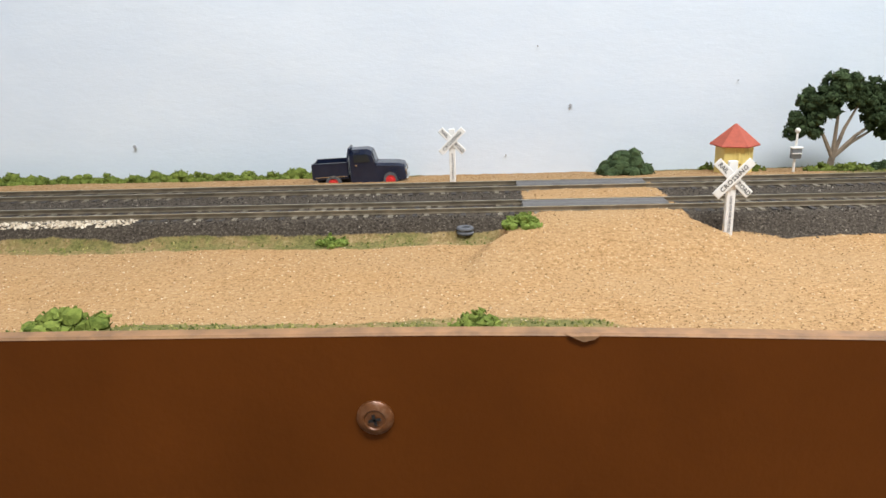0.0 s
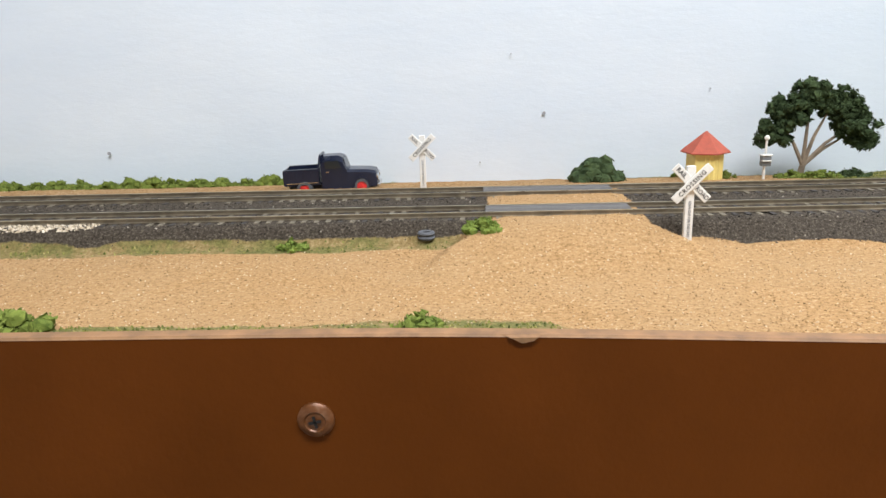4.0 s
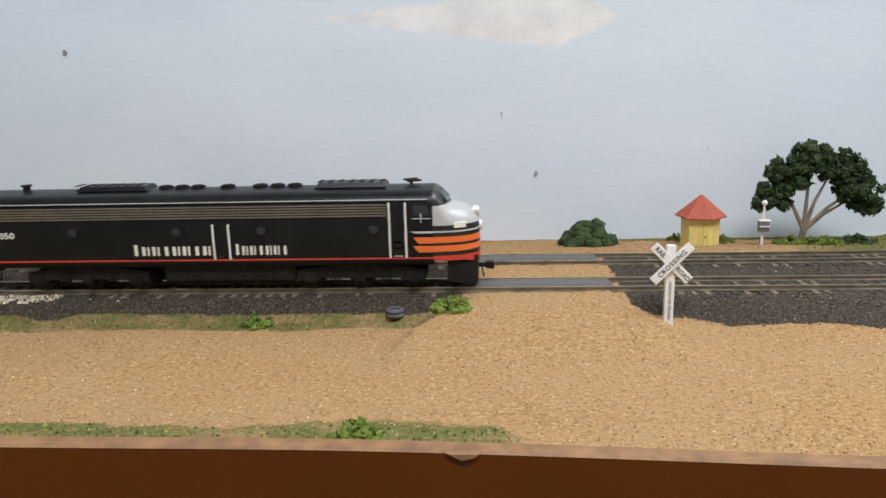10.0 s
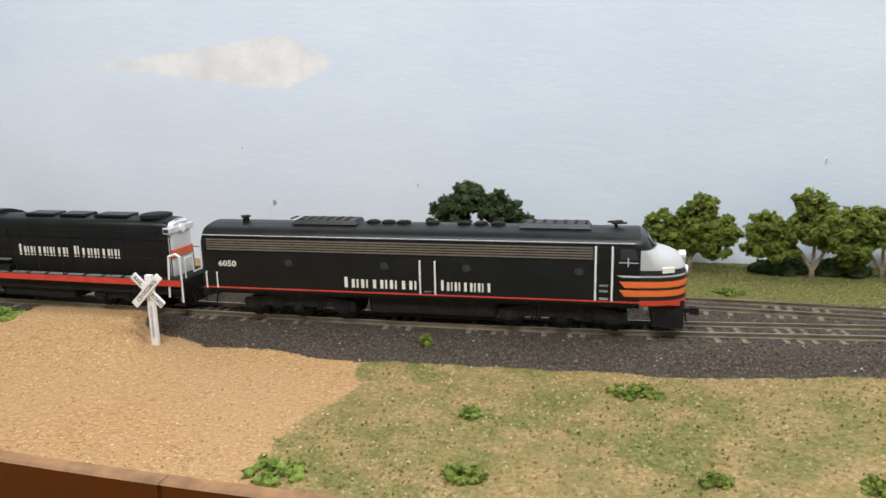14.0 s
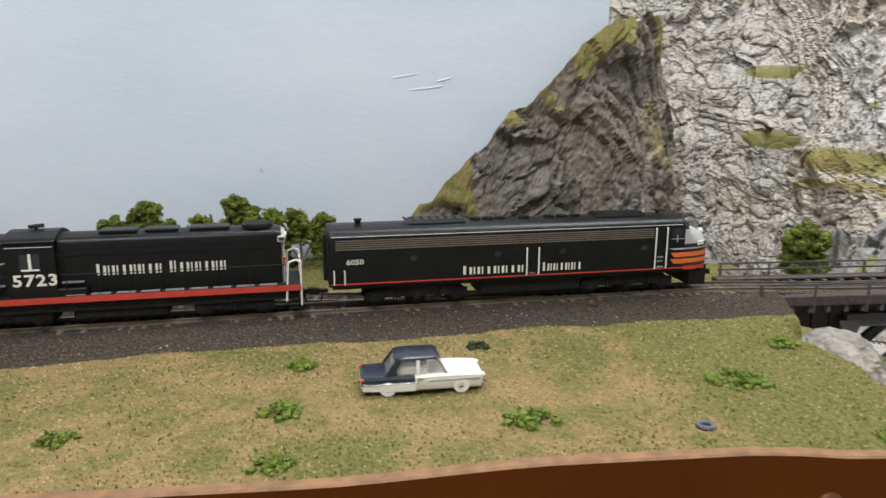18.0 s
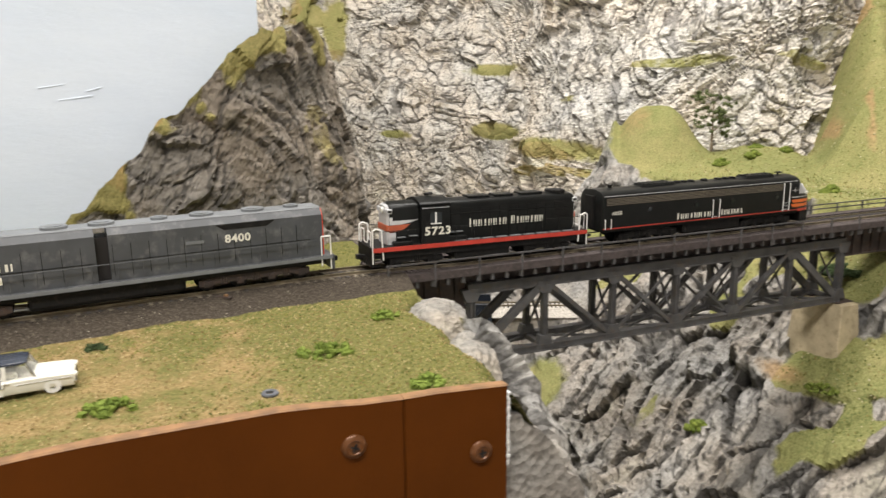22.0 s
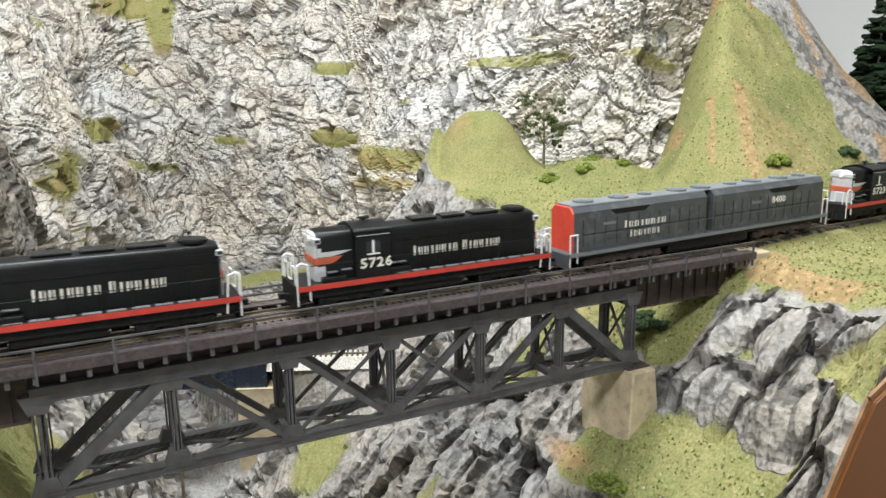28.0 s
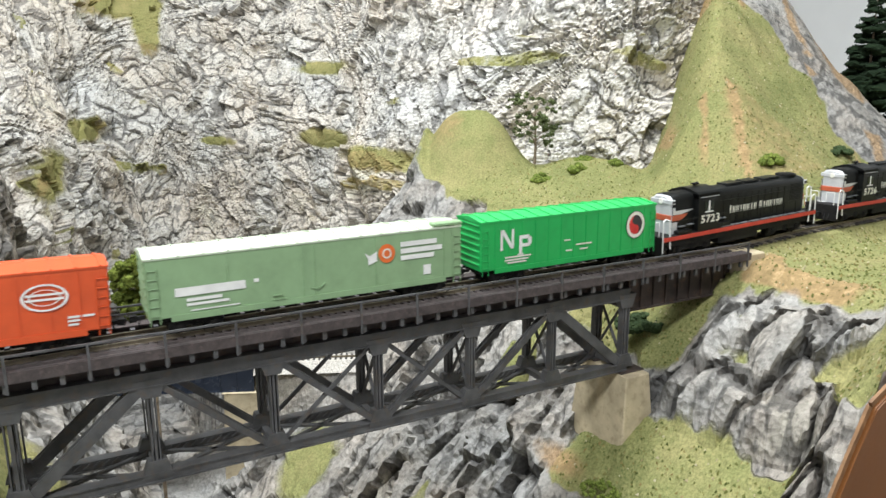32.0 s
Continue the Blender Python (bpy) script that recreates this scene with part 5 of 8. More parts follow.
    word_bars("name_bar", (7,), 0.0060, 0.0050, 0.0316, 0.0192, -w - 0.0004, M["ivory"], car, "ivory lettering bars")
    letters("number", "6050", 0.0032, -0.1065, 0.0280, -w - 0.0004, M["ivory"], car, "ivory road number", -1, 0, 0.0001, 1.15, 1.0, 0.02)
    # roof: hatches, fans, stack, horn
    for x0, x1 in ((-0.0740, -0.0390), (0.0430, 0.0770)):
        bm = bmesh.new()
        bm_loft(bm, [[(x0, -0.0075, 0.0500), (x1, -0.0075, 0.0500), (x1, 0.0075, 0.0500), (x0, 0.0075, 0.0500)], [(x0 + 0.002, -0.0060, 0.0523), (x1 - 0.0015, -0.0060, 0.0523), (x1 - 0.0015, 0.0060, 0.0523), (x0 + 0.002, 0.0060, 0.0523)]])
        part("roof_hatch", bm, M["black"], car)
    for x in (-0.0320, -0.0240, -0.0160, -0.0010, 0.0150, 0.0235, 0.0320):
        bm = bmesh.new()
        bm_tube(bm, (x, 0, 0.0500), (x, 0, 0.0512), 0.0036, 14)
        bm_tube(bm, (x, 0, 0.0512), (x, 0, 0.0517), 0.0026, 12)
        part("roof_fan", bm, M["under"], car)
    bm = bmesh.new()
    bm_tube(bm, (-0.1030, 0, 0.0490), (-0.1030, 0, 0.0528), 0.0018, 10)
    bm_tube(bm, (-0.1030, 0, 0.0522), (-0.1030, 0, 0.0532), 0.0026, 10)
    part("vent_stack", bm, M["under"], car)
    bm = bmesh.new()
    bm_tube(bm, (0.0885, 0, 0.0495), (0.0885, 0, 0.0526), 0.0008, 6)
    bm_tube(bm, (0.0845, 0.0008, 0.0526), (0.0915, 0.0008, 0.0526), 0.0005, 8, 0.0011)
    bm_tube(bm, (0.0935, -0.0012, 0.0524), (0.0865, -0.0012, 0.0524), 0.0005, 8, 0.0010)
    part("air_horn", bm, M["under"], car)
    for x in (-0.060, 0.060):
        bm = bmesh.new()
        for k in range(7):
            bm_box(bm, x - 0.016 + k * 0.005, x - 0.0145 + k * 0.005, -0.0045, 0.0045, 0.0523, 0.0527)
        part("hatch_rib", bm, M["under"], car)
    bm = bmesh.new()
    bm_tube(bm, (cab + 0.0180, 0, 0.0352), (cab + 0.0208, 0, 0.0352), 0.0030, 16)
    hl = part("headlight", bm, M["silver"], car)
    bm = bmesh.new()
    bm_tube(bm, (cab + 0.0207, 0, 0.0352), (cab + 0.0211, 0, 0.0352), 0.0022, 14)
    part("lens", bm, M["lamp"], hl)
    bm = bmesh.new()
    bm_tube(bm, (cab + 0.0205, 0, 0.0275), (cab + 0.0222, 0, 0.0275), 0.0026, 16)
    part("headlight", bm, M["lamp"], car)
    bm = bmesh.new()
    bm_loft(bm, [[(cab + 0.006, s * 0.0150, z) for s, z in ((-1, 0.0125), (-1, 0.0035), (1, 0.0035), (1, 0.0125))], [(cab + 0.0205, s * 0.0100, z) for s, z in ((-1, 0.0125), (-1, 0.0020), (1, 0.0020), (1, 0.0125))]])
    part("pilot", bm, M["under"], car)
    part("fuel_tank", box(-0.0320, 0.0330, -0.0140, 0.0140, 0.0030, 0.0118, 0.0015), M["under"], car)
    part("underframe", box(rear + 0.002, cab, -0.0155, 0.0155, 0.0095, 0.0120), M["under"], car)
    for x in (-0.0700, 0.0640):
        truck_frame(car, x, 3, 0.0245)
    coupler(car, rear, -1)
    coupler(car, cab + 0.0190, 1)
    bm = bmesh.new()
    bm_box(bm, rear - 0.0022, rear, -0.0060, 0.0060, 0.0135, 0.0440)
    part("end_diaphragm", bm, M["under"], car)
    return car


# nose paint: silver above, orange and red bands below, by the nose's own height
def nose_paint():
    m, nt, b = nodes_of("nose_livery")
    tc = nt.nodes.new("ShaderNodeTexCoord")
    sep = nt.nodes.new("ShaderNodeSeparateXYZ")
    nt.links.new(tc.outputs["Object"], sep.inputs[0])
    mr = nt.nodes.new("ShaderNodeMapRange")
    mr.inputs[1].default_value, mr.inputs[2].default_value = 0.010, 0.050
    nt.links.new(sep.outputs[2], mr.inputs[0])
    r = nt.nodes.new("ShaderNodeValToRGB")
    r.color_ramp.interpolation = "CONSTANT"
    black, orange, red, silver = (0.008, 0.0085, 0.008), (0.72, 0.15, 0.03), (0.50, 0.045, 0.028), (0.40, 0.40, 0.40)
    stops = ((0.0, black), (0.012, red), (0.11, black), (0.165, orange), (0.25, black), (0.2825, orange), (0.365, black), (0.42, silver), (0.445, black), (0.515, silver), (0.775, black))
    while len(r.color_ramp.elements) < len(stops):
        r.color_ramp.elements.new(0.5)
    for e, (p, c) in zip(r.color_ramp.elements, stops):
        e.position, e.color = p, (*c, 1)
    nt.links.new(mr.outputs[0], r.inputs[0])
    nt.links.new(r.outputs[0], b.inputs["Base Color"])
    b.inputs["Roughness"].default_value = 0.33
    return m


M["nose"] = nose_paint()


# ---- high-hood road switcher ----
def road_switcher(number, dirt):
    car = empty("road_switcher", pose(0, 0, 0), dirt, "locomotive", "road switchers")
    H = 0.098
    zw = 0.0182
    # frame and walkway; the short hood end is at -x
    part("walkway", box(-H + 0.001, H - 0.001, -0.0172, 0.0172, zw - 0.0012, zw, 0.0002), M["under"], car)
    for s in (-1, 1):
        y = s * 0.0172
        part("sill_stripe", box(-H + 0.001, H - 0.001, min(y, y + s * 0.0004), max(y, y + s * 0.0004), zw - 0.0034, zw - 0.0002), M["redline"], car, "red sill stripe")
    part("frame", box(-H + 0.003, H - 0.003, -0.0150, 0.0150, 0.0095, zw - 0.001), M["under"], car)
    top = 0.0484
    bm = bmesh.new()
    sec = arch(top, 0.0112, zw, 0.0042, 5, 0.0012)
    skin(bm, [(-0.0335, sec), (0.0835, sec), (0.0875, arch(top - 0.0012, 0.0100, zw, 0.0042, 5, 0.0008))])
    part("long_hood", bm, M["black"], car, smooth=True)
    bm = bmesh.new()
    skin(bm, [(-0.0820, arch(top - 0.0010, 0.0095, zw, 0.0042, 5, 0.0006)), (-0.0795, sec), (-0.0560, sec)])
    part("short_hood", bm, M["black"], car, smooth=True)
    # silver hood ends with orange wings
    for x, d in ((-0.0815, -1), (0.0868, 1)):
        bm = bmesh.new()
        skin(bm, [(x, arch(top - 0.0006, 0.0104, zw, 0.0040, 5, 0.0006)), (x + d * 0.0016, arch(top - 0.0018, 0.0088, zw, 0.0040, 5, 0.0004))])
        part("hood_end", bm, M["silver"], car, "silver painted hood end", True)
        part("end_band", box(min(x, x + d * 0.0021), max(x, x + d * 0.0021), -0.0100, 0.0100, 0.0282, 0.0330, 0.0004), M["rustorange"], car, "orange band across the hood end")
        part("number_board", box(x - 0.0022, x + 0.0022, -0.0118, 0.0118, top - 0.0068, top - 0.0034, 0.0003), M["silver"], car)
        for sy in (-1, 1):
            part("number_plate", box(x - 0.0016, x + 0.0016, sy * 0.0118 - 0.0002, sy * 0.0118 + 0.0002, top - 0.0060, top - 0.0042), M["signblack"], car)
        bm = bmesh.new()
        bm_tube(bm, (x + d * 0.001, 0, top - 0.005), (x + d * 0.0030, 0, top - 0.005), 0.0022, 14)
        part("headlight", bm, M["lamp"], car)
    for s in (-1, 1):
        y = s * 0.0112
        a, b = (y - 0.0003, y) if s < 0 else (y, y + 0.0003)
        bm = bmesh.new()
        bm_slab(bm, [(-0.0815, 0.0388), (-0.0790, 0.0388), (-0.0790, 0.0362), (-0.0580, 0.0362), (-0.0640, 0.0345), (-0.0720, 0.0332), (-0.0815, 0.0332)], a, b)
        part("silver_wing", bm, M["silver"], car)
        bm = bmesh.new()
        bm_slab(bm, [(-0.0822, 0.0328), (-0.0645, 0.0332), (-0.0690, 0.0300), (-0.0740, 0.0284), (-0.0822, 0.0280)], a, b)
        part("orange_wing", bm, M["rustorange"], car)
        bm = bmesh.new()
        bm_slab(bm, [(-0.0822, 0.0274), (-0.0765, 0.0274), (-0.0765, zw + 0.0002), (-0.0822, zw + 0.0002)], a, b)
        part("silver_corner", bm, M["silver"], car)
        bm = bmesh.new()
        x = -0.030
        while x < 0.062:
            bm_box(bm, x, x + 0.0003, a, b, zw + 0.003, top - 0.006)
            x += 0.0088
        bm_box(bm, -0.032, 0.064, a, b, top - 0.0062, top - 0.0059)
        part("door_seam", bm, M["under"], car)
        bm = bmesh.new()
        for k in range(12):
            bm_box(bm, 0.0665, 0.0815, a, b, 0.0295 + k * 0.0012, 0.0301 + k * 0.0012)
        part("radiator_louvre", bm, M["under"], car)
        bm = bmesh.new()
        bm_box(bm, -0.0300, 0.0860, y + s * 0.0002 - 0.0003, y + s * 0.0002 + 0.0003, top - 0.0100, top - 0.0096)
        part("hood_rail", bm, M["black"], car)
        part("battery_box", box(-0.0330, -0.0180, min(s * 0.0112, s * 0.0165), max(s * 0.0112, s * 0.0165), zw, zw + 0.0040, 0.0005), M["black"], car)
        part("battery_box", box(-0.0800, -0.0640, min(s * 0.0112, s * 0.0165), max(s * 0.0112, s * 0.0165), zw, zw + 0.0030, 0.0005), M["black"], car)
    for s in (-1, 1):
        y = s * 0.0170
        for k in range(9):
            part("walkway_step", box(-0.0290 + 0.0128 * k, -0.0190 + 0.0128 * k, min(y, y - s * 0.0030), max(y, y - s * 0.0030), zw, zw + 0.0007, 0.0002), M["greyroof"], car)
        for x0, x1, z in ((-0.0760, -0.0690, zw + 0.0052), (-0.0660, -0.0590, zw + 0.0058), (-0.0310, -0.0200, zw + 0.0062)):
            part("grab_step", box(x0, x1, min(s * 0.0112, s * 0.0140), max(s * 0.0112, s * 0.0140), z, z + 0.0008, 0.0002), M["greyroof"], car)
    # cab
    bm = bmesh.new()
    csec = arch(top + 0.0004, 0.0163, zw, 0.0060, 6, 0.0022)
    skin(bm, [(-0.0570, csec), (-0.0330, csec)])
    cab = part("cab", bm, M["black"], car, smooth=True)
    for s in (-1, 1):
        y = s * 0.0164
        a, b = (y - 0.0003, y) if s < 0 else (y, y + 0.0003)
        part("cab_window", box(-0.0500, -0.0460, a, b, 0.0338, 0.0412), M["glass"], cab)
        part("cab_window", box(-0.0440, -0.0400, a, b, 0.0338, 0.0412), M["glass"], cab)
        part("window_post", box(-0.0457, -0.0443, a - 0.0002, b + 0.0002, 0.0332, 0.0415), M["white"], cab)
        part("arm_rest", box(-0.0495, -0.0405, a - 0.0004, b + 0.0004, 0.0326, 0.0334), M["white"], cab)
        part("drip_rail", box(-0.0565, -0.0335, a - 0.0002, b + 0.0002, 0.0448, 0.0452), M["silver"], cab)
    bm = bmesh.new()
    skin(bm, [(-0.0578, arch(top + 0.0010, 0.0166, 0.0460, 0.0050, 6, 0.0024)), (-0.0322, arch(top + 0.0010, 0.0166, 0.0460, 0.0050, 6, 0.0024))])
    part("cab_roof", bm, M["black"], cab, smooth=True)
    letters("number", number, 0.0062, -0.0432, 0.0272, -0.0168, M["ivory"], car, "ivory road number", -1, 0, 0.0001, 1.22, 1.12, 0.035)
    word_bars("name_bar", (8, 7), 0.0062, -0.0150, 0.0560, 0.0306, -0.0116, M["ivory"], car, "ivory lettering bars")
    # roof gear
    bm = bmesh.new()
    bm_tube(bm, (0.0735, 0, top + 0.0008), (0.0735, 0, top + 0.0024), 0.0088, 24)
    bm_tube(bm, (0.0735, 0, top + 0.0024), (0.0735, 0, top + 0.0028), 0.0070, 24)
    part("radiator_fan", bm, M["under"], car)
    for x0, x1 in ((-0.012, 0.008), (0.012, 0.030), (0.036, 0.058)):
        part("roof_hatch", box(x0, x1, -0.0058, 0.0058, top + 0.0005, top + 0.0022, 0.0005), M["black"], car)
    bm = bmesh.new()
    bm_tube(bm, (-0.0450, 0.0, top + 0.002), (-0.0450, 0, top + 0.0050), 0.0007, 6)
    bm_tube(bm, (-0.0490, 0.0009, top + 0.0050), (-0.0410, 0.0009, top + 0.0050), 0.0005, 8, 0.0012)
    bm_tube(bm, (-0.0410, -0.0009, top + 0.0048), (-0.0480, -0.0009, top + 0.0048), 0.0005, 8, 0.0011)
    part("air_horn", bm, M["under"], car)
    # pilots, steps, railings
    for d in (-1, 1):
        x = d * H
        part("pilot", box(min(x, x - d * 0.0025), max(x, x - d * 0.0025), -0.0165, 0.0165, 0.0035, zw, 0.0004), M["under"], car)
        for s in (-1, 1):
            y = s * 0.0164
            bm = bmesh.new()
            for z in (0.0040, 0.0080, 0.0120):
                bm_box(bm, min(x, x - d * 0.0070), max(x, x - d * 0.0070), min(y, y - s * 0.004), max(y, y - s * 0.004), z, z + 0.0006)
            part("step_well", bm, M["under"], car)
            grab(car, [(x - d * 0.0010, y, 0.0060), (x - d * 0.0010, y, zw + 0.0125), (x - d * 0.0035, y, zw + 0.0140), (x - d * 0.0080, y, zw + 0.0125), (x - d * 0.0095, y, 0.0085)], 0.00062, "white", "step_handrail", "white step handrail")
            pts = [(x - d * 0.0095, y, zw + 0.0115)] + [(xx, y, zw + 0.0115) for xx in ((-0.06, -0.058) if d < 0 else (-0.031, -0.031))]
            grab(car, pts, 0.0003, "black", "side_railing")
        grab(car, [(x - d * 0.001, -0.0120, zw), (x - d * 0.001, -0.0120, zw + 0.011), (x - d * 0.001, -0.0040, zw + 0.011), (x - d * 0.001, -0.0040, zw + 0.002), (x - d * 0.001, 0.0040, zw + 0.002), (x - d * 0.001, 0.0040, zw + 0.011), (x - d * 0.001, 0.0120, zw + 0.011), (x - d * 0.001, 0.0120, zw)], 0.0004, "white", "end_railing")
        bm = bmesh.new()
        for s in (-1, 1):
            for k in range(2):
                bm_tube(bm, (x, s * (0.005 + 0.004 * k), 0.010), (x + d * 0.002, s * (0.005 + 0.004 * k), 0.005), 0.0004, 6)
        part("air_hose", bm, M["under"], car)
        coupler(car, x - d * 0.002, d)
    for s in (-1, 1):
        for xx in [-0.028 + 0.016 * k for k in range(8)]:
            grab(car, [(xx, s * 0.0166, zw), (xx, s * 0.0166, zw + 0.0115)], 0.00032, "black", "stanchion")
    part("fuel_tank", box(-0.0270, 0.0230, -0.0135, 0.0135, 0.0035, 0.0105, 0.0012), M["under"], car)
    for x in (-0.0600, 0.0590):
        truck_frame(car, x, 2, 0.0325, top=0.0105)
    return car


# ---- long grey booster ----
def booster():
    car = empty("grey_booster_unit", pose(0, 0, 0), "long dark grey cabless diesel booster model with scarlet ends", "locomotive")
    H = 0.153
    zw = 0.0160
    part("walkway", box(-H, H, -0.0172, 0.0172, zw - 0.0022, zw, 0.0003), M["grey"], car)
    for s in (-1, 1):
        y = s * 0.0172
        part("sill_stripe", box(-H, H, min(y, y + s * 0.0004), max(y, y + s * 0.0004), zw - 0.0026, zw - 0.0002), M["greyroof"], car, "pale grey sill stripe")
        bm = bmesh.new()
        x = -H + 0.004
        while x < H:
            bm_tube(bm, (x, y, zw), (x, y, zw + 0.0115), 0.0003, 5)
            x += 0.0155
        bm_tube(bm, (-H + 0.012, y, zw + 0.0115), (H - 0.012, y, zw + 0.0115), 0.0003, 5)
        part("side_railing", bm, M["grey"], car)
    part("frame", box(-H + 0.004, H - 0.004, -0.0145, 0.0145, 0.0100, zw - 0.002), M["under"], car)
    top = 0.0490
    bm = bmesh.new()
    sec = [(-0.0138, zw), (-0.0138, top - 0.0042), (-0.0100, top), (0.0100, top), (0.0138, top - 0.0042), (0.0138, zw)]
    bm_loft(bm, [[(x, y, z) for y, z in sec] for x in (-H + 0.006, -0.006)])
    bm_loft(bm, [[(x, y, z) for y, z in sec] for x in (0.002, H - 0.006)])
    part("hood", bm, M["grey"], car)
    part("hood_core", box(-0.006, 0.002, -0.0090, 0.0090, zw, top - 0.006), M["dark"], car, "dark open doorway recess")
    # roof deck in a paler grey than the hood sides
    bm = bmesh.new()
    bm_loft(bm, [[(x, y, z) for y, z in ((-0.0102, top + 0.0002), (0.0102, top + 0.0002), (0.0094, top + 0.0010), (-0.0094, top + 0.0010))] for x in (-H + 0.006, H - 0.006)])
    part("roof_deck", bm, M["greyroof"], car)
    for d in (-1, 1):
        x = d * (H - 0.006)
        bm = bmesh.new()
        bm_loft(bm, [[(x, y, z) for y, z in sec], [(x + d * 0.0010, y * 0.96, z if z < 0.02 else z - 0.0008) for y, z in sec]])
        part("hood_end", bm, M["scarlet"], car, "scarlet painted end")
        part("anticlimber", box(min(d * H, d * (H + 0.002)), max(d * H, d * (H + 0.002)), -0.0165, 0.0165, 0.0050, zw, 0.0004), M["grey"], car)
        for s in (-1, 1):
            grab(car, [(d * (H - 0.001), s * 0.0164, 0.0060), (d * (H - 0.001), s * 0.0164, zw + 0.0135), (d * (H - 0.008), s * 0.0164, zw + 0.0135), (d * (H - 0.008), s * 0.0164, 0.0085)], 0.00055, "white", "step_handrail", "white step handrail")
        coupler(car, d * H, d)
    for i in range(9):
        x = -0.128 + i * 0.032 + (0.004 if i % 2 else 0)
        bm = bmesh.new()
        bm_tube(bm, (x, 0, top + 0.001), (x, 0, top + 0.0026), 0.0082 if i % 3 != 2 else 0.0055, 20)
        bm_tube(bm, (x, 0, top + 0.0026), (x, 0, top + 0.0030), 0.0050 if i % 3 != 2 else 0.003, 16)
        part("roof_fan", bm, M["greyroof"], car)
    for s in (-1, 1):
        y = s * 0.0138
        a, b = (y - 0.0003, y) if s < 0 else (y, y + 0.0003)
        bm = bmesh.new()
        for x0, x1 in ((-0.138, -0.008), (0.004, 0.138)):
            x = x0
            while x < x1:
                bm_box(bm, x, x + 0.0003, a, b, zw + 0.003, top - 0.010)
                x += 0.0112
            bm_box(bm, x0, x1, a, b, zw + 0.0120, zw + 0.0123)
        part("door_seam", bm, M["under"], car)
        for x0, x1 in ((-0.112, -0.070), (0.070, 0.112)):
            bm = bmesh.new()
            bm_slab(bm, [(x0, top - 0.0045), (x1, top - 0.0045), (x1 - 0.006, top - 0.0082), (x0 + 0.006, top - 0.0082)], a, b)
            part("intake_grille", bm, M["under"], car)
        for x in (-0.118, 0.05):
            part("data_panel", box(x, x + 0.012, a - 0.0001, b + 0.0001, 0.0335, 0.0355), M["greyroof"], car)
    letters("number", "8400", 0.0055, 0.0850, 0.0345, -0.0142, M["ivory"], car, "ivory road number", -1, 0, 0.0001, 1.15, 1.05, 0.035)
    word_bars("name_bar", (8,), 0.0054, -0.0985, -0.0520, 0.0320, -0.0142, M["ivory"], car, "ivory lettering bars")
    word_bars("name_bar", (7,), 0.0054, -0.0920, -0.0580, 0.0245, -0.0142, M["ivory"], car, "ivory lettering bars")
    part("fuel_tank", box(-0.0480, 0.0480, -0.0140, 0.0140, 0.0028, 0.0125, 0.0025, 2), M["under"], car)
    for x in (-0.0960, 0.0960):
        truck_frame(car, x, 4, 0.0225, mat="girder")
    return car


# ---- box cars ----
def box_car(label, H, body, roof, ribs, top=0.0460):
    car = empty("box_car", pose(0, 0, 0), label, "box car", "box cars")
    zf = 0.0115
    part("body", box(-H, H, -0.0168, 0.0168, zf, top - 0.0012, 0.0003), M[body], car)
    bm = bmesh.new()
    sec = [(-0.0173, top - 0.0020), (-0.0173, top - 0.0010), (0, top + 0.0012), (0.0173, top - 0.0010), (0.0173, top - 0.0020)]
    bm_loft(bm, [[(x, y, z) for y, z in sec] for x in (-H - 0.0006, H + 0.0006)])
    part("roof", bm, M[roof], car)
    x = -H + 0.004
    while x < H:
        bm = bmesh.new()
        bm_loft(bm, [[(xx, y, z + 0.0006) for y, z in sec[1:4]] + [(xx, y, z) for y, z in reversed(sec[1:4])] for xx in (x, x + 0.0012)])
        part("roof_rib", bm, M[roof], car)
        x += (2 * H - 0.008) / 14
    for d in (-1, 1):
        for k in range(7):
            bm = bmesh.new()
            z = zf + 0.003 + k * 0.0044
            bm_loft(bm, [[(d * H, -0.015, z), (d * H, 0.015, z), (d * H, 0.015, z + 0.0022), (d * H, -0.015, z + 0.0022)], [(d * (H + 0.0007), -0.014, z + 0.0008), (d * (H + 0.0007), 0.014, z + 0.0008), (d * (H + 0.0007), 0.014, z + 0.0014), (d * (H + 0.0007), -0.014, z + 0.0014)]])
            part("end_rib", bm, M[body], car)
        for s in (-1, 1):
            bm = bmesh.new()
            for k in range(6):
                z = zf + 0.002 + k * 0.0050
                bm_tube(bm, (d * (H - 0.0008), s * 0.0174, z), (d * (H - 0.0062), s * 0.0174, z), 0.00035, 5)
            for xx in (H - 0.0008, H - 0.0062):
                bm_tube(bm, (d * xx, s * 0.0174, zf - 0.003), (d * xx, s * 0.0174, zf + 0.028), 0.00035, 5)
            part("ladder", bm, M[body], car)
        coupler(car, d * H, d)
        truck_frame(car, d * (H - 0.026), 2, 0.0195, top=0.0100)
    for s in (-1, 1):
        y = s * 0.0168
        a, b = (y - 0.0005, y) if s < 0 else (y, y + 0.0005)
        for x in ribs:
            part("side_post", box(x - 0.0004, x + 0.0004, a, b, zf + 0.001, top - 0.003), M[body], car)
        part("side_sill", box(-H + 0.012, H - 0.012, min(a, b) - 0.0001, max(a, b) + 0.0001, zf - 0.0022, zf + 0.0012), M[body], car)
    part("underframe", box(-H + 0.002, H - 0.002, -0.012, 0.012, 0.0088, zf), M["under"], car)
    return car


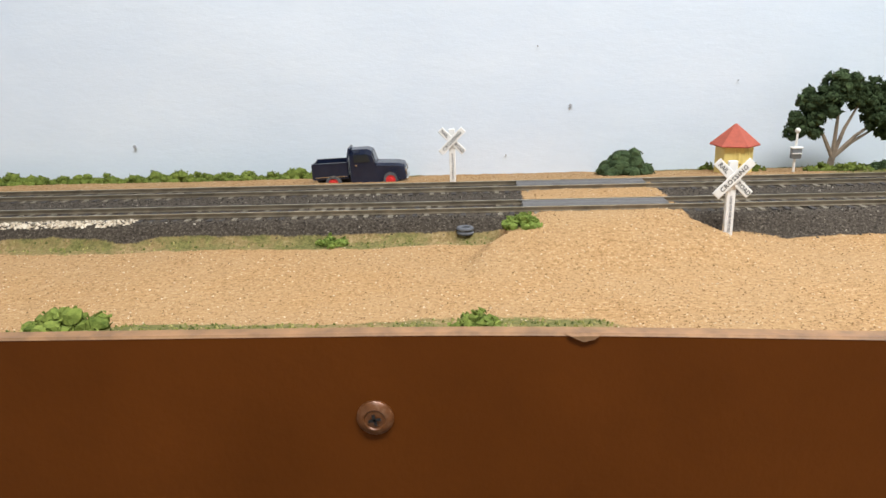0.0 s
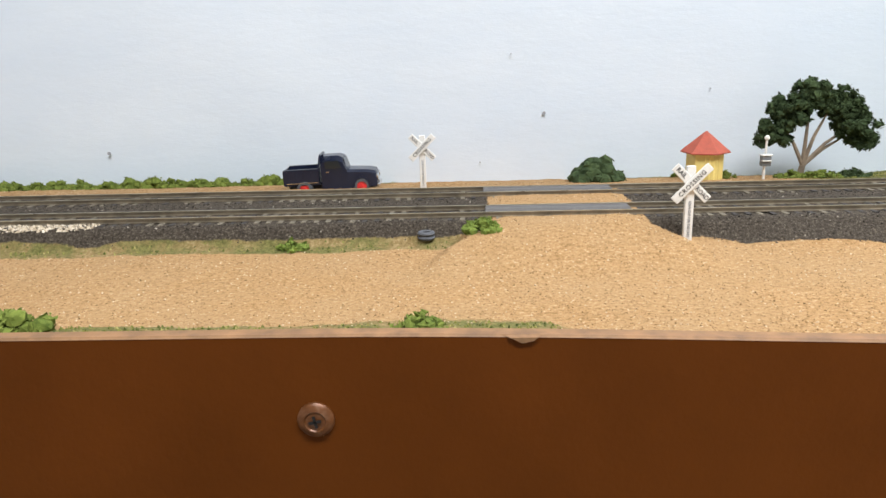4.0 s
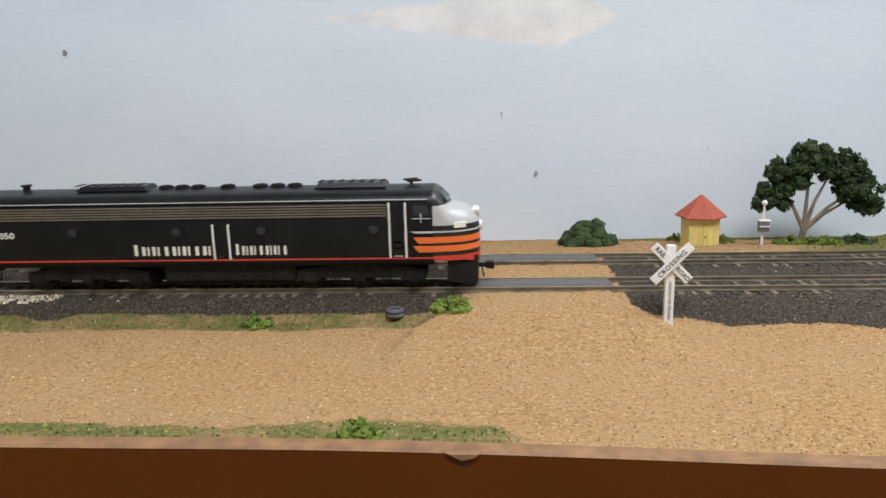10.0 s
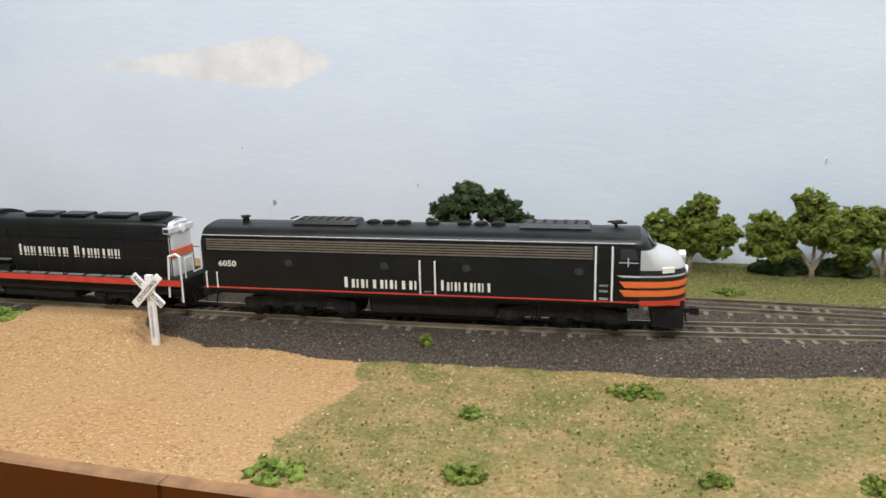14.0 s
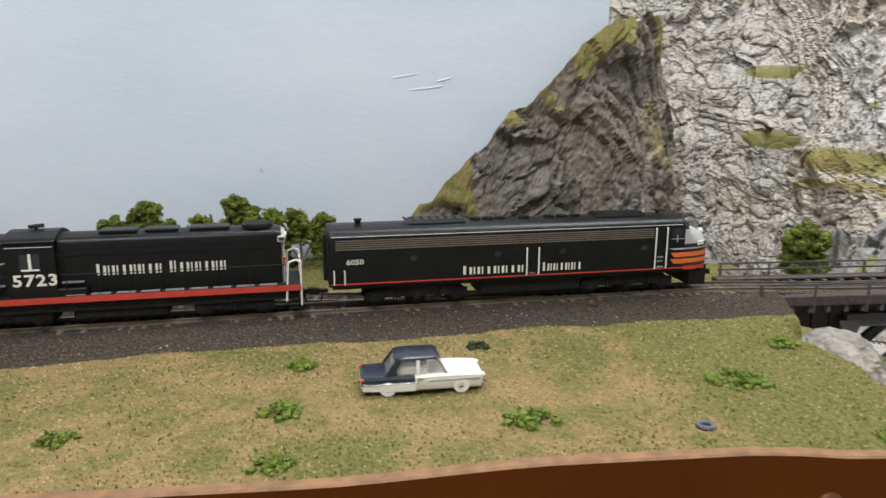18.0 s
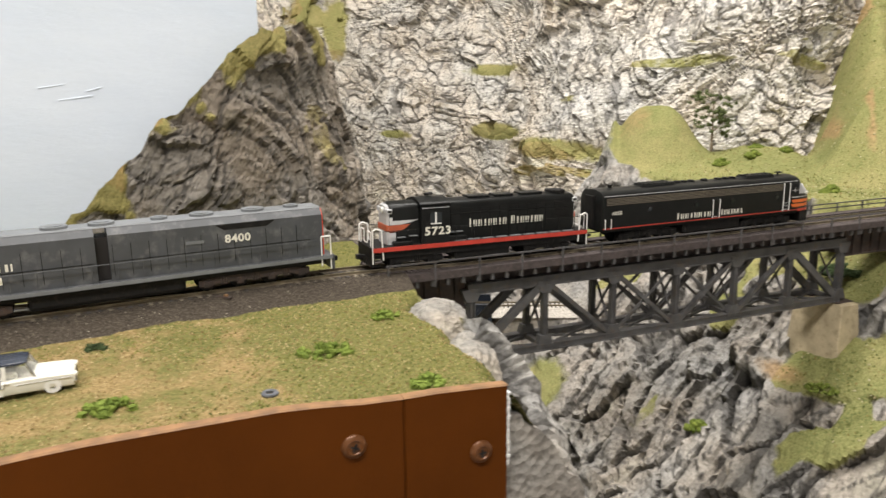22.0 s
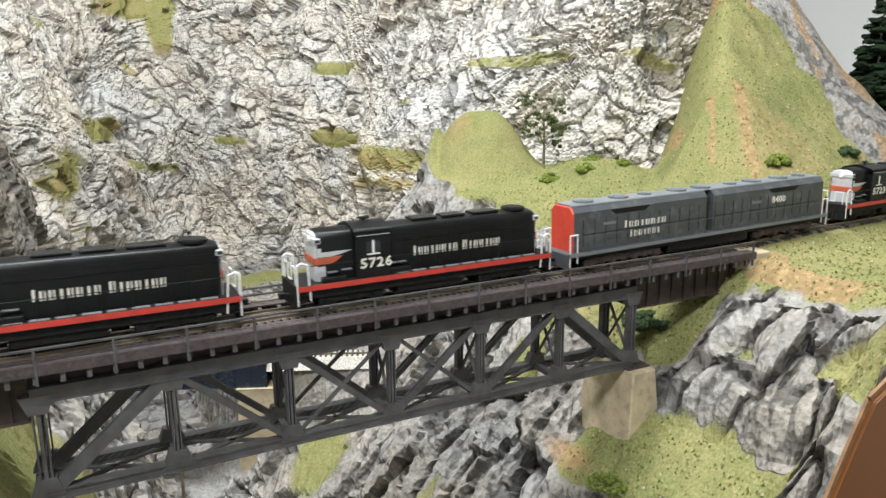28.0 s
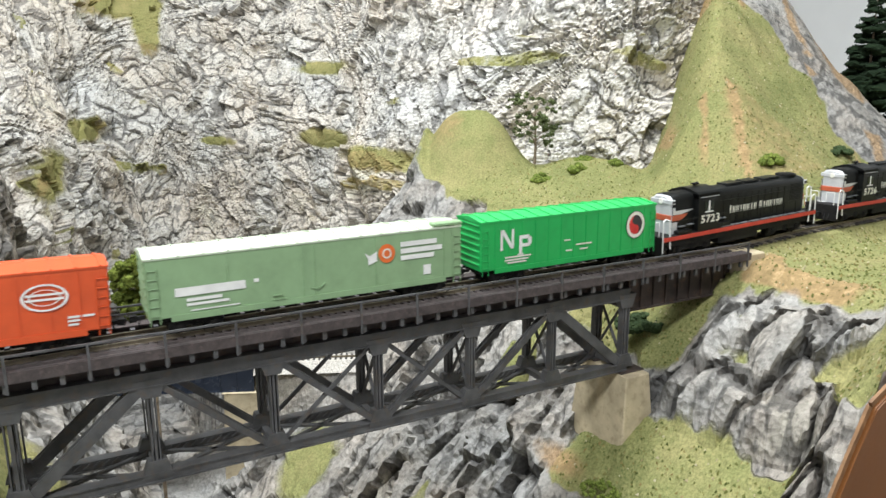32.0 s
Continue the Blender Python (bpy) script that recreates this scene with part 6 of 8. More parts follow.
def ring_plate(parent, name, x, z, r0, r1, y, t, mat, label="", n=28, squash=1.0):
    bm = bmesh.new()
    rings = []
    for r, yy in ((r1, y), (r1, y - t), (r0, y - t), (r0, y)):
        rings.append([(x + r * math.cos(a), yy, z + r * squash * math.sin(a)) for a in (2 * math.pi * i / n for i in range(n))])
    bm_loft(bm, rings + [rings[0]], False)
    return part(name, bm, M[mat], parent, label)


def green_car():
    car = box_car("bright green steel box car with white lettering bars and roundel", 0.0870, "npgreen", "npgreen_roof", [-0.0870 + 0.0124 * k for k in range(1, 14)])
    y = -0.0175
    for poly in ([(-0.0700, 0.0245), (-0.0700, 0.0385), (-0.0680, 0.0385), (-0.0680, 0.0245)], [(-0.0600, 0.0255), (-0.0600, 0.0385), (-0.0580, 0.0385), (-0.0580, 0.0255)], [(-0.0705, 0.0385), (-0.0670, 0.0385), (-0.0578, 0.0252), (-0.0605, 0.0252)],
                 [(-0.0530, 0.0200), (-0.0530, 0.0335), (-0.0505, 0.0335), (-0.0505, 0.0200)], [(-0.0545, 0.0200), (-0.0545, 0.0210), (-0.0490, 0.0210), (-0.0490, 0.0200)], [(-0.0505, 0.0310), (-0.0505, 0.0335), (-0.0440, 0.0335), (-0.0425, 0.0315), (-0.0450, 0.0310)], [(-0.0505, 0.0255), (-0.0505, 0.0278), (-0.0450, 0.0278), (-0.0425, 0.0268), (-0.0440, 0.0255)], [(-0.0450, 0.0262), (-0.0450, 0.0330), (-0.0418, 0.0318), (-0.0418, 0.0272)]):
        bm = bmesh.new()
        bm_slab(bm, poly, y - 0.0001, y + 0.0001)
        part("emblem_bar", bm, M["white"], car)
    for k, (x0, x1) in enumerate(((-0.066, -0.042), (-0.066, -0.044), (-0.064, -0.046), (-0.010, -0.004), (-0.008, -0.002), (0.002, 0.018), (0.006, 0.014))):
        z = (0.0188, 0.0168, 0.0150, 0.0255, 0.0180, 0.0215, 0.0180)[k]
        part("data_bar", box(x0, x1, y - 0.0001, y + 0.0001, z, z + 0.0010), M["ivory"], car)
    ring_plate(car, "roundel_rim", 0.0640, 0.0310, 0.0072, 0.0098, y, 0.0003, "ivory", "white roundel rim")
    ring_plate(car, "roundel_edge", 0.0640, 0.0310, 0.0098, 0.0102, y, 0.0004, "signblack")
    for sgn, mat in ((1, "truckred"), (-1, "signblack")):
        bm = bmesh.new()
        n = 20
        arc = [(0.0640 + 0.0072 * math.cos(math.pi / 2 + sgn * math.pi * i / n), 0.0310 + 0.0072 * math.sin(math.pi / 2 + sgn * math.pi * i / n)) for i in range(n + 1)]
        # inner edge: an S of two half circles
        low = [(0.0640 + 0.0036 * math.sin(math.pi * i / 10), 0.0310 - 0.0036 - 0.0036 * math.cos(math.pi * i / 10)) for i in range(1, 10)]
        upp = [(0.0640 - 0.0036 * math.sin(math.pi * i / 10), 0.0310 + 0.0036 - 0.0036 * math.cos(math.pi * i / 10)) for i in range(1, 10)]
        bm_slab(bm, arc + low + [(0.0640, 0.0310)] + upp, y - 0.0003, y)
        part("roundel_half", bm, M[mat], car)
    return car


def sage_car():
    car = box_car("long sage green box car with white lettering bars and orange disc", 0.1010, "sage", "sage_roof", [-0.0560, -0.0100, -0.0030, 0.0380, 0.0880, 0.0940])
    y = -0.0174
    bm = bmesh.new()
    for x0, x1, z0, z1 in ((-0.086, -0.046, 0.0228, 0.0275), (-0.080, -0.060, 0.0195, 0.0212), (-0.080, -0.056, 0.0170, 0.0184), (-0.078, -0.050, 0.0140, 0.0146), (-0.041, -0.038, 0.0255, 0.0275), (0.0555, 0.082, 0.0355, 0.0385), (0.0555, 0.086, 0.0312, 0.0342), (0.0555, 0.080, 0.0270, 0.0298), (0.072, 0.0775, 0.0160, 0.0222)):
        bm_box(bm, x0, x1, y - 0.0001, y + 0.0001, z0, z1)
    tagged(part("lettering_bar", bm, M["white"], car), kind="stuff")
    bm = bmesh.new()
    bm_disc(bm, 0.0455, y - 0.0002, 0.0325, 0.0058, 0.0003, 24)
    part("orange_disc", bm, M["orange"], car)
    ring_plate(car, "disc_ring", 0.0455, 0.0325, 0.0022, 0.0032, y - 0.0002, 0.0003, "ivory")
    bm = bmesh.new()
    bm_slab(bm, [(0.030, 0.0345), (0.0335, 0.0320), (0.0385, 0.0345), (0.0385, 0.0285), (0.0325, 0.0265), (0.0325, 0.0300)], y - 0.0002, y)
    part("bird_shape", bm, M["white"], car)
    bm = bmesh.new()
    for a, b in (((-0.006, 0.0175), (-0.001, 0.0165)), ((-0.001, 0.0165), (0.003, 0.0195)), ((-0.030, 0.016), (-0.024, 0.016)), ((-0.030, 0.0135), (-0.022, 0.0135))):
        bm_bar(bm, (a[0], y, a[1]), (b[0], y, b[1]), 0.0008, 0.0006)
    part("door_latch", bm, M["sage"], car)
    part("corner_cap", box(0.080, 0.102, -0.0174, -0.0100, 0.0455, 0.0478, 0.0006), M["sage"], car)
    return car


def red_car():
    car = box_car("vermilion box car with white oval emblem", 0.0870, "boxred", "boxred", [-0.0870 + 0.0145 * k for k in range(1, 12)])
    y = -0.0174
    ring_plate(car, "oval_emblem", 0.0560, 0.0315, 0.0098, 0.0112, y, 0.0003, "white", "white oval emblem", 28, 0.62)
    ring_plate(car, "oval_line", 0.0560, 0.0315, 0.0070, 0.0076, y, 0.0003, "white", "", 28, 0.55)
    bm = bmesh.new()
    for x0, x1, z in ((0.047, 0.065, 0.0325), (0.047, 0.065, 0.0300), (0.066, 0.072, 0.0195), (0.066, 0.072, 0.0175), (0.066, 0.071, 0.0155), (0.073, 0.079, 0.0195)):
        bm_box(bm, x0, x1, y - 0.0002, y + 0.0001, z, z + 0.0011)
    tagged(part("lettering_bar", bm, M["white"], car), kind="stuff")
    return car


e9 = streamliner()
rs_a = road_switcher("5723", "black high-hood road switcher with silver ends and red sill")
booster_unit = booster()
rs_b = road_switcher("5726", "black high-hood road switcher with silver ends, second in line")
rs_c = road_switcher("5723", "black high-hood road switcher with silver ends, ahead of the box cars")
car_green, car_sage, car_red = green_car(), sage_car(), red_car()

# the models stand a little taller than true scale
for unit in (e9, rs_a, booster_unit, rs_b, rs_c, car_green, car_sage, car_red):
    unit.scale = (1.0, 1.0, 1.06)

# the streamliner's body sits higher over its trucks and is a little lower itself
for ob in e9.children:
    kind_of = ob.name.split(".")[0]
    if kind_of in ("pilot", "fuel_tank"):
        ob.scale = (1, 1, 1.36)
    elif kind_of.startswith("bogie"):
        ob.scale = (1, 1, 1.25)
    elif kind_of not in ("wheel", "coupler"):
        if kind_of == "number":
            ob.location.z += 0.0028
        else:
            ob.location.z, ob.scale = 0.0050, (1, 1, 0.926)

# distance of each car's middle behind the nose tip
e9.scale, rs_a.scale, car_green.scale = (1.05, 1.0, 1.0), (1.02, 1.0, 1.06), (0.93, 1.0, 1.06)
TRAIN = [(e9, 0.1295), (rs_a, 0.3710), (booster_unit, 0.6550), (rs_b, 0.9220), (rs_c, 1.1520), (car_green, 1.3395), (car_sage, 1.5375), (car_red, 1.7460)]

# ---- foam foliage ----
def ico_mesh(sub):
    bm = bmesh.new()
    bmesh.ops.create_icosphere(bm, subdivisions=sub, radius=1.0)
    vs = np.array([v.co[:] for v in bm.verts])
    fs = np.array([[v.index for v in f.verts] for f in bm.faces])
    bm.free()
    return vs, fs


ICO1, ICO2 = ico_mesh(1), ico_mesh(2)


def clump_mesh(name, blobs, material, crumbs=0, crumb=0.0006, seed=1, rough=0.35):
    """Foam made of uneven lumps (x, y, z, r, squash), with loose crumbs on their surface."""
    rng = np.random.default_rng(seed)
    vs, fs, base = [], [], 0
    for x, y, z, r, q in blobs:
        v0, f0 = ICO2 if r > 0.0035 else ICO1
        d = 1 + rough * (rng.random(len(v0)) - 0.5) * 1.3
        v = v0 * d[:, None] * np.array([r, r, r * q]) + np.array([x, y, z])
        vs.append(v)
        fs.append(f0 + base)
        base += len(v0)
    if crumbs:
        w = np.array([b[3] ** 2 for b in blobs])
        pick = rng.choice(len(blobs), crumbs, p=w / w.sum())
        B = np.array(blobs)[pick]
        n = rng.normal(size=(crumbs, 3))
        n /= np.linalg.norm(n, axis=1)[:, None]
        c = B[:, :3] + n * (B[:, 3:4] * np.stack([np.ones(crumbs), np.ones(crumbs), B[:, 4]], 1)) * rng.uniform(0.9, 1.12, (crumbs, 1))
        tri = rng.normal(size=(crumbs, 4, 3)) * crumb
        v = (c[:, None, :] + tri).reshape(-1, 3)
        f = np.array([[0, 1, 2], [0, 2, 3], [0, 3, 1], [1, 3, 2]])
        f = (f[None] + 4 * np.arange(crumbs)[:, None, None]).reshape(-1, 3) + base
        vs.append(v)
        fs.append(f)
    me = bpy.data.meshes.new(name)
    me.from_pydata(np.concatenate(vs).tolist(), [], np.concatenate(fs).tolist())
    me.materials.append(material)
    return me


def foliage(name, blobs, material, parent=None, crumbs=0, crumb=0.0006, seed=1):
    ob = new(name, clump_mesh(name, blobs, material, crumbs, crumb, seed))
    ob.parent = parent
    return ob


def bush(x, y, w, h, mat, label, seed, depth=None, z=None):
    rng = random.Random(seed)
    zg = shelf_z(x, y) if z is None else z
    th = empty("bush", pose(x, y, zg), label, "bush", "foam bushes")
    n = max(10, int(9 + w * 1100))
    d = depth or w * 0.75
    blobs = []
    for i in range(n):
        a, r = rng.uniform(0, 6.28), rng.random() ** 0.6
        px, py = 0.5 * w * r * math.cos(a), 0.5 * d * r * math.sin(a)
        hh = h * max(0.15, (1 - r * r)) * rng.uniform(0.45, 1.0)
        s = rng.uniform(0.10, 0.2) * min(w, 2.2 * h)
        blobs.append((px, py, max(s * 0.4, hh - s * 0.6), s, rng.uniform(0.75, 1.0)))
    foliage("foam", blobs, M[mat], th, int(120 + 9000 * w), 0.0007, seed)
    return th


def limb(bm, pts, radii, n=8):
    for (p, q), (r1, r2) in zip(zip(pts, pts[1:]), zip(radii, radii[1:])):
        bm_tube(bm, p, q, r1, n, r2)


def tree(x, y, z, lobes, limbs, mat, label, seed, trunk_r=0.0022):
    """lobes: (x, z, r) masses of the crown; limbs: tips of the limbs."""
    rng = random.Random(seed)
    th = empty("tree", pose(x, y, z), label, "tree", "model trees")
    bm = bmesh.new()
    fork = limbs[0]
    limb(bm, [(0, 0, -0.002), (0, 0, 0.002), (fork[0], fork[1], fork[2])], [trunk_r * 1.7, trunk_r * 1.15, trunk_r])
    for tx, ty, tz in limbs[1:]:
        mx, my, mz = fork[0] + (tx - fork[0]) * 0.45 + rng.uniform(-0.001, 0.001), fork[1] + (ty - fork[1]) * 0.5, fork[2] + (tz - fork[2]) * 0.55
        limb(bm, [fork, (mx, my, mz), (tx, ty, tz)], [trunk_r * 0.75, trunk_r * 0.55, trunk_r * 0.28], 7)
    part("trunk", bm, M["trunk"], th, "bare tan-grey trunk and limbs", True)
    blobs = []
    for lx, lz, lr in lobes:
        n = int(16 + lr * 2600)
        for i in range(n):
            v = Vector((rng.gauss(0, 1), rng.gauss(0, 1), rng.gauss(0, 1))).normalized() * (rng.random() ** 0.45)
            s = rng.uniform(0.16, 0.30) * lr
            blobs.append((lx + v.x * lr, v.y * lr * 0.8, lz + v.z * lr * 0.85, s, rng.uniform(0.75, 1.0)))
    foliage("crown", blobs, M[mat], th, int(len(blobs) * 34), 0.0009, seed)
    return th


# ---- road things ----
def crossbuck(x, y, z, h, arm, yaw, label):
    th = empty("crossing_sign", pose(x, y, z, 0, 0, yaw), label, "railroad crossing sign", "crossing signs")
    part("post", box(-0.0021, 0.0021, -0.0012, 0.0012, -0.004, h, 0.0002), M["white"], th)
    zc = h * 0.80
    for ang, yy, words in ((45, -0.0030, ("CROSSING",)), (-45, -0.0020, ("RAIL", "ROAD"))):
        bm = box(-arm, arm, -0.0004, 0.0004, -0.0022, 0.0022, 0.0002)
        bl = part("blade", bm, M["white"], th)
        bl.matrix_basis = pose(0, yy, zc, 0, -ang, 0)
        if len(words) == 1:
            letters("wording", words[0], 0.0023, 0, 0, -0.0005, M["signblack"], bl, "black painted wording", -1, 0, 0.0001, 1.0, 1.14)
        else:
            for wd, sx in zip(words, (-1, 1)):
                letters("wording", wd, 0.0023, sx * arm * 0.62, 0, -0.0005, M["signblack"], bl, "black painted wording", -1, 0, 0.0001, 0.92, 1.02)
    letters("warning", "LOOK OUT FOR THE CARS", 0.0013, 0, h * 0.36, -0.0014, M["markgrey"], th, "grey painted warning down the post", -1, -90, 0.0001, 0.82, 1.0)
    return th


crossbuck(0.118, 0.334, -0.001, 0.0405, 0.0118, 2, "white crossbuck sign on a post by the road crossing")
crossbuck(-0.0205, 0.480, 0.000, 0.0395, 0.0112, 2, "white crossbuck sign on a post behind the rear track")


def planks(y_mid, z, label, name):
    th = empty("crossing_planking", pose(0, 0, 0), label, "level crossing", "crossing planking")
    for k in range(4):
        y = y_mid - 0.0066 + 0.0034 * k
        part("plank", box(0.0195 + 0.0004 * (k % 2), 0.0965, y - 0.0001, y + 0.0032, z - 0.0028, z - 0.0003 + 0.0001 * (k % 2), 0.0002), M["asphalt"], th)


planks(0.367, 0.0135, "dark grey plank infill between the front rails", "front")
planks(siding_y(0.06), 0.0135, "dark grey plank infill between the rear rails", "rear")


def old_tyre(x, y, stack, label):
    th = empty("old_tyre", pose(x, y, shelf_z(x, y), 0, 0, 20), label, "tyre", "discarded tyres")
    for k in range(stack):
        bm = bmesh.new()
        rings = []
        for i in range(20):
            a = 2 * math.pi * i / 20
            ring = []
            for r, dz in ((0.0021, 0.0005), (0.0030, 0.0), (0.0041, 0.0003), (0.0045, 0.0011), (0.0041, 0.0019), (0.0030, 0.0022), (0.0021, 0.0017)):
                ring.append((r * math.cos(a), r * math.sin(a), dz + k * 0.0021))
            rings.append(ring)
        bm_loft(bm, rings + [rings[0]], False)
        part("tyre_ring", bm, M["tyre"], th, smooth=True)


old_tyre(-0.011, 0.343, 2, "two stacked grey toy tyres in the grass strip")
old_tyre(0.734, 0.239, 1, "grey toy tyre lying on the grass")


def shed():
    th = empty("watchman_shed", pose(0.181, 0.513, -0.001, 0, 0, 12), "small yellow octagonal shed with a red pyramid roof", "shed")
    n = 6
    def ring(r, z, sx=1.0):
        return [(r * math.cos(math.pi / 6 + 2 * math.pi * i / n), r * math.sin(math.pi / 6 + 2 * math.pi * i / n), z) for i in range(n)]
    bm = bmesh.new()
    bm_loft(bm, [ring(0.0128, -0.003), ring(0.0128, 0.0215)])
    part("wall", bm, M["yellow"], th)
    bm = bmesh.new()
    bm_loft(bm, [ring(0.0170, 0.0198), ring(0.0172, 0.0206), ring(0.0006, 0.0350)])
    part("roof", bm, M["roofred"], th)
    bm = bmesh.new()
    for k in range(5):
        bm_box(bm, -0.0060 + k * 0.0026, -0.0058 + k * 0.0026, -0.01135, -0.0110, 0.0, 0.0195)
    part("board_seam", bm, M["yellow"], th)
    d = part("door", box(-0.0035, 0.0038, -0.0118, -0.0110, -0.001, 0.0165, 0.0003), M["yellow"], th)
    part("knob", box(-0.0026, -0.0016, -0.0124, -0.0117, 0.0070, 0.0082, 0.0002), M["screw"], d)


shed()


def line_phone():
    th = empty("trackside_phone", pose(0.2185, 0.500, 0.0), "weathered grey trackside telephone box on a pole", "telephone box")
    bm = bmesh.new()
    bm_tube(bm, (0, 0, -0.003), (0.0004, 0, 0.0290), 0.0010, 8, 0.0008)
    part("pole", bm, M["white"], th)
    part("cabinet", box(-0.0032, 0.0036, -0.0030, 0.0010, 0.0105, 0.0180, 0.0004), M["greyroof"], th)
    part("hood", box(-0.0036, 0.0042, -0.0038, 0.0012, 0.0176, 0.0186, 0.0003), M["white"], th)
    part("shelf", box(-0.0030, 0.0034, -0.0044, -0.0028, 0.0140, 0.0146), M["white"], th)
    bm = bmesh.new()
    bmesh.ops.create_icosphere(bm, subdivisions=2, radius=0.0019, matrix=Matrix.Translation((0.0004, 0, 0.0298)))
    part("finial", bm, M["white"], th, smooth=True)


line_phone()


def wheel_part(th, x, y, z, r, w, tyre, hub, label=""):
    bm = bmesh.new()
    prof = ((r * 0.62, -w / 2), (r * 0.92, -w / 2), (r, -w * 0.3), (r, w * 0.3), (r * 0.92, w / 2), (r * 0.62, w / 2))
    rings = [[(x + rr * math.cos(a), y + dy, z + rr * math.sin(a)) for rr, dy in prof] for a in (2 * math.pi * i / 22 for i in range(22))]
    bm_loft(bm, rings + [rings[0]], False)
    t = part("wheel", bm, M[tyre], th, label, True)
    s = -1 if y < 0 else 1
    bm = bmesh.new()
    bm_tube(bm, (x, y - w * 0.35, z), (x, y + w * 0.35, z), r * 0.64, 18)
    bm_tube(bm, (x, y + s * w * 0.3, z), (x, y + s * w * 0.55, z), r * 0.34, 14, r * 0.22)
    part("hub", bm, M[hub], t)
    return t


def dump_truck():
    th = empty("dump_truck", pose(-0.0865, 0.503, -0.0036, 0, -2.0, 1.5), "dark navy toy dump truck with red wheel hubs", "truck")
    th.scale = (0.95, 1.0, 1.14)
    W = 0.0110
    # bonnet and cab in lofted sections, x forward
    def rsec(w, z0, z1, r=0.0016):
        return [(-w, z0), (-w, z1 - r), (-w + r, z1), (w - r, z1), (w, z1 - r), (w, z0)]
    bm = bmesh.new()
    skin(bm, [(0.0340, rsec(0.0080, 0.0050, 0.0125)), (0.0330, rsec(0.0088, 0.0045, 0.0142)), (0.0280, rsec(0.0092, 0.0045, 0.0152)), (0.0120, rsec(0.0098, 0.0045, 0.0160))])
    part("bonnet", bm, M["navy"], th, smooth=True)
    bm = bmesh.new()
    skin(bm, [(0.0125, rsec(0.0102, 0.0040, 0.0160)), (0.0095, rsec(0.0100, 0.0040, 0.0235, 0.003)), (0.0060, rsec(0.0096, 0.0040, 0.0248, 0.003)), (-0.0060, rsec(0.0096, 0.0040, 0.0248, 0.003)), (-0.0072, rsec(0.0098, 0.0040, 0.0235, 0.003))])
    part("cab", bm, M["navy"], th, smooth=True)
    for s in (-1, 1):
        y = s * 0.0101
        a, b = (y - 0.0003, y) if s < 0 else (y, y + 0.0003)
        bm = bmesh.new()
        bm_slab(bm, [(-0.0040, 0.0172), (-0.0040, 0.0220), (0.0060, 0.0220), (0.0085, 0.0172)], a, b)
        part("side_window", bm, M["glass"], th)
        part("door_handle", box(-0.0035, -0.0015, a - 0.0004, b + 0.0004, 0.0150, 0.0155), M["chrome"], th)
        bm = bmesh.new()
        arc = [(0.0225 + 0.0068 * math.cos(math.pi * i / 12), 0.0052 + 0.0068 * math.sin(math.pi * i / 12)) for i in range(13)]
        inner = [(0.0225 + 0.0052 * math.cos(math.pi * i / 12), 0.0052 + 0.0052 * math.sin(math.pi * i / 12)) for i in range(12, -1, -1)]
        y0, y1 = (s * 0.0085, s * 0.0118) if s > 0 else (s * 0.0118, s * 0.0085)
        bm_slab(bm, arc + inner, y0, y1)
        part("front_fender", bm, M["navy"], th, smooth=True)
        part("running_board", box(-0.006, 0.0155, min(s * 0.009, s * 0.0118), max(s * 0.009, s * 0.0118), 0.0036, 0.0046, 0.0003), M["navy"], th)
        bm = bmesh.new()
        bm_tube(bm, (0.0330, s * 0.0066, 0.0105), (0.0350, s * 0.0066, 0.0105), 0.0017, 14)
        part("headlight", bm, M["chrome"], th)
        wheel_part(th, 0.0225, s * 0.0098, 0.0052, 0.0050, 0.0036, "tyre", "truckred", "black tyre with red hub").matrix_basis = pose(0.0225, 0, 0) @ Matrix.Diagonal((1.20, 1, 1, 1)) @ pose(-0.0225, 0, 0)
        wheel_part(th, -0.0205, s * 0.0092, 0.0052, 0.0050, 0.0050, "tyre", "truckred", "black tyre with red hub").matrix_basis = pose(-0.0205, 0, 0) @ Matrix.Diagonal((1.20, 1, 1, 1)) @ pose(0.0205, 0, 0)
    bm = bmesh.new()
    bm_loft(bm, [[(0.0108, -0.0078, 0.0172), (0.0108, 0.0078, 0.0172), (0.0090, 0.0072, 0.0226), (0.0090, -0.0072, 0.0226)], [(0.0120, -0.0078, 0.0174), (0.0120, 0.0078, 0.0174), (0.0102, 0.0072, 0.0228), (0.0102, -0.0072, 0.0228)]])
    part("windshield", bm, M["glass"], th)
    part("bumper", box(0.0338, 0.0356, -0.0105, 0.0105, 0.0040, 0.0062, 0.0005), M["chrome"], th)
    part("grille", box(0.0336, 0.0346, -0.0052, 0.0052, 0.0072, 0.0118, 0.0003), M["chrome"], th)
    part("frame", box(-0.0330, 0.0300, -0.0060, 0.0060, 0.0035, 0.0070), M["dark"], th)
    # dump body: floor, sides, ends, ribs, cab shield
    for s in (-1, 1):
        y = s * W
        bm = bmesh.new()
        bm_box(bm, -0.0350, -0.0085, min(y, y - s * 0.0012), max(y, y - s * 0.0012), 0.0085, 0.0172)
        bm_box(bm, -0.0354, -0.0080, min(y + s * 0.0004, y - s * 0.0014), max(y + s * 0.0004, y - s * 0.0014), 0.0168, 0.0178)
        bd = part("dump_side", bm, M["navy"], th)
        for k in range(5):
            part("side_rib", box(-0.0335 + 0.0058 * k, -0.0325 + 0.0058 * k, min(y, y + s * 0.0006), max(y, y + s * 0.0006), 0.0082, 0.0168), M["navy"], bd)
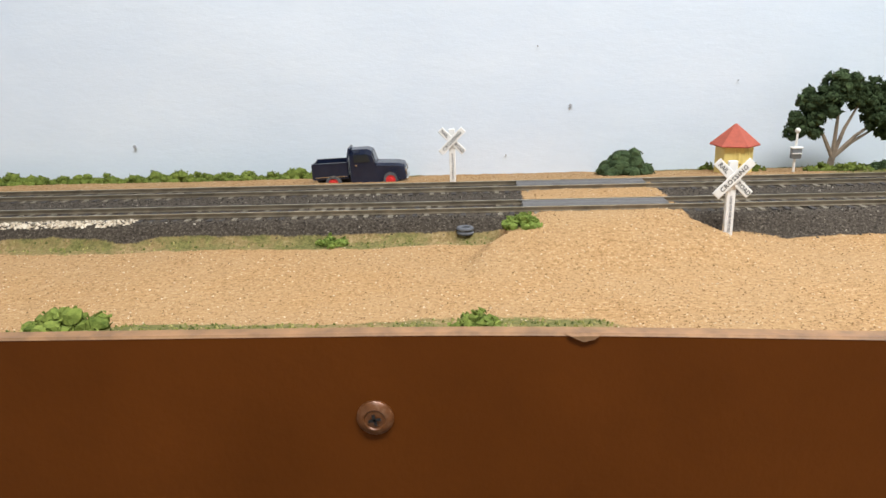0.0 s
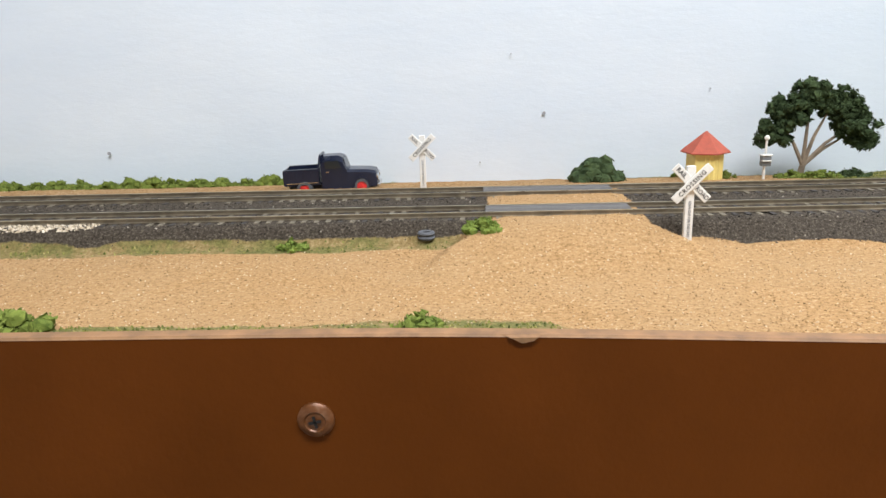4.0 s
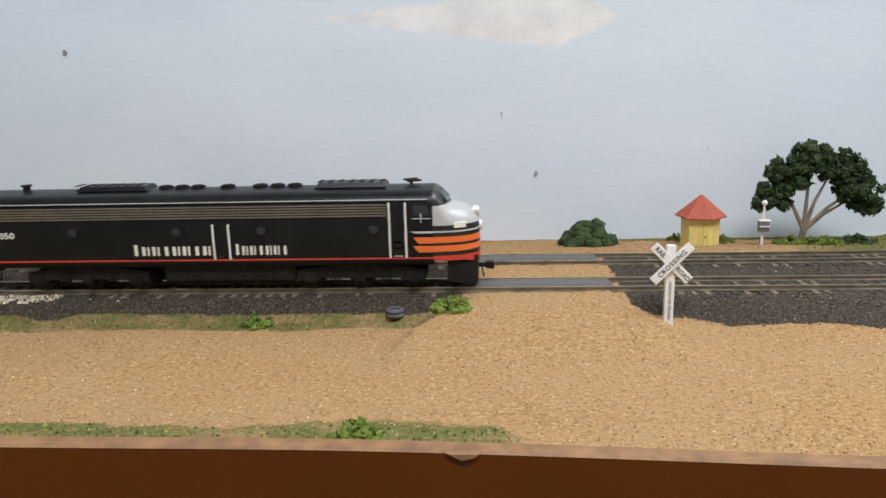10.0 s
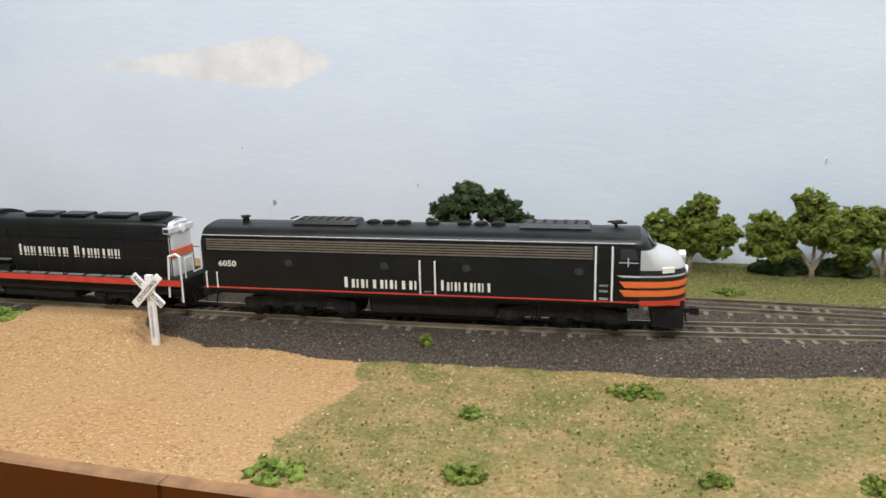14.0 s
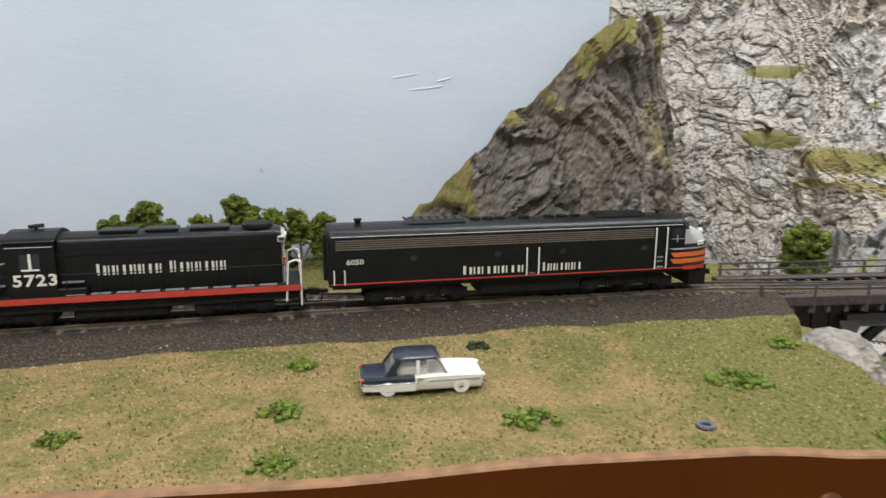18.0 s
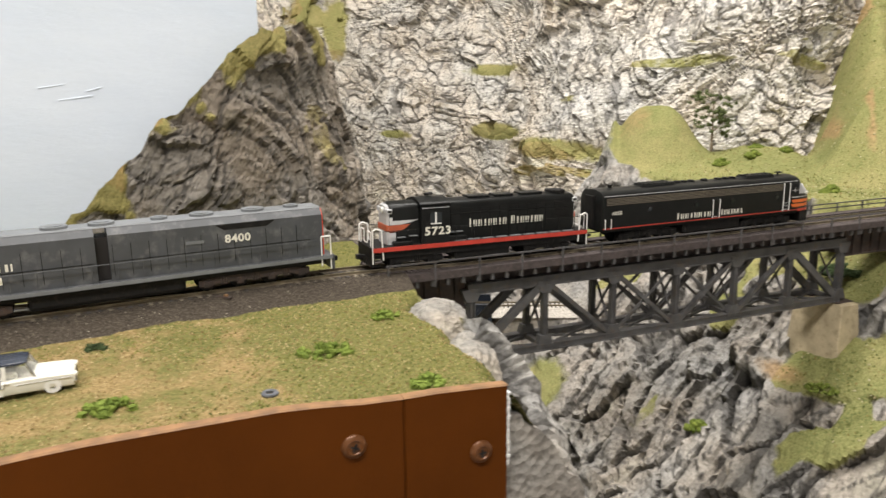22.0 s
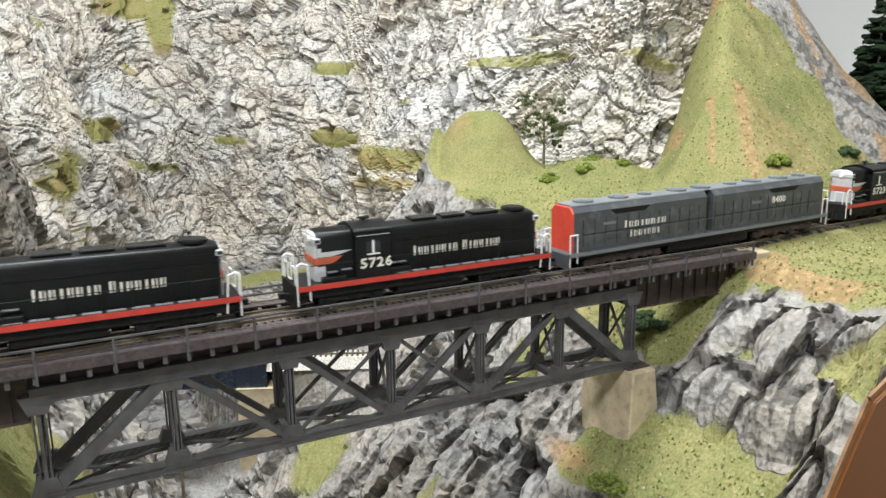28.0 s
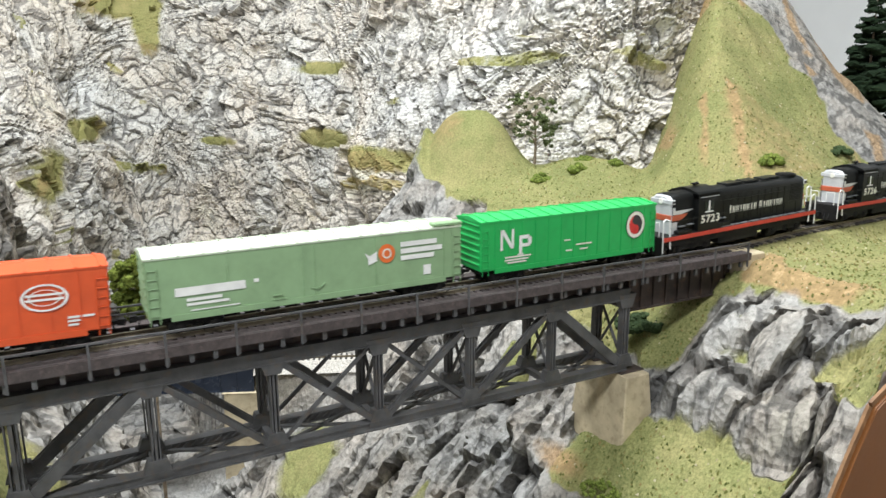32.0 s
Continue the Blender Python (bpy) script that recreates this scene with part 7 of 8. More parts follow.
        part("bright_line", box(-0.0335, -0.0098, min(y, y + s * 0.0007), max(y, y + s * 0.0007), 0.0090, 0.0094), M["chrome"], bd)
    part("dump_floor", box(-0.0350, -0.0085, -W, W, 0.0076, 0.0088), M["navy"], th)
    part("tailgate", box(-0.0360, -0.0348, -W, W, 0.0078, 0.0172, 0.0003), M["navy"], th)
    bm = bmesh.new()
    bm_loft(bm, [[(-0.0098, -W, 0.0085), (-0.0086, -W, 0.0085), (-0.0086, W, 0.0085), (-0.0098, W, 0.0085)], [(-0.0098, -W, 0.0180), (-0.0086, -W, 0.0180), (-0.0086, W, 0.0180), (-0.0098, W, 0.0180)], [(-0.0078, -W * 0.8, 0.0262), (-0.0064, -W * 0.8, 0.0256), (-0.0064, W * 0.8, 0.0256), (-0.0078, W * 0.8, 0.0262)]])
    part("cab_shield", bm, M["navy"], th)


dump_truck()


def sedan():
    th = empty("sedan_car", pose(0.6115, 0.2960, 0.0, 0, 0, 3), "two-tone cream and blue-black fifties toy sedan on the grass", "car")
    th.scale = (1.06, 1.04, 0.97)
    zb = 0.0028
    def sec(w, z0, z1, r=0.0014):
        return [(-w * 0.94, z0), (-w, z0 + 0.0012), (-w, z1 - r), (-w + r * 0.8, z1 - r * 0.25), (-w * 0.4, z1), (w * 0.4, z1), (w - r * 0.8, z1 - r * 0.25), (w, z1 - r), (w, z0 + 0.0012), (w * 0.94, z0)]
    # body shell in front and rear halves (two colours)
    bm = bmesh.new()
    skin(bm, [(0.0278, sec(0.0094, zb + 0.001, 0.0098)), (0.0270, sec(0.0102, zb, 0.0106)), (0.0160, sec(0.0106, zb, 0.0112)), (0.0068, sec(0.0108, zb, 0.0112)), (-0.0040, sec(0.0108, zb, 0.0108))])
    part("front_body", bm, M["carwhite"], th, "cream bonnet, wings and doors", True)
    bm = bmesh.new()
    skin(bm, [(-0.0040, sec(0.0108, zb, 0.0106)), (-0.0120, sec(0.0107, zb, 0.0107)), (-0.0270, sec(0.0102, zb, 0.0104)), (-0.0284, sec(0.0096, zb + 0.001, 0.0096))])
    part("rear_body", bm, M["cardark"], th, "blue-black boot and rear wings", True)
    for s in (-1, 1):
        y = s * 0.0108
        bm = bmesh.new()
        bm_loft(bm, [[(-0.0280, s * 0.0094, zb + 0.0006), (-0.0280, s * 0.0102, zb + 0.0006), (-0.0280, s * 0.0104, 0.0066), (-0.0280, s * 0.0094, 0.0066)], [(-0.0120, s * 0.0100, zb), (-0.0120, s * 0.0110, zb), (-0.0120, s * 0.0110, 0.0068), (-0.0120, s * 0.0100, 0.0068)], [(-0.0036, s * 0.0100, zb), (-0.0036, s * 0.0110, zb), (-0.0036, s * 0.0110, 0.0072), (-0.0036, s * 0.0100, 0.0072)]])
        part("side_panel", bm, M["carwhite"], th, "cream lower rear panel")
        grab(th, [(-0.0280, s * 0.0105, 0.0067), (-0.0030, s * 0.0112, 0.0072), (-0.0022, s * 0.0112, 0.0100)], 0.00022, "chrome", "trim_strip")
        grab(th, [(0.0020, s * 0.0110, 0.0078), (0.0262, s * 0.0107, 0.0078)], 0.00022, "chrome", "trim_strip")
        part("door_handle", box(-0.0022, -0.0004, min(y, y + s * 0.0005), max(y, y + s * 0.0005), 0.0088, 0.0092), M["chrome"], th)
        for x in (0.0175, -0.0165):
            wheel_part(th, x, s * 0.0092, 0.0041, 0.0041, 0.0024, "dark", "chrome", "black tyre with chrome whitewall hub")
            ring = bmesh.new()
            rr = [[(x + r * math.cos(a), s * (0.0104 + d), 0.0041 + r * math.sin(a)) for r, d in ((0.0017, 0.0), (0.0017, 0.0003), (0.0037, 0.0003), (0.0037, 0.0))] for a in (2 * math.pi * i / 20 for i in range(20))]
            bm_loft(ring, rr + [rr[0]], False)
            part("whitewall", ring, M["white"], th)
    # greenhouse: pillars in two colours, real window openings with glass, dark roof
    base, belt, top = [(-0.0120, 0.0096), (0.0066, 0.0096)], 0.0110, 0.0186
    corners_b = [(-0.0172, -0.0094), (0.0108, -0.0094), (0.0108, 0.0094), (-0.0172, 0.0094)]
    corners_t = [(-0.0118, -0.0078), (0.0066, -0.0078), (0.0066, 0.0078), (-0.0118, 0.0078)]
    bm = bmesh.new()
    bm_loft(bm, [[(x * 0.99, y * 0.98, belt - 0.001) for x, y in corners_b], [(x * 0.98, y * 0.97, top - 0.0002) for x, y in corners_t]])
    part("cabin_glass", bm, M["glass_clear"], th, "clear windows with a pale interior")
    for i, (b, t) in enumerate(zip(corners_b, corners_t)):
        bm = bmesh.new()
        bm_tube(bm, (b[0], b[1], belt - 0.0005), (t[0], t[1], top), 0.0006, 6)
        part("roof_pillar", bm, M["chrome" if i in (1, 2) else "cardark"], th)
    for s in (-1, 1):
        bm = bmesh.new()
        bm_bar(bm, (-0.0024, s * 0.0094, belt - 0.0005), (-0.0024, s * 0.0079, top), 0.0010, 0.0016, (1, 0, 0))
        part("door_pillar", bm, M["carwhite"], th)
        bm = bmesh.new()
        bm_slab(bm, [(-0.0178, belt - 0.001), (-0.0118, top), (-0.0100, top), (-0.0128, belt + 0.0020), (-0.0120, belt - 0.001)], s * 0.0088 - 0.0007, s * 0.0088 + 0.0004)
        part("rear_quarter", bm, M["cardark"], th)
    bm = bmesh.new()
    def rr(z, k):
        return [(x * k + (-0.0027) * (1 - k), y * k, z) for x, y in [(-0.0132, -0.0074), (-0.0102, -0.0086), (0.0062, -0.0086), (0.0080, -0.0074), (0.0080, 0.0074), (0.0062, 0.0086), (-0.0102, 0.0086), (-0.0132, 0.0074)]]
    bm_loft(bm, [rr(top - 0.0005, 1.0), rr(top + 0.0004, 0.98), rr(top + 0.0012, 0.84), rr(top + 0.0016, 0.5)])
    part("roof", bm, M["cardark"], th, "blue-black roof", True)
    part("seats", box(-0.0115, 0.0030, -0.0075, 0.0075, 0.0085, 0.0140, 0.001), M["carwhite"], th, "pale moulded interior")
    for x, w, z in ((0.0276, 0.0104, 0.0046), (-0.0282, 0.0102, 0.0048)):
        part("bumper", box(x - 0.0007, x + 0.0009, -w, w, z - 0.0010, z + 0.0010, 0.0005, 2), M["chrome"], th)
    for s in (-1, 1):
        bm = bmesh.new()
        bm_tube(bm, (0.0272, s * 0.0082, 0.0086), (0.0286, s * 0.0082, 0.0086), 0.0013, 12)
        part("headlight", bm, M["lamp"], th)
        bm = bmesh.new()
        bm_tube(bm, (-0.0275, s * 0.0094, 0.0090), (-0.0288, s * 0.0094, 0.0090), 0.0009, 10)
        part("tail_light", bm, M["truckred"], th)
    part("front_grille", box(0.0272, 0.0282, -0.0060, 0.0060, 0.0062, 0.0090, 0.0003), M["chrome"], th)


def clear_glass():
    m, nt, b = nodes_of("clear_plastic")
    b.inputs["Base Color"].default_value = (0.92, 0.93, 0.88, 1)
    b.inputs["Roughness"].default_value = 0.05
    b.inputs["Transmission Weight"].default_value = 0.85
    b.inputs["IOR"].default_value = 1.2
    return m


M["glass_clear"] = clear_glass()
sedan()

# ---- trees and bushes on the near shelf ----
tree(0.2520, 0.518, -0.001, [(-0.012, 0.046, 0.014), (0.004, 0.060, 0.014), (-0.020, 0.034, 0.012), (0.016, 0.050, 0.012), (0.036, 0.036, 0.015), (0.030, 0.048, 0.011), (0.042, 0.026, 0.009), (-0.026, 0.028, 0.008), (0.024, 0.058, 0.008)],
     [(0.001, 0, 0.008), (-0.014, 0.002, 0.036), (0.002, 0, 0.05), (0.014, -0.002, 0.046), (0.033, 0.001, 0.036), (0.030, 0.003, 0.028)], "tree_dark", "broad dark green model tree with bare forked limbs", 3)
tree(0.4090, 0.535, 0.0, [(-0.018, 0.036, 0.012), (-0.002, 0.038, 0.013), (0.012, 0.034, 0.012), (0.006, 0.050, 0.011), (-0.026, 0.030, 0.010), (0.024, 0.034, 0.011), (-0.014, 0.024, 0.010), (0.016, 0.022, 0.010), (0.0, 0.026, 0.010)],
     [(0, 0, 0.012), (-0.018, 0, 0.034), (0.002, 0, 0.042), (0.014, 0.001, 0.034)], "tree_light", "spreading light green model tree by the backdrop", 5, 0.0016)
tree(0.4880, 0.532, -0.002, [(-0.020, 0.034, 0.012), (0.0, 0.040, 0.015), (0.014, 0.034, 0.013), (-0.004, 0.057, 0.010), (0.006, 0.050, 0.010), (-0.030, 0.040, 0.012), (0.024, 0.044, 0.012), (-0.022, 0.024, 0.011), (0.022, 0.026, 0.011), (-0.036, 0.028, 0.010)],
     [(0, 0, 0.010), (-0.018, 0, 0.034), (0.0, 0, 0.046), (0.015, 0.001, 0.034)], "tree_light", "tall light green model tree by the backdrop", 6, 0.0018)
tree(0.5330, 0.540, -0.002, [(-0.016, 0.028, 0.011), (0.0, 0.036, 0.012), (0.014, 0.030, 0.011), (-0.004, 0.044, 0.010), (0.018, 0.040, 0.010), (-0.018, 0.018, 0.010), (0.016, 0.020, 0.010)],
     [(0, 0, 0.010), (-0.015, 0, 0.028), (0.0, 0, 0.038), (0.013, 0.001, 0.030)], "tree_light", "small light green model tree by the backdrop", 7, 0.0015)
bush(0.4740, 0.548, 0.040, 0.014, "tree_dark", "low dark undergrowth beneath the light trees", 71, 0.016)
bush(0.5100, 0.548, 0.040, 0.013, "tree_dark", "low dark undergrowth beneath the light trees", 72, 0.016)
bush(0.1040, 0.515, 0.033, 0.0215, "tree_dark", "rounded dark green foam bush behind the rear track", 11, 0.024)
for i in range(26):
    rx = random.Random(100 + i)
    bush(-0.62 + 0.0190 * i, 0.545 + rx.uniform(-0.004, 0.004), rx.uniform(0.022, 0.032), rx.uniform(0.0075, 0.0110), "bush", "olive foam hedge clump along the backdrop", 200 + i, 0.016)
for x, y, w, h, mt, lab, sd in ((0.017, 0.335, 0.020, 0.0075, "bush_bright", "bright green foam tuft by the road crossing", 21), (-0.079, 0.338, 0.017, 0.005, "bush_bright", "low green tuft in the grass strip", 22), (-0.153, 0.2215, 0.026, 0.009, "bush", "dark green foam tuft at the layout edge", 23), (-0.006, 0.210, 0.017, 0.008, "bush", "dark green foam tuft at the layout edge", 24),
                                (0.262, 0.505, 0.03, 0.006, "bush", "low green bushes beneath the big tree", 25), (0.285, 0.512, 0.03, 0.006, "tree_dark", "low green bushes beneath the big tree", 26), (0.24, 0.508, 0.02, 0.006, "bush", "low green bushes beneath the big tree", 27), (0.168, 0.530, 0.010, 0.005, "bush", "small tuft beside the shed", 28), (0.199, 0.52, 0.014, 0.005, "bush", "small tuft beside the shed", 29),
                                (0.33, 0.52, 0.018, 0.005, "bush", "low tuft on the bank by the backdrop", 30), (0.345, 0.53, 0.012, 0.004, "bush", "low tuft on the bank by the backdrop", 31), (0.43, 0.485, 0.018, 0.004, "bush_bright", "bright tuft on the bank by the backdrop", 32),
                                (0.315, 0.230, 0.014, 0.006, "bush", "green tuft in the meadow", 41), (0.308, 0.280, 0.009, 0.005, "bush_bright", "green tuft in the meadow", 42), (0.374, 0.317, 0.024, 0.0045, "bush", "low wide tuft in the meadow", 43), (0.270, 0.343, 0.008, 0.005, "bush_bright", "bright tuft at the ballast edge", 44), (0.250, 0.218, 0.022, 0.006, "bush_bright", "green tuft at the layout edge", 45),
                                (0.549, 0.327, 0.016, 0.0055, "bush_bright", "green tuft in the meadow", 46), (0.546, 0.270, 0.022, 0.0055, "bush_bright", "wide green tuft in the meadow", 47), (0.455, 0.251, 0.018, 0.0045, "bush", "green tuft in the meadow", 48), (0.658, 0.253, 0.026, 0.006, "bush_bright", "wide green tuft in the meadow", 49), (0.647, 0.347, 0.012, 0.0045, "tree_dark", "dark tuft at the ballast edge", 50),
                                (0.814, 0.220, 0.019, 0.0065, "bush_bright", "green tuft at the shelf corner", 51), (0.775, 0.287, 0.034, 0.006, "bush_bright", "wide green patch of foam by the rocks", 52), (0.826, 0.335, 0.018, 0.006, "bush_bright", "green tuft by the bridge end", 53), (0.545, 0.222, 0.020, 0.004, "bush_bright", "green tuft at the layout edge", 54), (0.42, 0.218, 0.018, 0.005, "bush", "green tuft at the layout edge", 55), (0.40, 0.245, 0.012, 0.004, "bush", "green tuft in the meadow", 56)):
    bush(x, y, w, h, mt, lab, sd)


# ---- rocks at the shelf corner, lower works, distance ----
def boulder(name, x, y, z, sx, sy, sz, mat, label, seed, sub=4, rz=0):
    bm = bmesh.new()
    bmesh.ops.create_icosphere(bm, subdivisions=sub, radius=1.0)
    for v in bm.verts:
        p = v.co * 1.6 + Vector((seed * 3.1, seed * 1.7, 0))
        c = noise.voronoi(p * 1.5)[0]
        c2 = noise.voronoi(p * 3.6)[0]
        fa = facets(Vector((p.x * 1.1 + p.z, p.y * 1.1 - p.z, 0.4 * p.z)))[0]
        v.co *= 0.90 + 0.07 * (c[1] - c[0]) + 0.03 * (c2[1] - c2[0]) + 0.06 * fa + 0.05 * fbm(*(p * 2.0), 4)
        v.co = Vector((v.co.x * sx, v.co.y * sy, v.co.z * sz))
    ob = part(name, bm, M[mat])
    ob.matrix_basis = pose(x, y, z, 0, 0, rz)
    return tagged(ob, label, "rock", "rocks at the gorge edge")


boulder("rock", 0.864, 0.338, -0.014, 0.025, 0.044, 0.021, "greyrock", "grey plaster rock outcrop at the shelf corner", 1, 5, -25)
boulder("rock", 0.868, 0.290, -0.028, 0.022, 0.046, 0.024, "greyrock", "grey plaster rock outcrop at the shelf corner", 2, 5, -20)
boulder("rock", 0.858, 0.245, -0.070, 0.016, 0.034, 0.030, "greyrock", "grey plaster rock below the shelf corner", 3, 5, 10)


def marker_post():
    th = empty("marker_post", pose(1.628, 0.480, 0.001, 0, 2, 0), "small white marker post by the track", "marker post")
    part("post", box(-0.0011, 0.0011, -0.0011, 0.0011, -0.004, 0.0185, 0.0003), M["white"], th)


marker_post()


def switch_stick():
    th = empty("turnout_rod", pose(0.725, 0.3975, rail_z(0.72) - 0.003, 0, 0, -35), "rusty throw bar beside the turnout", "turnout rod")
    part("bar", box(-0.009, 0.009, -0.0016, 0.0016, -0.0008, 0.0008, 0.0003), M["girder"], th)
    part("lever", box(0.004, 0.0065, -0.0008, 0.0008, 0.0008, 0.0026, 0.0003), M["fascia_tan"], th)


switch_stick()


# ---- far side of the gorge ----
def on_gorge(x, y):
    return gorge_point(x, y)[2]


def wispy_tree(x, y, h, label, seed):
    rng = random.Random(seed)
    th = empty("tree", pose(x, y, on_gorge(x, y) - 0.004), label, "tree", "model trees")
    bm = bmesh.new()
    tips = []
    limb(bm, [(0, 0, -0.004), (0.001, 0, h * 0.35), (-0.001, 0, h * 0.8)], [0.0026, 0.0018, 0.0007], 7)
    for k in range(16):
        z = h * rng.uniform(0.28, 0.92)
        a, r = rng.uniform(0, 6.28), h * rng.uniform(0.14, 0.34)
        tip = (r * math.cos(a), r * math.sin(a) * 0.8, z + r * 0.35)
        limb(bm, [(0, 0, z * 0.85), tip], [0.0009, 0.0003], 5)
        tips.append(tip)
    part("trunk", bm, M["trunk"], th)
    blobs = []
    for tx, ty, tz in tips:
        for _ in range(7):
            blobs.append((tx + rng.gauss(0, 0.006), ty + rng.gauss(0, 0.006), tz + rng.gauss(0, 0.005), rng.uniform(0.0015, 0.0035), 0.7))
    foliage("crown", blobs, M["tree_grey"], th, 2600, 0.0012, seed)


def conifer(x, y, z, h, seed):
    rng = random.Random(seed)
    th = empty("conifer_tree", pose(x, y, z), "dark green model conifer on the hill", "tree", "conifers")
    bm = bmesh.new()
    bm_tube(bm, (0, 0, -0.01), (0, 0, h), 0.003, 6, 0.0006)
    part("trunk", bm, M["trunk"], th)
    blobs = []
    n = 70
    for i in range(n):
        t = 0.12 + 0.88 * i / n
        r = h * 0.19 * (1.02 - t) * rng.uniform(0.5, 1.1) + 0.002
        for _ in range(3):
            a = rng.uniform(0, 6.28)
            blobs.append((r * math.cos(a), r * math.sin(a), h * t - r * 0.3, rng.uniform(0.35, 0.6) * r + 0.0015, 0.45))
    foliage("needles", blobs, M["conifer"], th, 2400, 0.0016, seed)


def gorge_tree(x, y, top, seed):
    """A tall tree rooted on the gorge side, its crown level with the bridge."""
    zb = on_gorge(x, y) - 0.004
    h = top - zb
    lobes = [(-0.010, h - 0.020, 0.014), (0.010, h - 0.024, 0.015), (0.0, h - 0.012, 0.012), (-0.014, h - 0.042, 0.013), (0.014, h - 0.046, 0.014), (0.0, h - 0.060, 0.014)]
    tree(x, y, zb, lobes, [(0.001, 0, h - 0.075), (-0.010, 0, h - 0.03), (0.010, 0, h - 0.03), (0, 0, h - 0.015)], "tree_light", "tall green model tree in the gorge behind the bridge", seed, 0.0014)


gorge_tree(1.018, 0.62, 0.020, 41)
M["tree_grey"] = leafy("grey_green_foam", (0.05, 0.065, 0.025), (0.16, 0.19, 0.08))
wispy_tree(1.585, 0.880, 0.105, "wispy grey-green model tree beside the knoll", 3)
for x, y, h, sd in ((2.15, 0.752, 0.22, 1), (2.22, 0.742, 0.21, 2), (2.25, 0.685, 0.14, 3), (2.20, 0.628, 0.085, 4), (2.32, 0.80, 0.2, 5)):
    conifer(x, y, on_gorge(x, y) - 0.01, h, sd)
for x, y, w, h, mt, sd in ((1.737, 0.598, 0.030, 0.014, "bush", 301), (1.60, 0.80, 0.03, 0.012, "bush", 302), (1.635, 0.83, 0.025, 0.010, "bush", 303), (1.555, 0.82, 0.03, 0.012, "bush", 304), (1.66, 0.79, 0.022, 0.010, "bush", 305), (1.545, 0.60, 0.03, 0.012, "bush", 306), (1.872, 0.60, 0.035, 0.010, "tree_dark", 307), (1.62, 0.51, 0.016, 0.005, "bush", 308), (1.69, 0.40, 0.024, 0.006, "bush_bright", 309), (1.322, 0.395, 0.045, 0.006, "bush", 310), (1.42, 0.47, 0.05, 0.012, "tree_dark", 313), (1.445, 0.50, 0.04, 0.012, "bush", 314), (0.93, 0.40, 0.04, 0.014, "tree_dark", 315), (1.25, 0.50, 0.03, 0.01, "bush", 317)):
    bush(x, y, w, h, mt, "foam bush on the gorge bank", sd, None, on_gorge(x, y) - 0.002)

M["greygrain"] = paint("grey_ballast", (0.42, 0.39, 0.34), 0.9, 0, 0.5, 500, 1500)


def lower_line():
    """Track on the lower level, seen through the truss, that comes off a dark plate girder bridge on a tan abutment."""
    turn = pose(1.16, 0.862, -0.180, 0, 0, -24)
    th = empty("lower_track", turn, "lower level model track on pale ballast in the gorge", "railway track", "tracks")
    bm = bmesh.new()
    bm_loft(bm, [[(x, -0.030, -0.014), (x, 0.030, -0.014), (x, 0.018, -0.0028), (x, -0.018, -0.0028)] for x in (0.0, 0.32)])
    part("ballast_bed", bm, M["greygrain"], th)
    for s in (-1, 1):
        part("rail", box(-0.30, 0.32, s * 0.0083 - 0.0005, s * 0.0083 + 0.0005, -0.0022, 0.0), M["rail"], th)
    base = mesh_of("lower_tie", box(-0.0013, 0.0013, -0.0145, 0.0145, -0.0040, -0.0020))
    base.materials.append(M["tie"])
    for k in range(94):
        t = new("tie", base)
        t.parent = th
        t.matrix_basis = pose(-0.298 + k * 0.0066, 0, 0)
    br = empty("plate_girder_bridge", turn, "black plate girder bridge on the lower line", "bridge")
    for s in (-1, 1):
        bm = bmesh.new()
        y = s * 0.027
        bm_box(bm, -0.30, 0.0, y - 0.0008, y + 0.0008, -0.034, 0.006)
        for z in (-0.034, 0.006):
            bm_box(bm, -0.30, 0.0, y - 0.0032, y + 0.0032, z - 0.0006, z + 0.0006)
        for k in range(16):
            x = -0.299 + k * 0.0199
            bm_box(bm, x - 0.0004, x + 0.0004, y - 0.0028, y + 0.0028, -0.034, 0.006)
        part("girder", bm, M["cardark"], br, "black plate girder")
    part("deck", box(-0.30, 0.0, -0.026, 0.026, -0.0085, -0.0042), M["under"], br)
    for k in range(8):
        x = -0.28 + k * 0.038
        part("floor_beam", box(x - 0.002, x + 0.002, -0.026, 0.026, -0.022, -0.0086), M["under"], br)
    ab = empty("lower_abutment", turn, "tan cast concrete abutment of the lower bridge", "abutment", "bridge supports")
    bm = bmesh.new()
    bm_loft(bm, [[(-0.042, -0.036, -0.17), (0.016, -0.036, -0.17), (0.016, 0.036, -0.17), (-0.042, 0.036, -0.17)], [(-0.036, -0.033, -0.0355), (0.012, -0.033, -0.0355), (0.012, 0.033, -0.0355), (-0.036, 0.033, -0.0355)]])
    bmesh.ops.bevel(bm, geom=bm.edges[:], offset=0.001, segments=1, affect="EDGES")
    part("shaft", bm, M["concrete"], ab)
    part("bearing_shelf", box(-0.038, 0.0138, -0.0345, 0.0345, -0.0354, -0.0347, 0.0002), M["concrete"], ab)


lower_line()


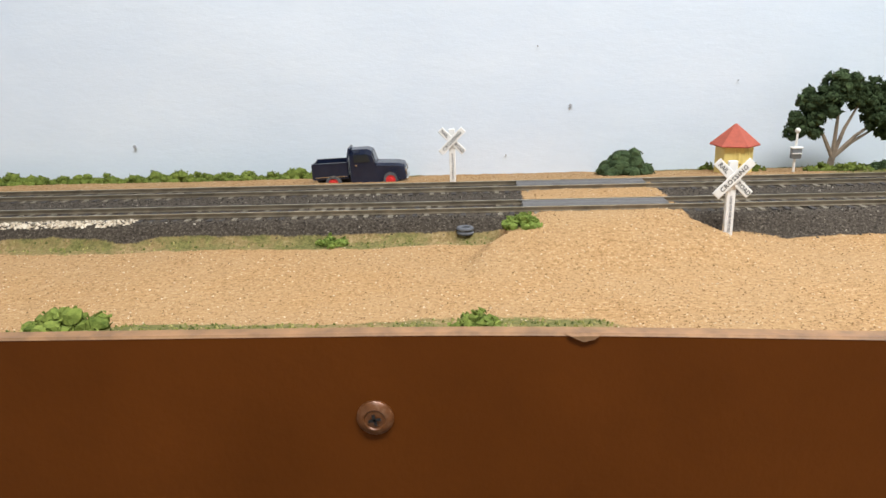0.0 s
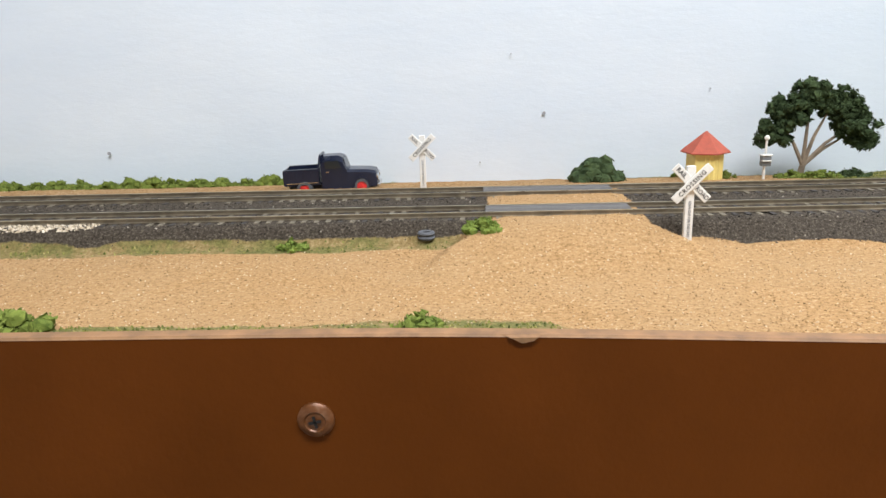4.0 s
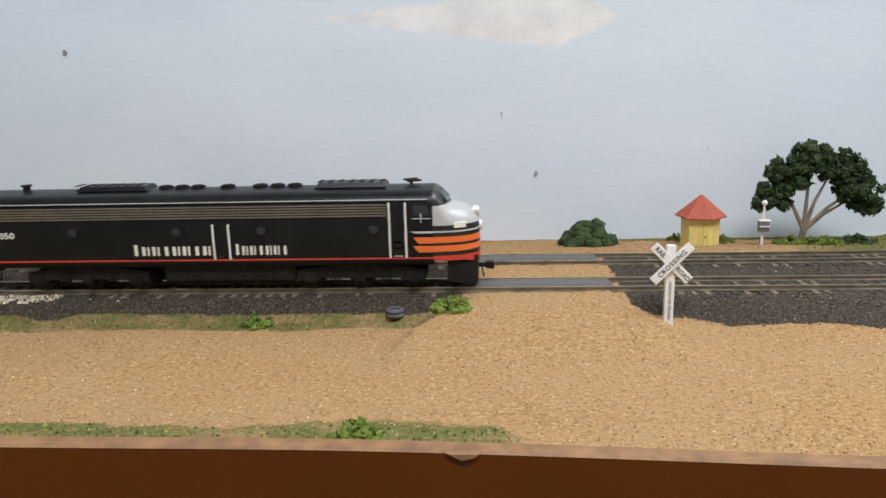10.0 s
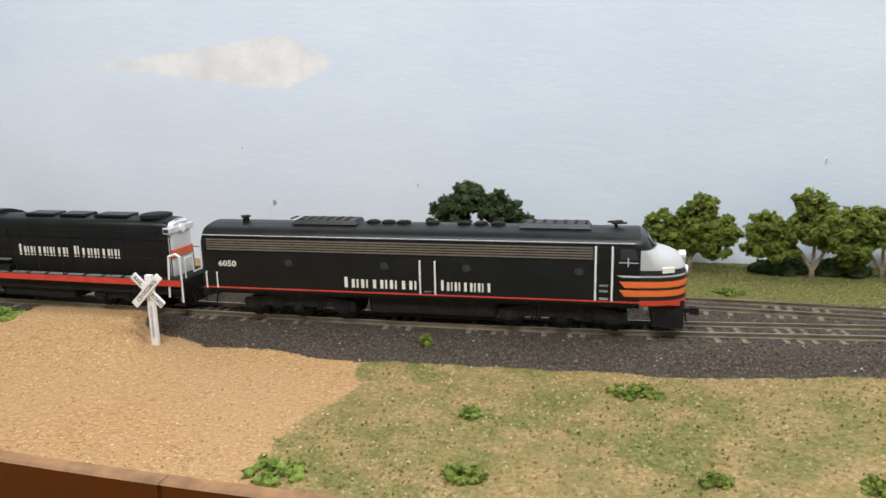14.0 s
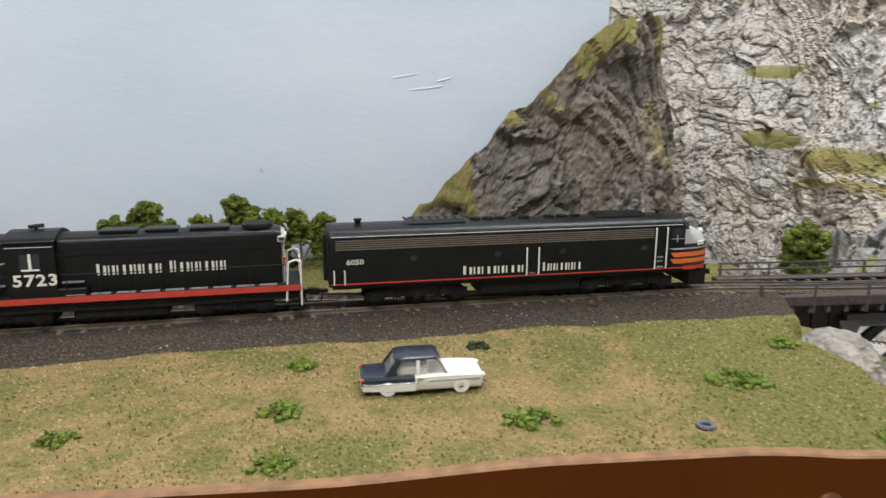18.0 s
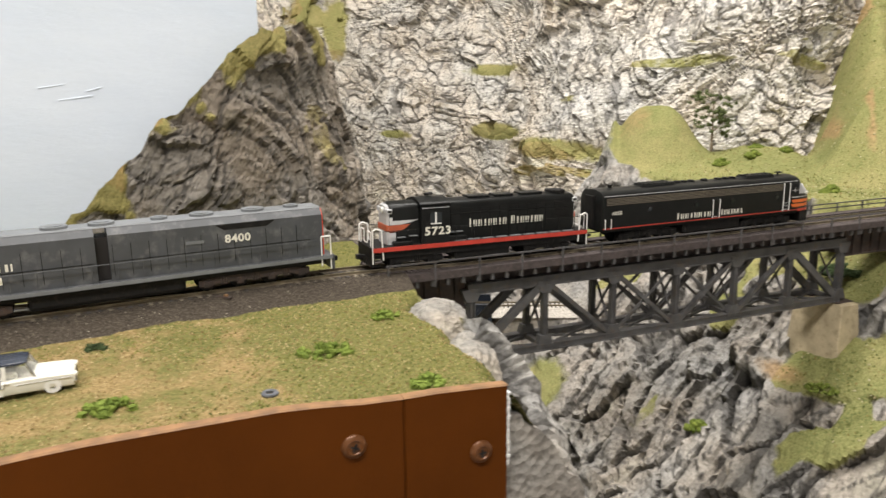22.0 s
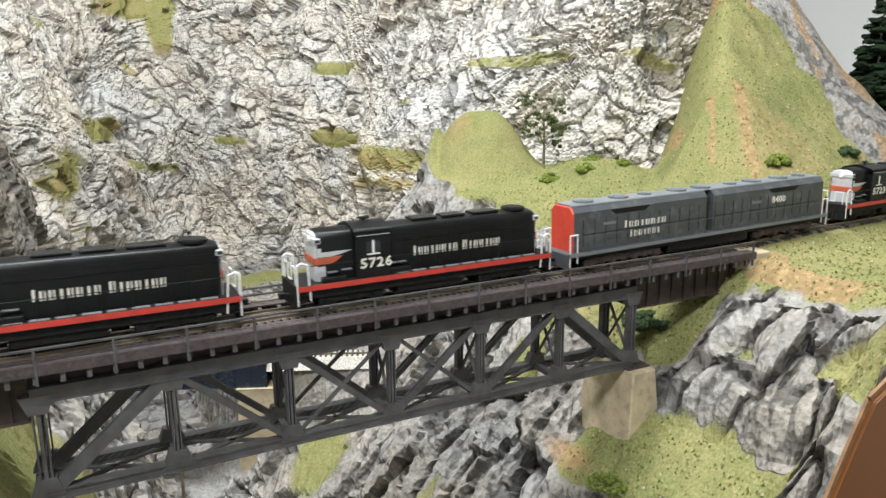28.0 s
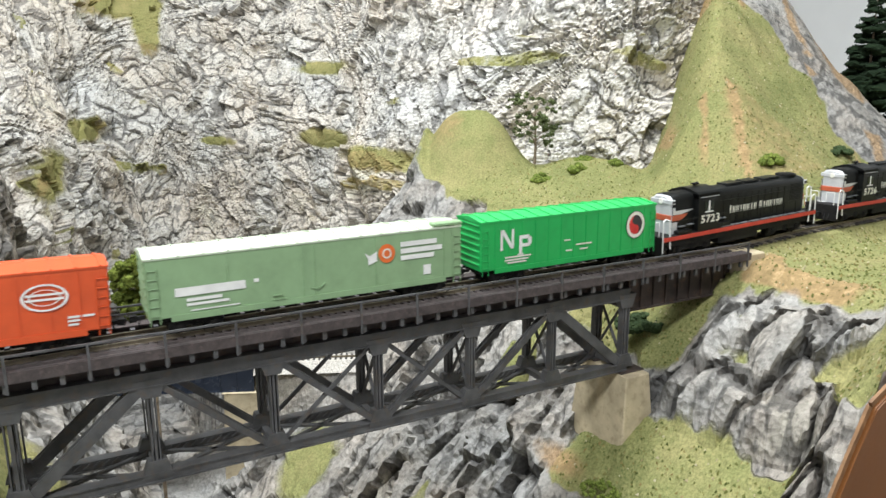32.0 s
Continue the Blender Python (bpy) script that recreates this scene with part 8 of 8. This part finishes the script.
# ---- loose ground cover: grit, turf crumbs, ballast stones ----
def crumbs(name, n, place, size, material, label, seed, flat=0.7):
    """Loose crumbs as one mesh; place(rng) gives a point and a size factor, or None."""
    rng = np.random.default_rng(seed)
    v0 = np.array([[1, 0, -0.3], [-0.5, 0.87, -0.3], [-0.5, -0.87, -0.3], [0.1, 0.1, 0.9]])
    f0 = np.array([[0, 1, 3], [1, 2, 3], [2, 0, 3]])
    vs, fs, k = [], [], 0
    tries = 0
    while k < n and tries < n * 6:
        tries += 1
        got = place(rng)
        if got is None:
            continue
        x, y, z, s = got
        a = rng.uniform(0, 6.28)
        c, d = math.cos(a), math.sin(a)
        r = size * s * rng.uniform(0.6, 1.5)
        j = v0 * (1 + 0.5 * (rng.random((4, 3)) - 0.5)) * np.array([r, r, r * flat])
        vs.append(np.stack([j[:, 0] * c - j[:, 1] * d + x, j[:, 0] * d + j[:, 1] * c + y, j[:, 2] + z], 1))
        fs.append(f0 + 4 * k)
        k += 1
    me = bpy.data.meshes.new(name)
    me.from_pydata(np.concatenate(vs).tolist(), [], np.concatenate(fs).tolist())
    me.materials.append(material)
    return tagged(new(name, me), label, "ground cover", kind="stuff")


def grain_paint(name, stops, rough=0.9):
    m, nt, b = nodes_of(name)
    g = nt.nodes.new("ShaderNodeNewGeometry")
    nt.links.new(ramp(nt, g.outputs["Random Per Island"], stops), b.inputs["Base Color"])
    b.inputs["Roughness"].default_value = rough
    b.inputs["Specular IOR Level"].default_value = 0.2
    return m


def sand_spot(rng):
    x, y = rng.uniform(-0.40, 0.24), 0.203 + 0.37 * rng.random() ** 1.3
    d, l, b = grass_at(x, y)
    if b > 0.4 or d > 0.75:
        return None
    return x, y, shelf_z(x, y), 1.0


def turf_spot(rng):
    x, y = rng.uniform(-0.45, 0.86), 0.203 + 0.37 * rng.random() ** 1.2
    d, l, b = grass_at(x, y)
    if b > 0.4 or d < 0.5 + 0.3 * rng.random() or l < 0.35 * rng.random():
        return None
    return x, y, shelf_z(x, y), 1.0


def dry_spot(rng):
    x, y = rng.uniform(0.18, 0.86), 0.203 + 0.20 * rng.random()
    d, l, b = grass_at(x, y)
    if b > 0.4 or d < 0.5:
        return None
    return x, y, shelf_z(x, y), 1.0


def ballast_spot(rng):
    x = rng.uniform(-0.45, 0.85)
    y = rng.uniform(track_y(x) - shoulder(x) - 0.004, siding_y(x) + 0.018)
    d, l, b = grass_at(x, y)
    if b < 0.5 * rng.random() + 0.2:
        return None
    if abs(abs(y - track_y(x)) - 0.0085) < 0.0012 or abs(abs(y - siding_y(x)) - 0.0085) < 0.0012:
        return None
    return x, y, shelf_z(x, y), 1.0


def pale_spot(rng):
    x = rng.uniform(-0.62, -0.197 + 0.012 * rng.random())
    y = rng.uniform(track_y(x) - 0.019, track_y(x) - 0.010)
    return x, y, max(shelf_z(x, y), 0.002), 1.3


crumbs("sand_grit", 26000, sand_spot, 0.00050, grain_paint("grit", ((0.0, (0.12, 0.07, 0.03)), (0.12, (0.24, 0.14, 0.062)), (0.4, (0.335, 0.207, 0.098)), (0.85, (0.41, 0.266, 0.14)), (1.0, (0.68, 0.56, 0.40)))), "loose tan grit over the sand", 1)
crumbs("turf_crumbs", 14000, turf_spot, 0.00075, grain_paint("turf_bits", ((0.0, (0.05, 0.07, 0.015)), (0.4, (0.14, 0.15, 0.035)), (0.8, (0.25, 0.24, 0.07)), (1.0, (0.40, 0.34, 0.14)))), "green and olive turf foam crumbs", 2, 1.2)
crumbs("dry_turf_crumbs", 10000, dry_spot, 0.0008, grain_paint("dry_bits", ((0.0, (0.16, 0.105, 0.042)), (0.5, (0.30, 0.215, 0.095)), (1.0, (0.50, 0.40, 0.22)))), "straw-coloured turf crumbs in the meadow", 3, 1.0)
crumbs("ballast_stones", 16000, ballast_spot, 0.00068, grain_paint("coal_stones", ((0.0, (0.018, 0.015, 0.011)), (0.6, (0.056, 0.046, 0.035)), (0.95, (0.110, 0.091, 0.072)), (1.0, (0.40, 0.36, 0.30)))), "black ballast stones along the tracks", 4)
crumbs("pale_ballast", 2600, pale_spot, 0.0009, grain_paint("pale_stones", ((0.0, (0.36, 0.29, 0.20)), (0.5, (0.50, 0.42, 0.31)), (1.0, (0.64, 0.57, 0.46)))), "cream ballast stones beside the front track", 5)


def far_grass(rng):
    x, y = rng.uniform(1.28, 2.1), 0.21 + 0.65 * rng.random() ** 1.4
    (px, py, pz), turf, earth, joint_mask = gorge_point(x, y, True)
    if turf < 0.55 or (x > GIRD1 and abs(y - track_y(x)) < 0.02):
        return None
    return px, py, pz, 1.1


crumbs("far_turf", 15000, far_grass, 0.0012, grain_paint("far_turf_bits", ((0.0, (0.07, 0.085, 0.022)), (0.5, (0.15, 0.155, 0.045)), (0.85, (0.25, 0.19, 0.075)), (1.0, (0.50, 0.45, 0.30)))), "olive and ochre turf on the far bank", 6, 1.0)


# ---- motion of the train ----
NOSE_T = [0.0, 7.0, 8.0, 9.0, 10.0, 13.0, 14.2, 16.5, 17.0, 18.5, 20.0, 22.0, 24.0, 26.0, 29.0, 32.0]
NOSE_X = [-0.80, -0.245, -0.1507, -0.0654, 0.0333, 0.306, 0.417, 0.650, 0.704, 0.874, 1.047, 1.310, 1.573, 1.836, 2.227, 2.640]


def motions():
    def place(x):
        """The pose of a car whose middle is x along the line; cars ahead of the bend just run on."""
        y = track_y(x)
        y1, y0 = track_y(x + 0.07), track_y(x - 0.07)
        z1, z0 = rail_z(x + 0.07), rail_z(x - 0.07)
        return pose(x, (y1 + y0) / 2, (z0 + z1) / 2 + 0.0003, 0, -math.degrees(math.atan((z1 - z0) / 0.14)), math.degrees(math.atan((y1 - y0) / 0.14)))
    for thing, back in TRAIN:
        rows = []
        t = 0.0
        while t <= 32.0001:
            rows.append((t, place(lerp(NOSE_T, NOSE_X, t) - back)))
            t += 0.5
        walk(thing, rows)


motions()
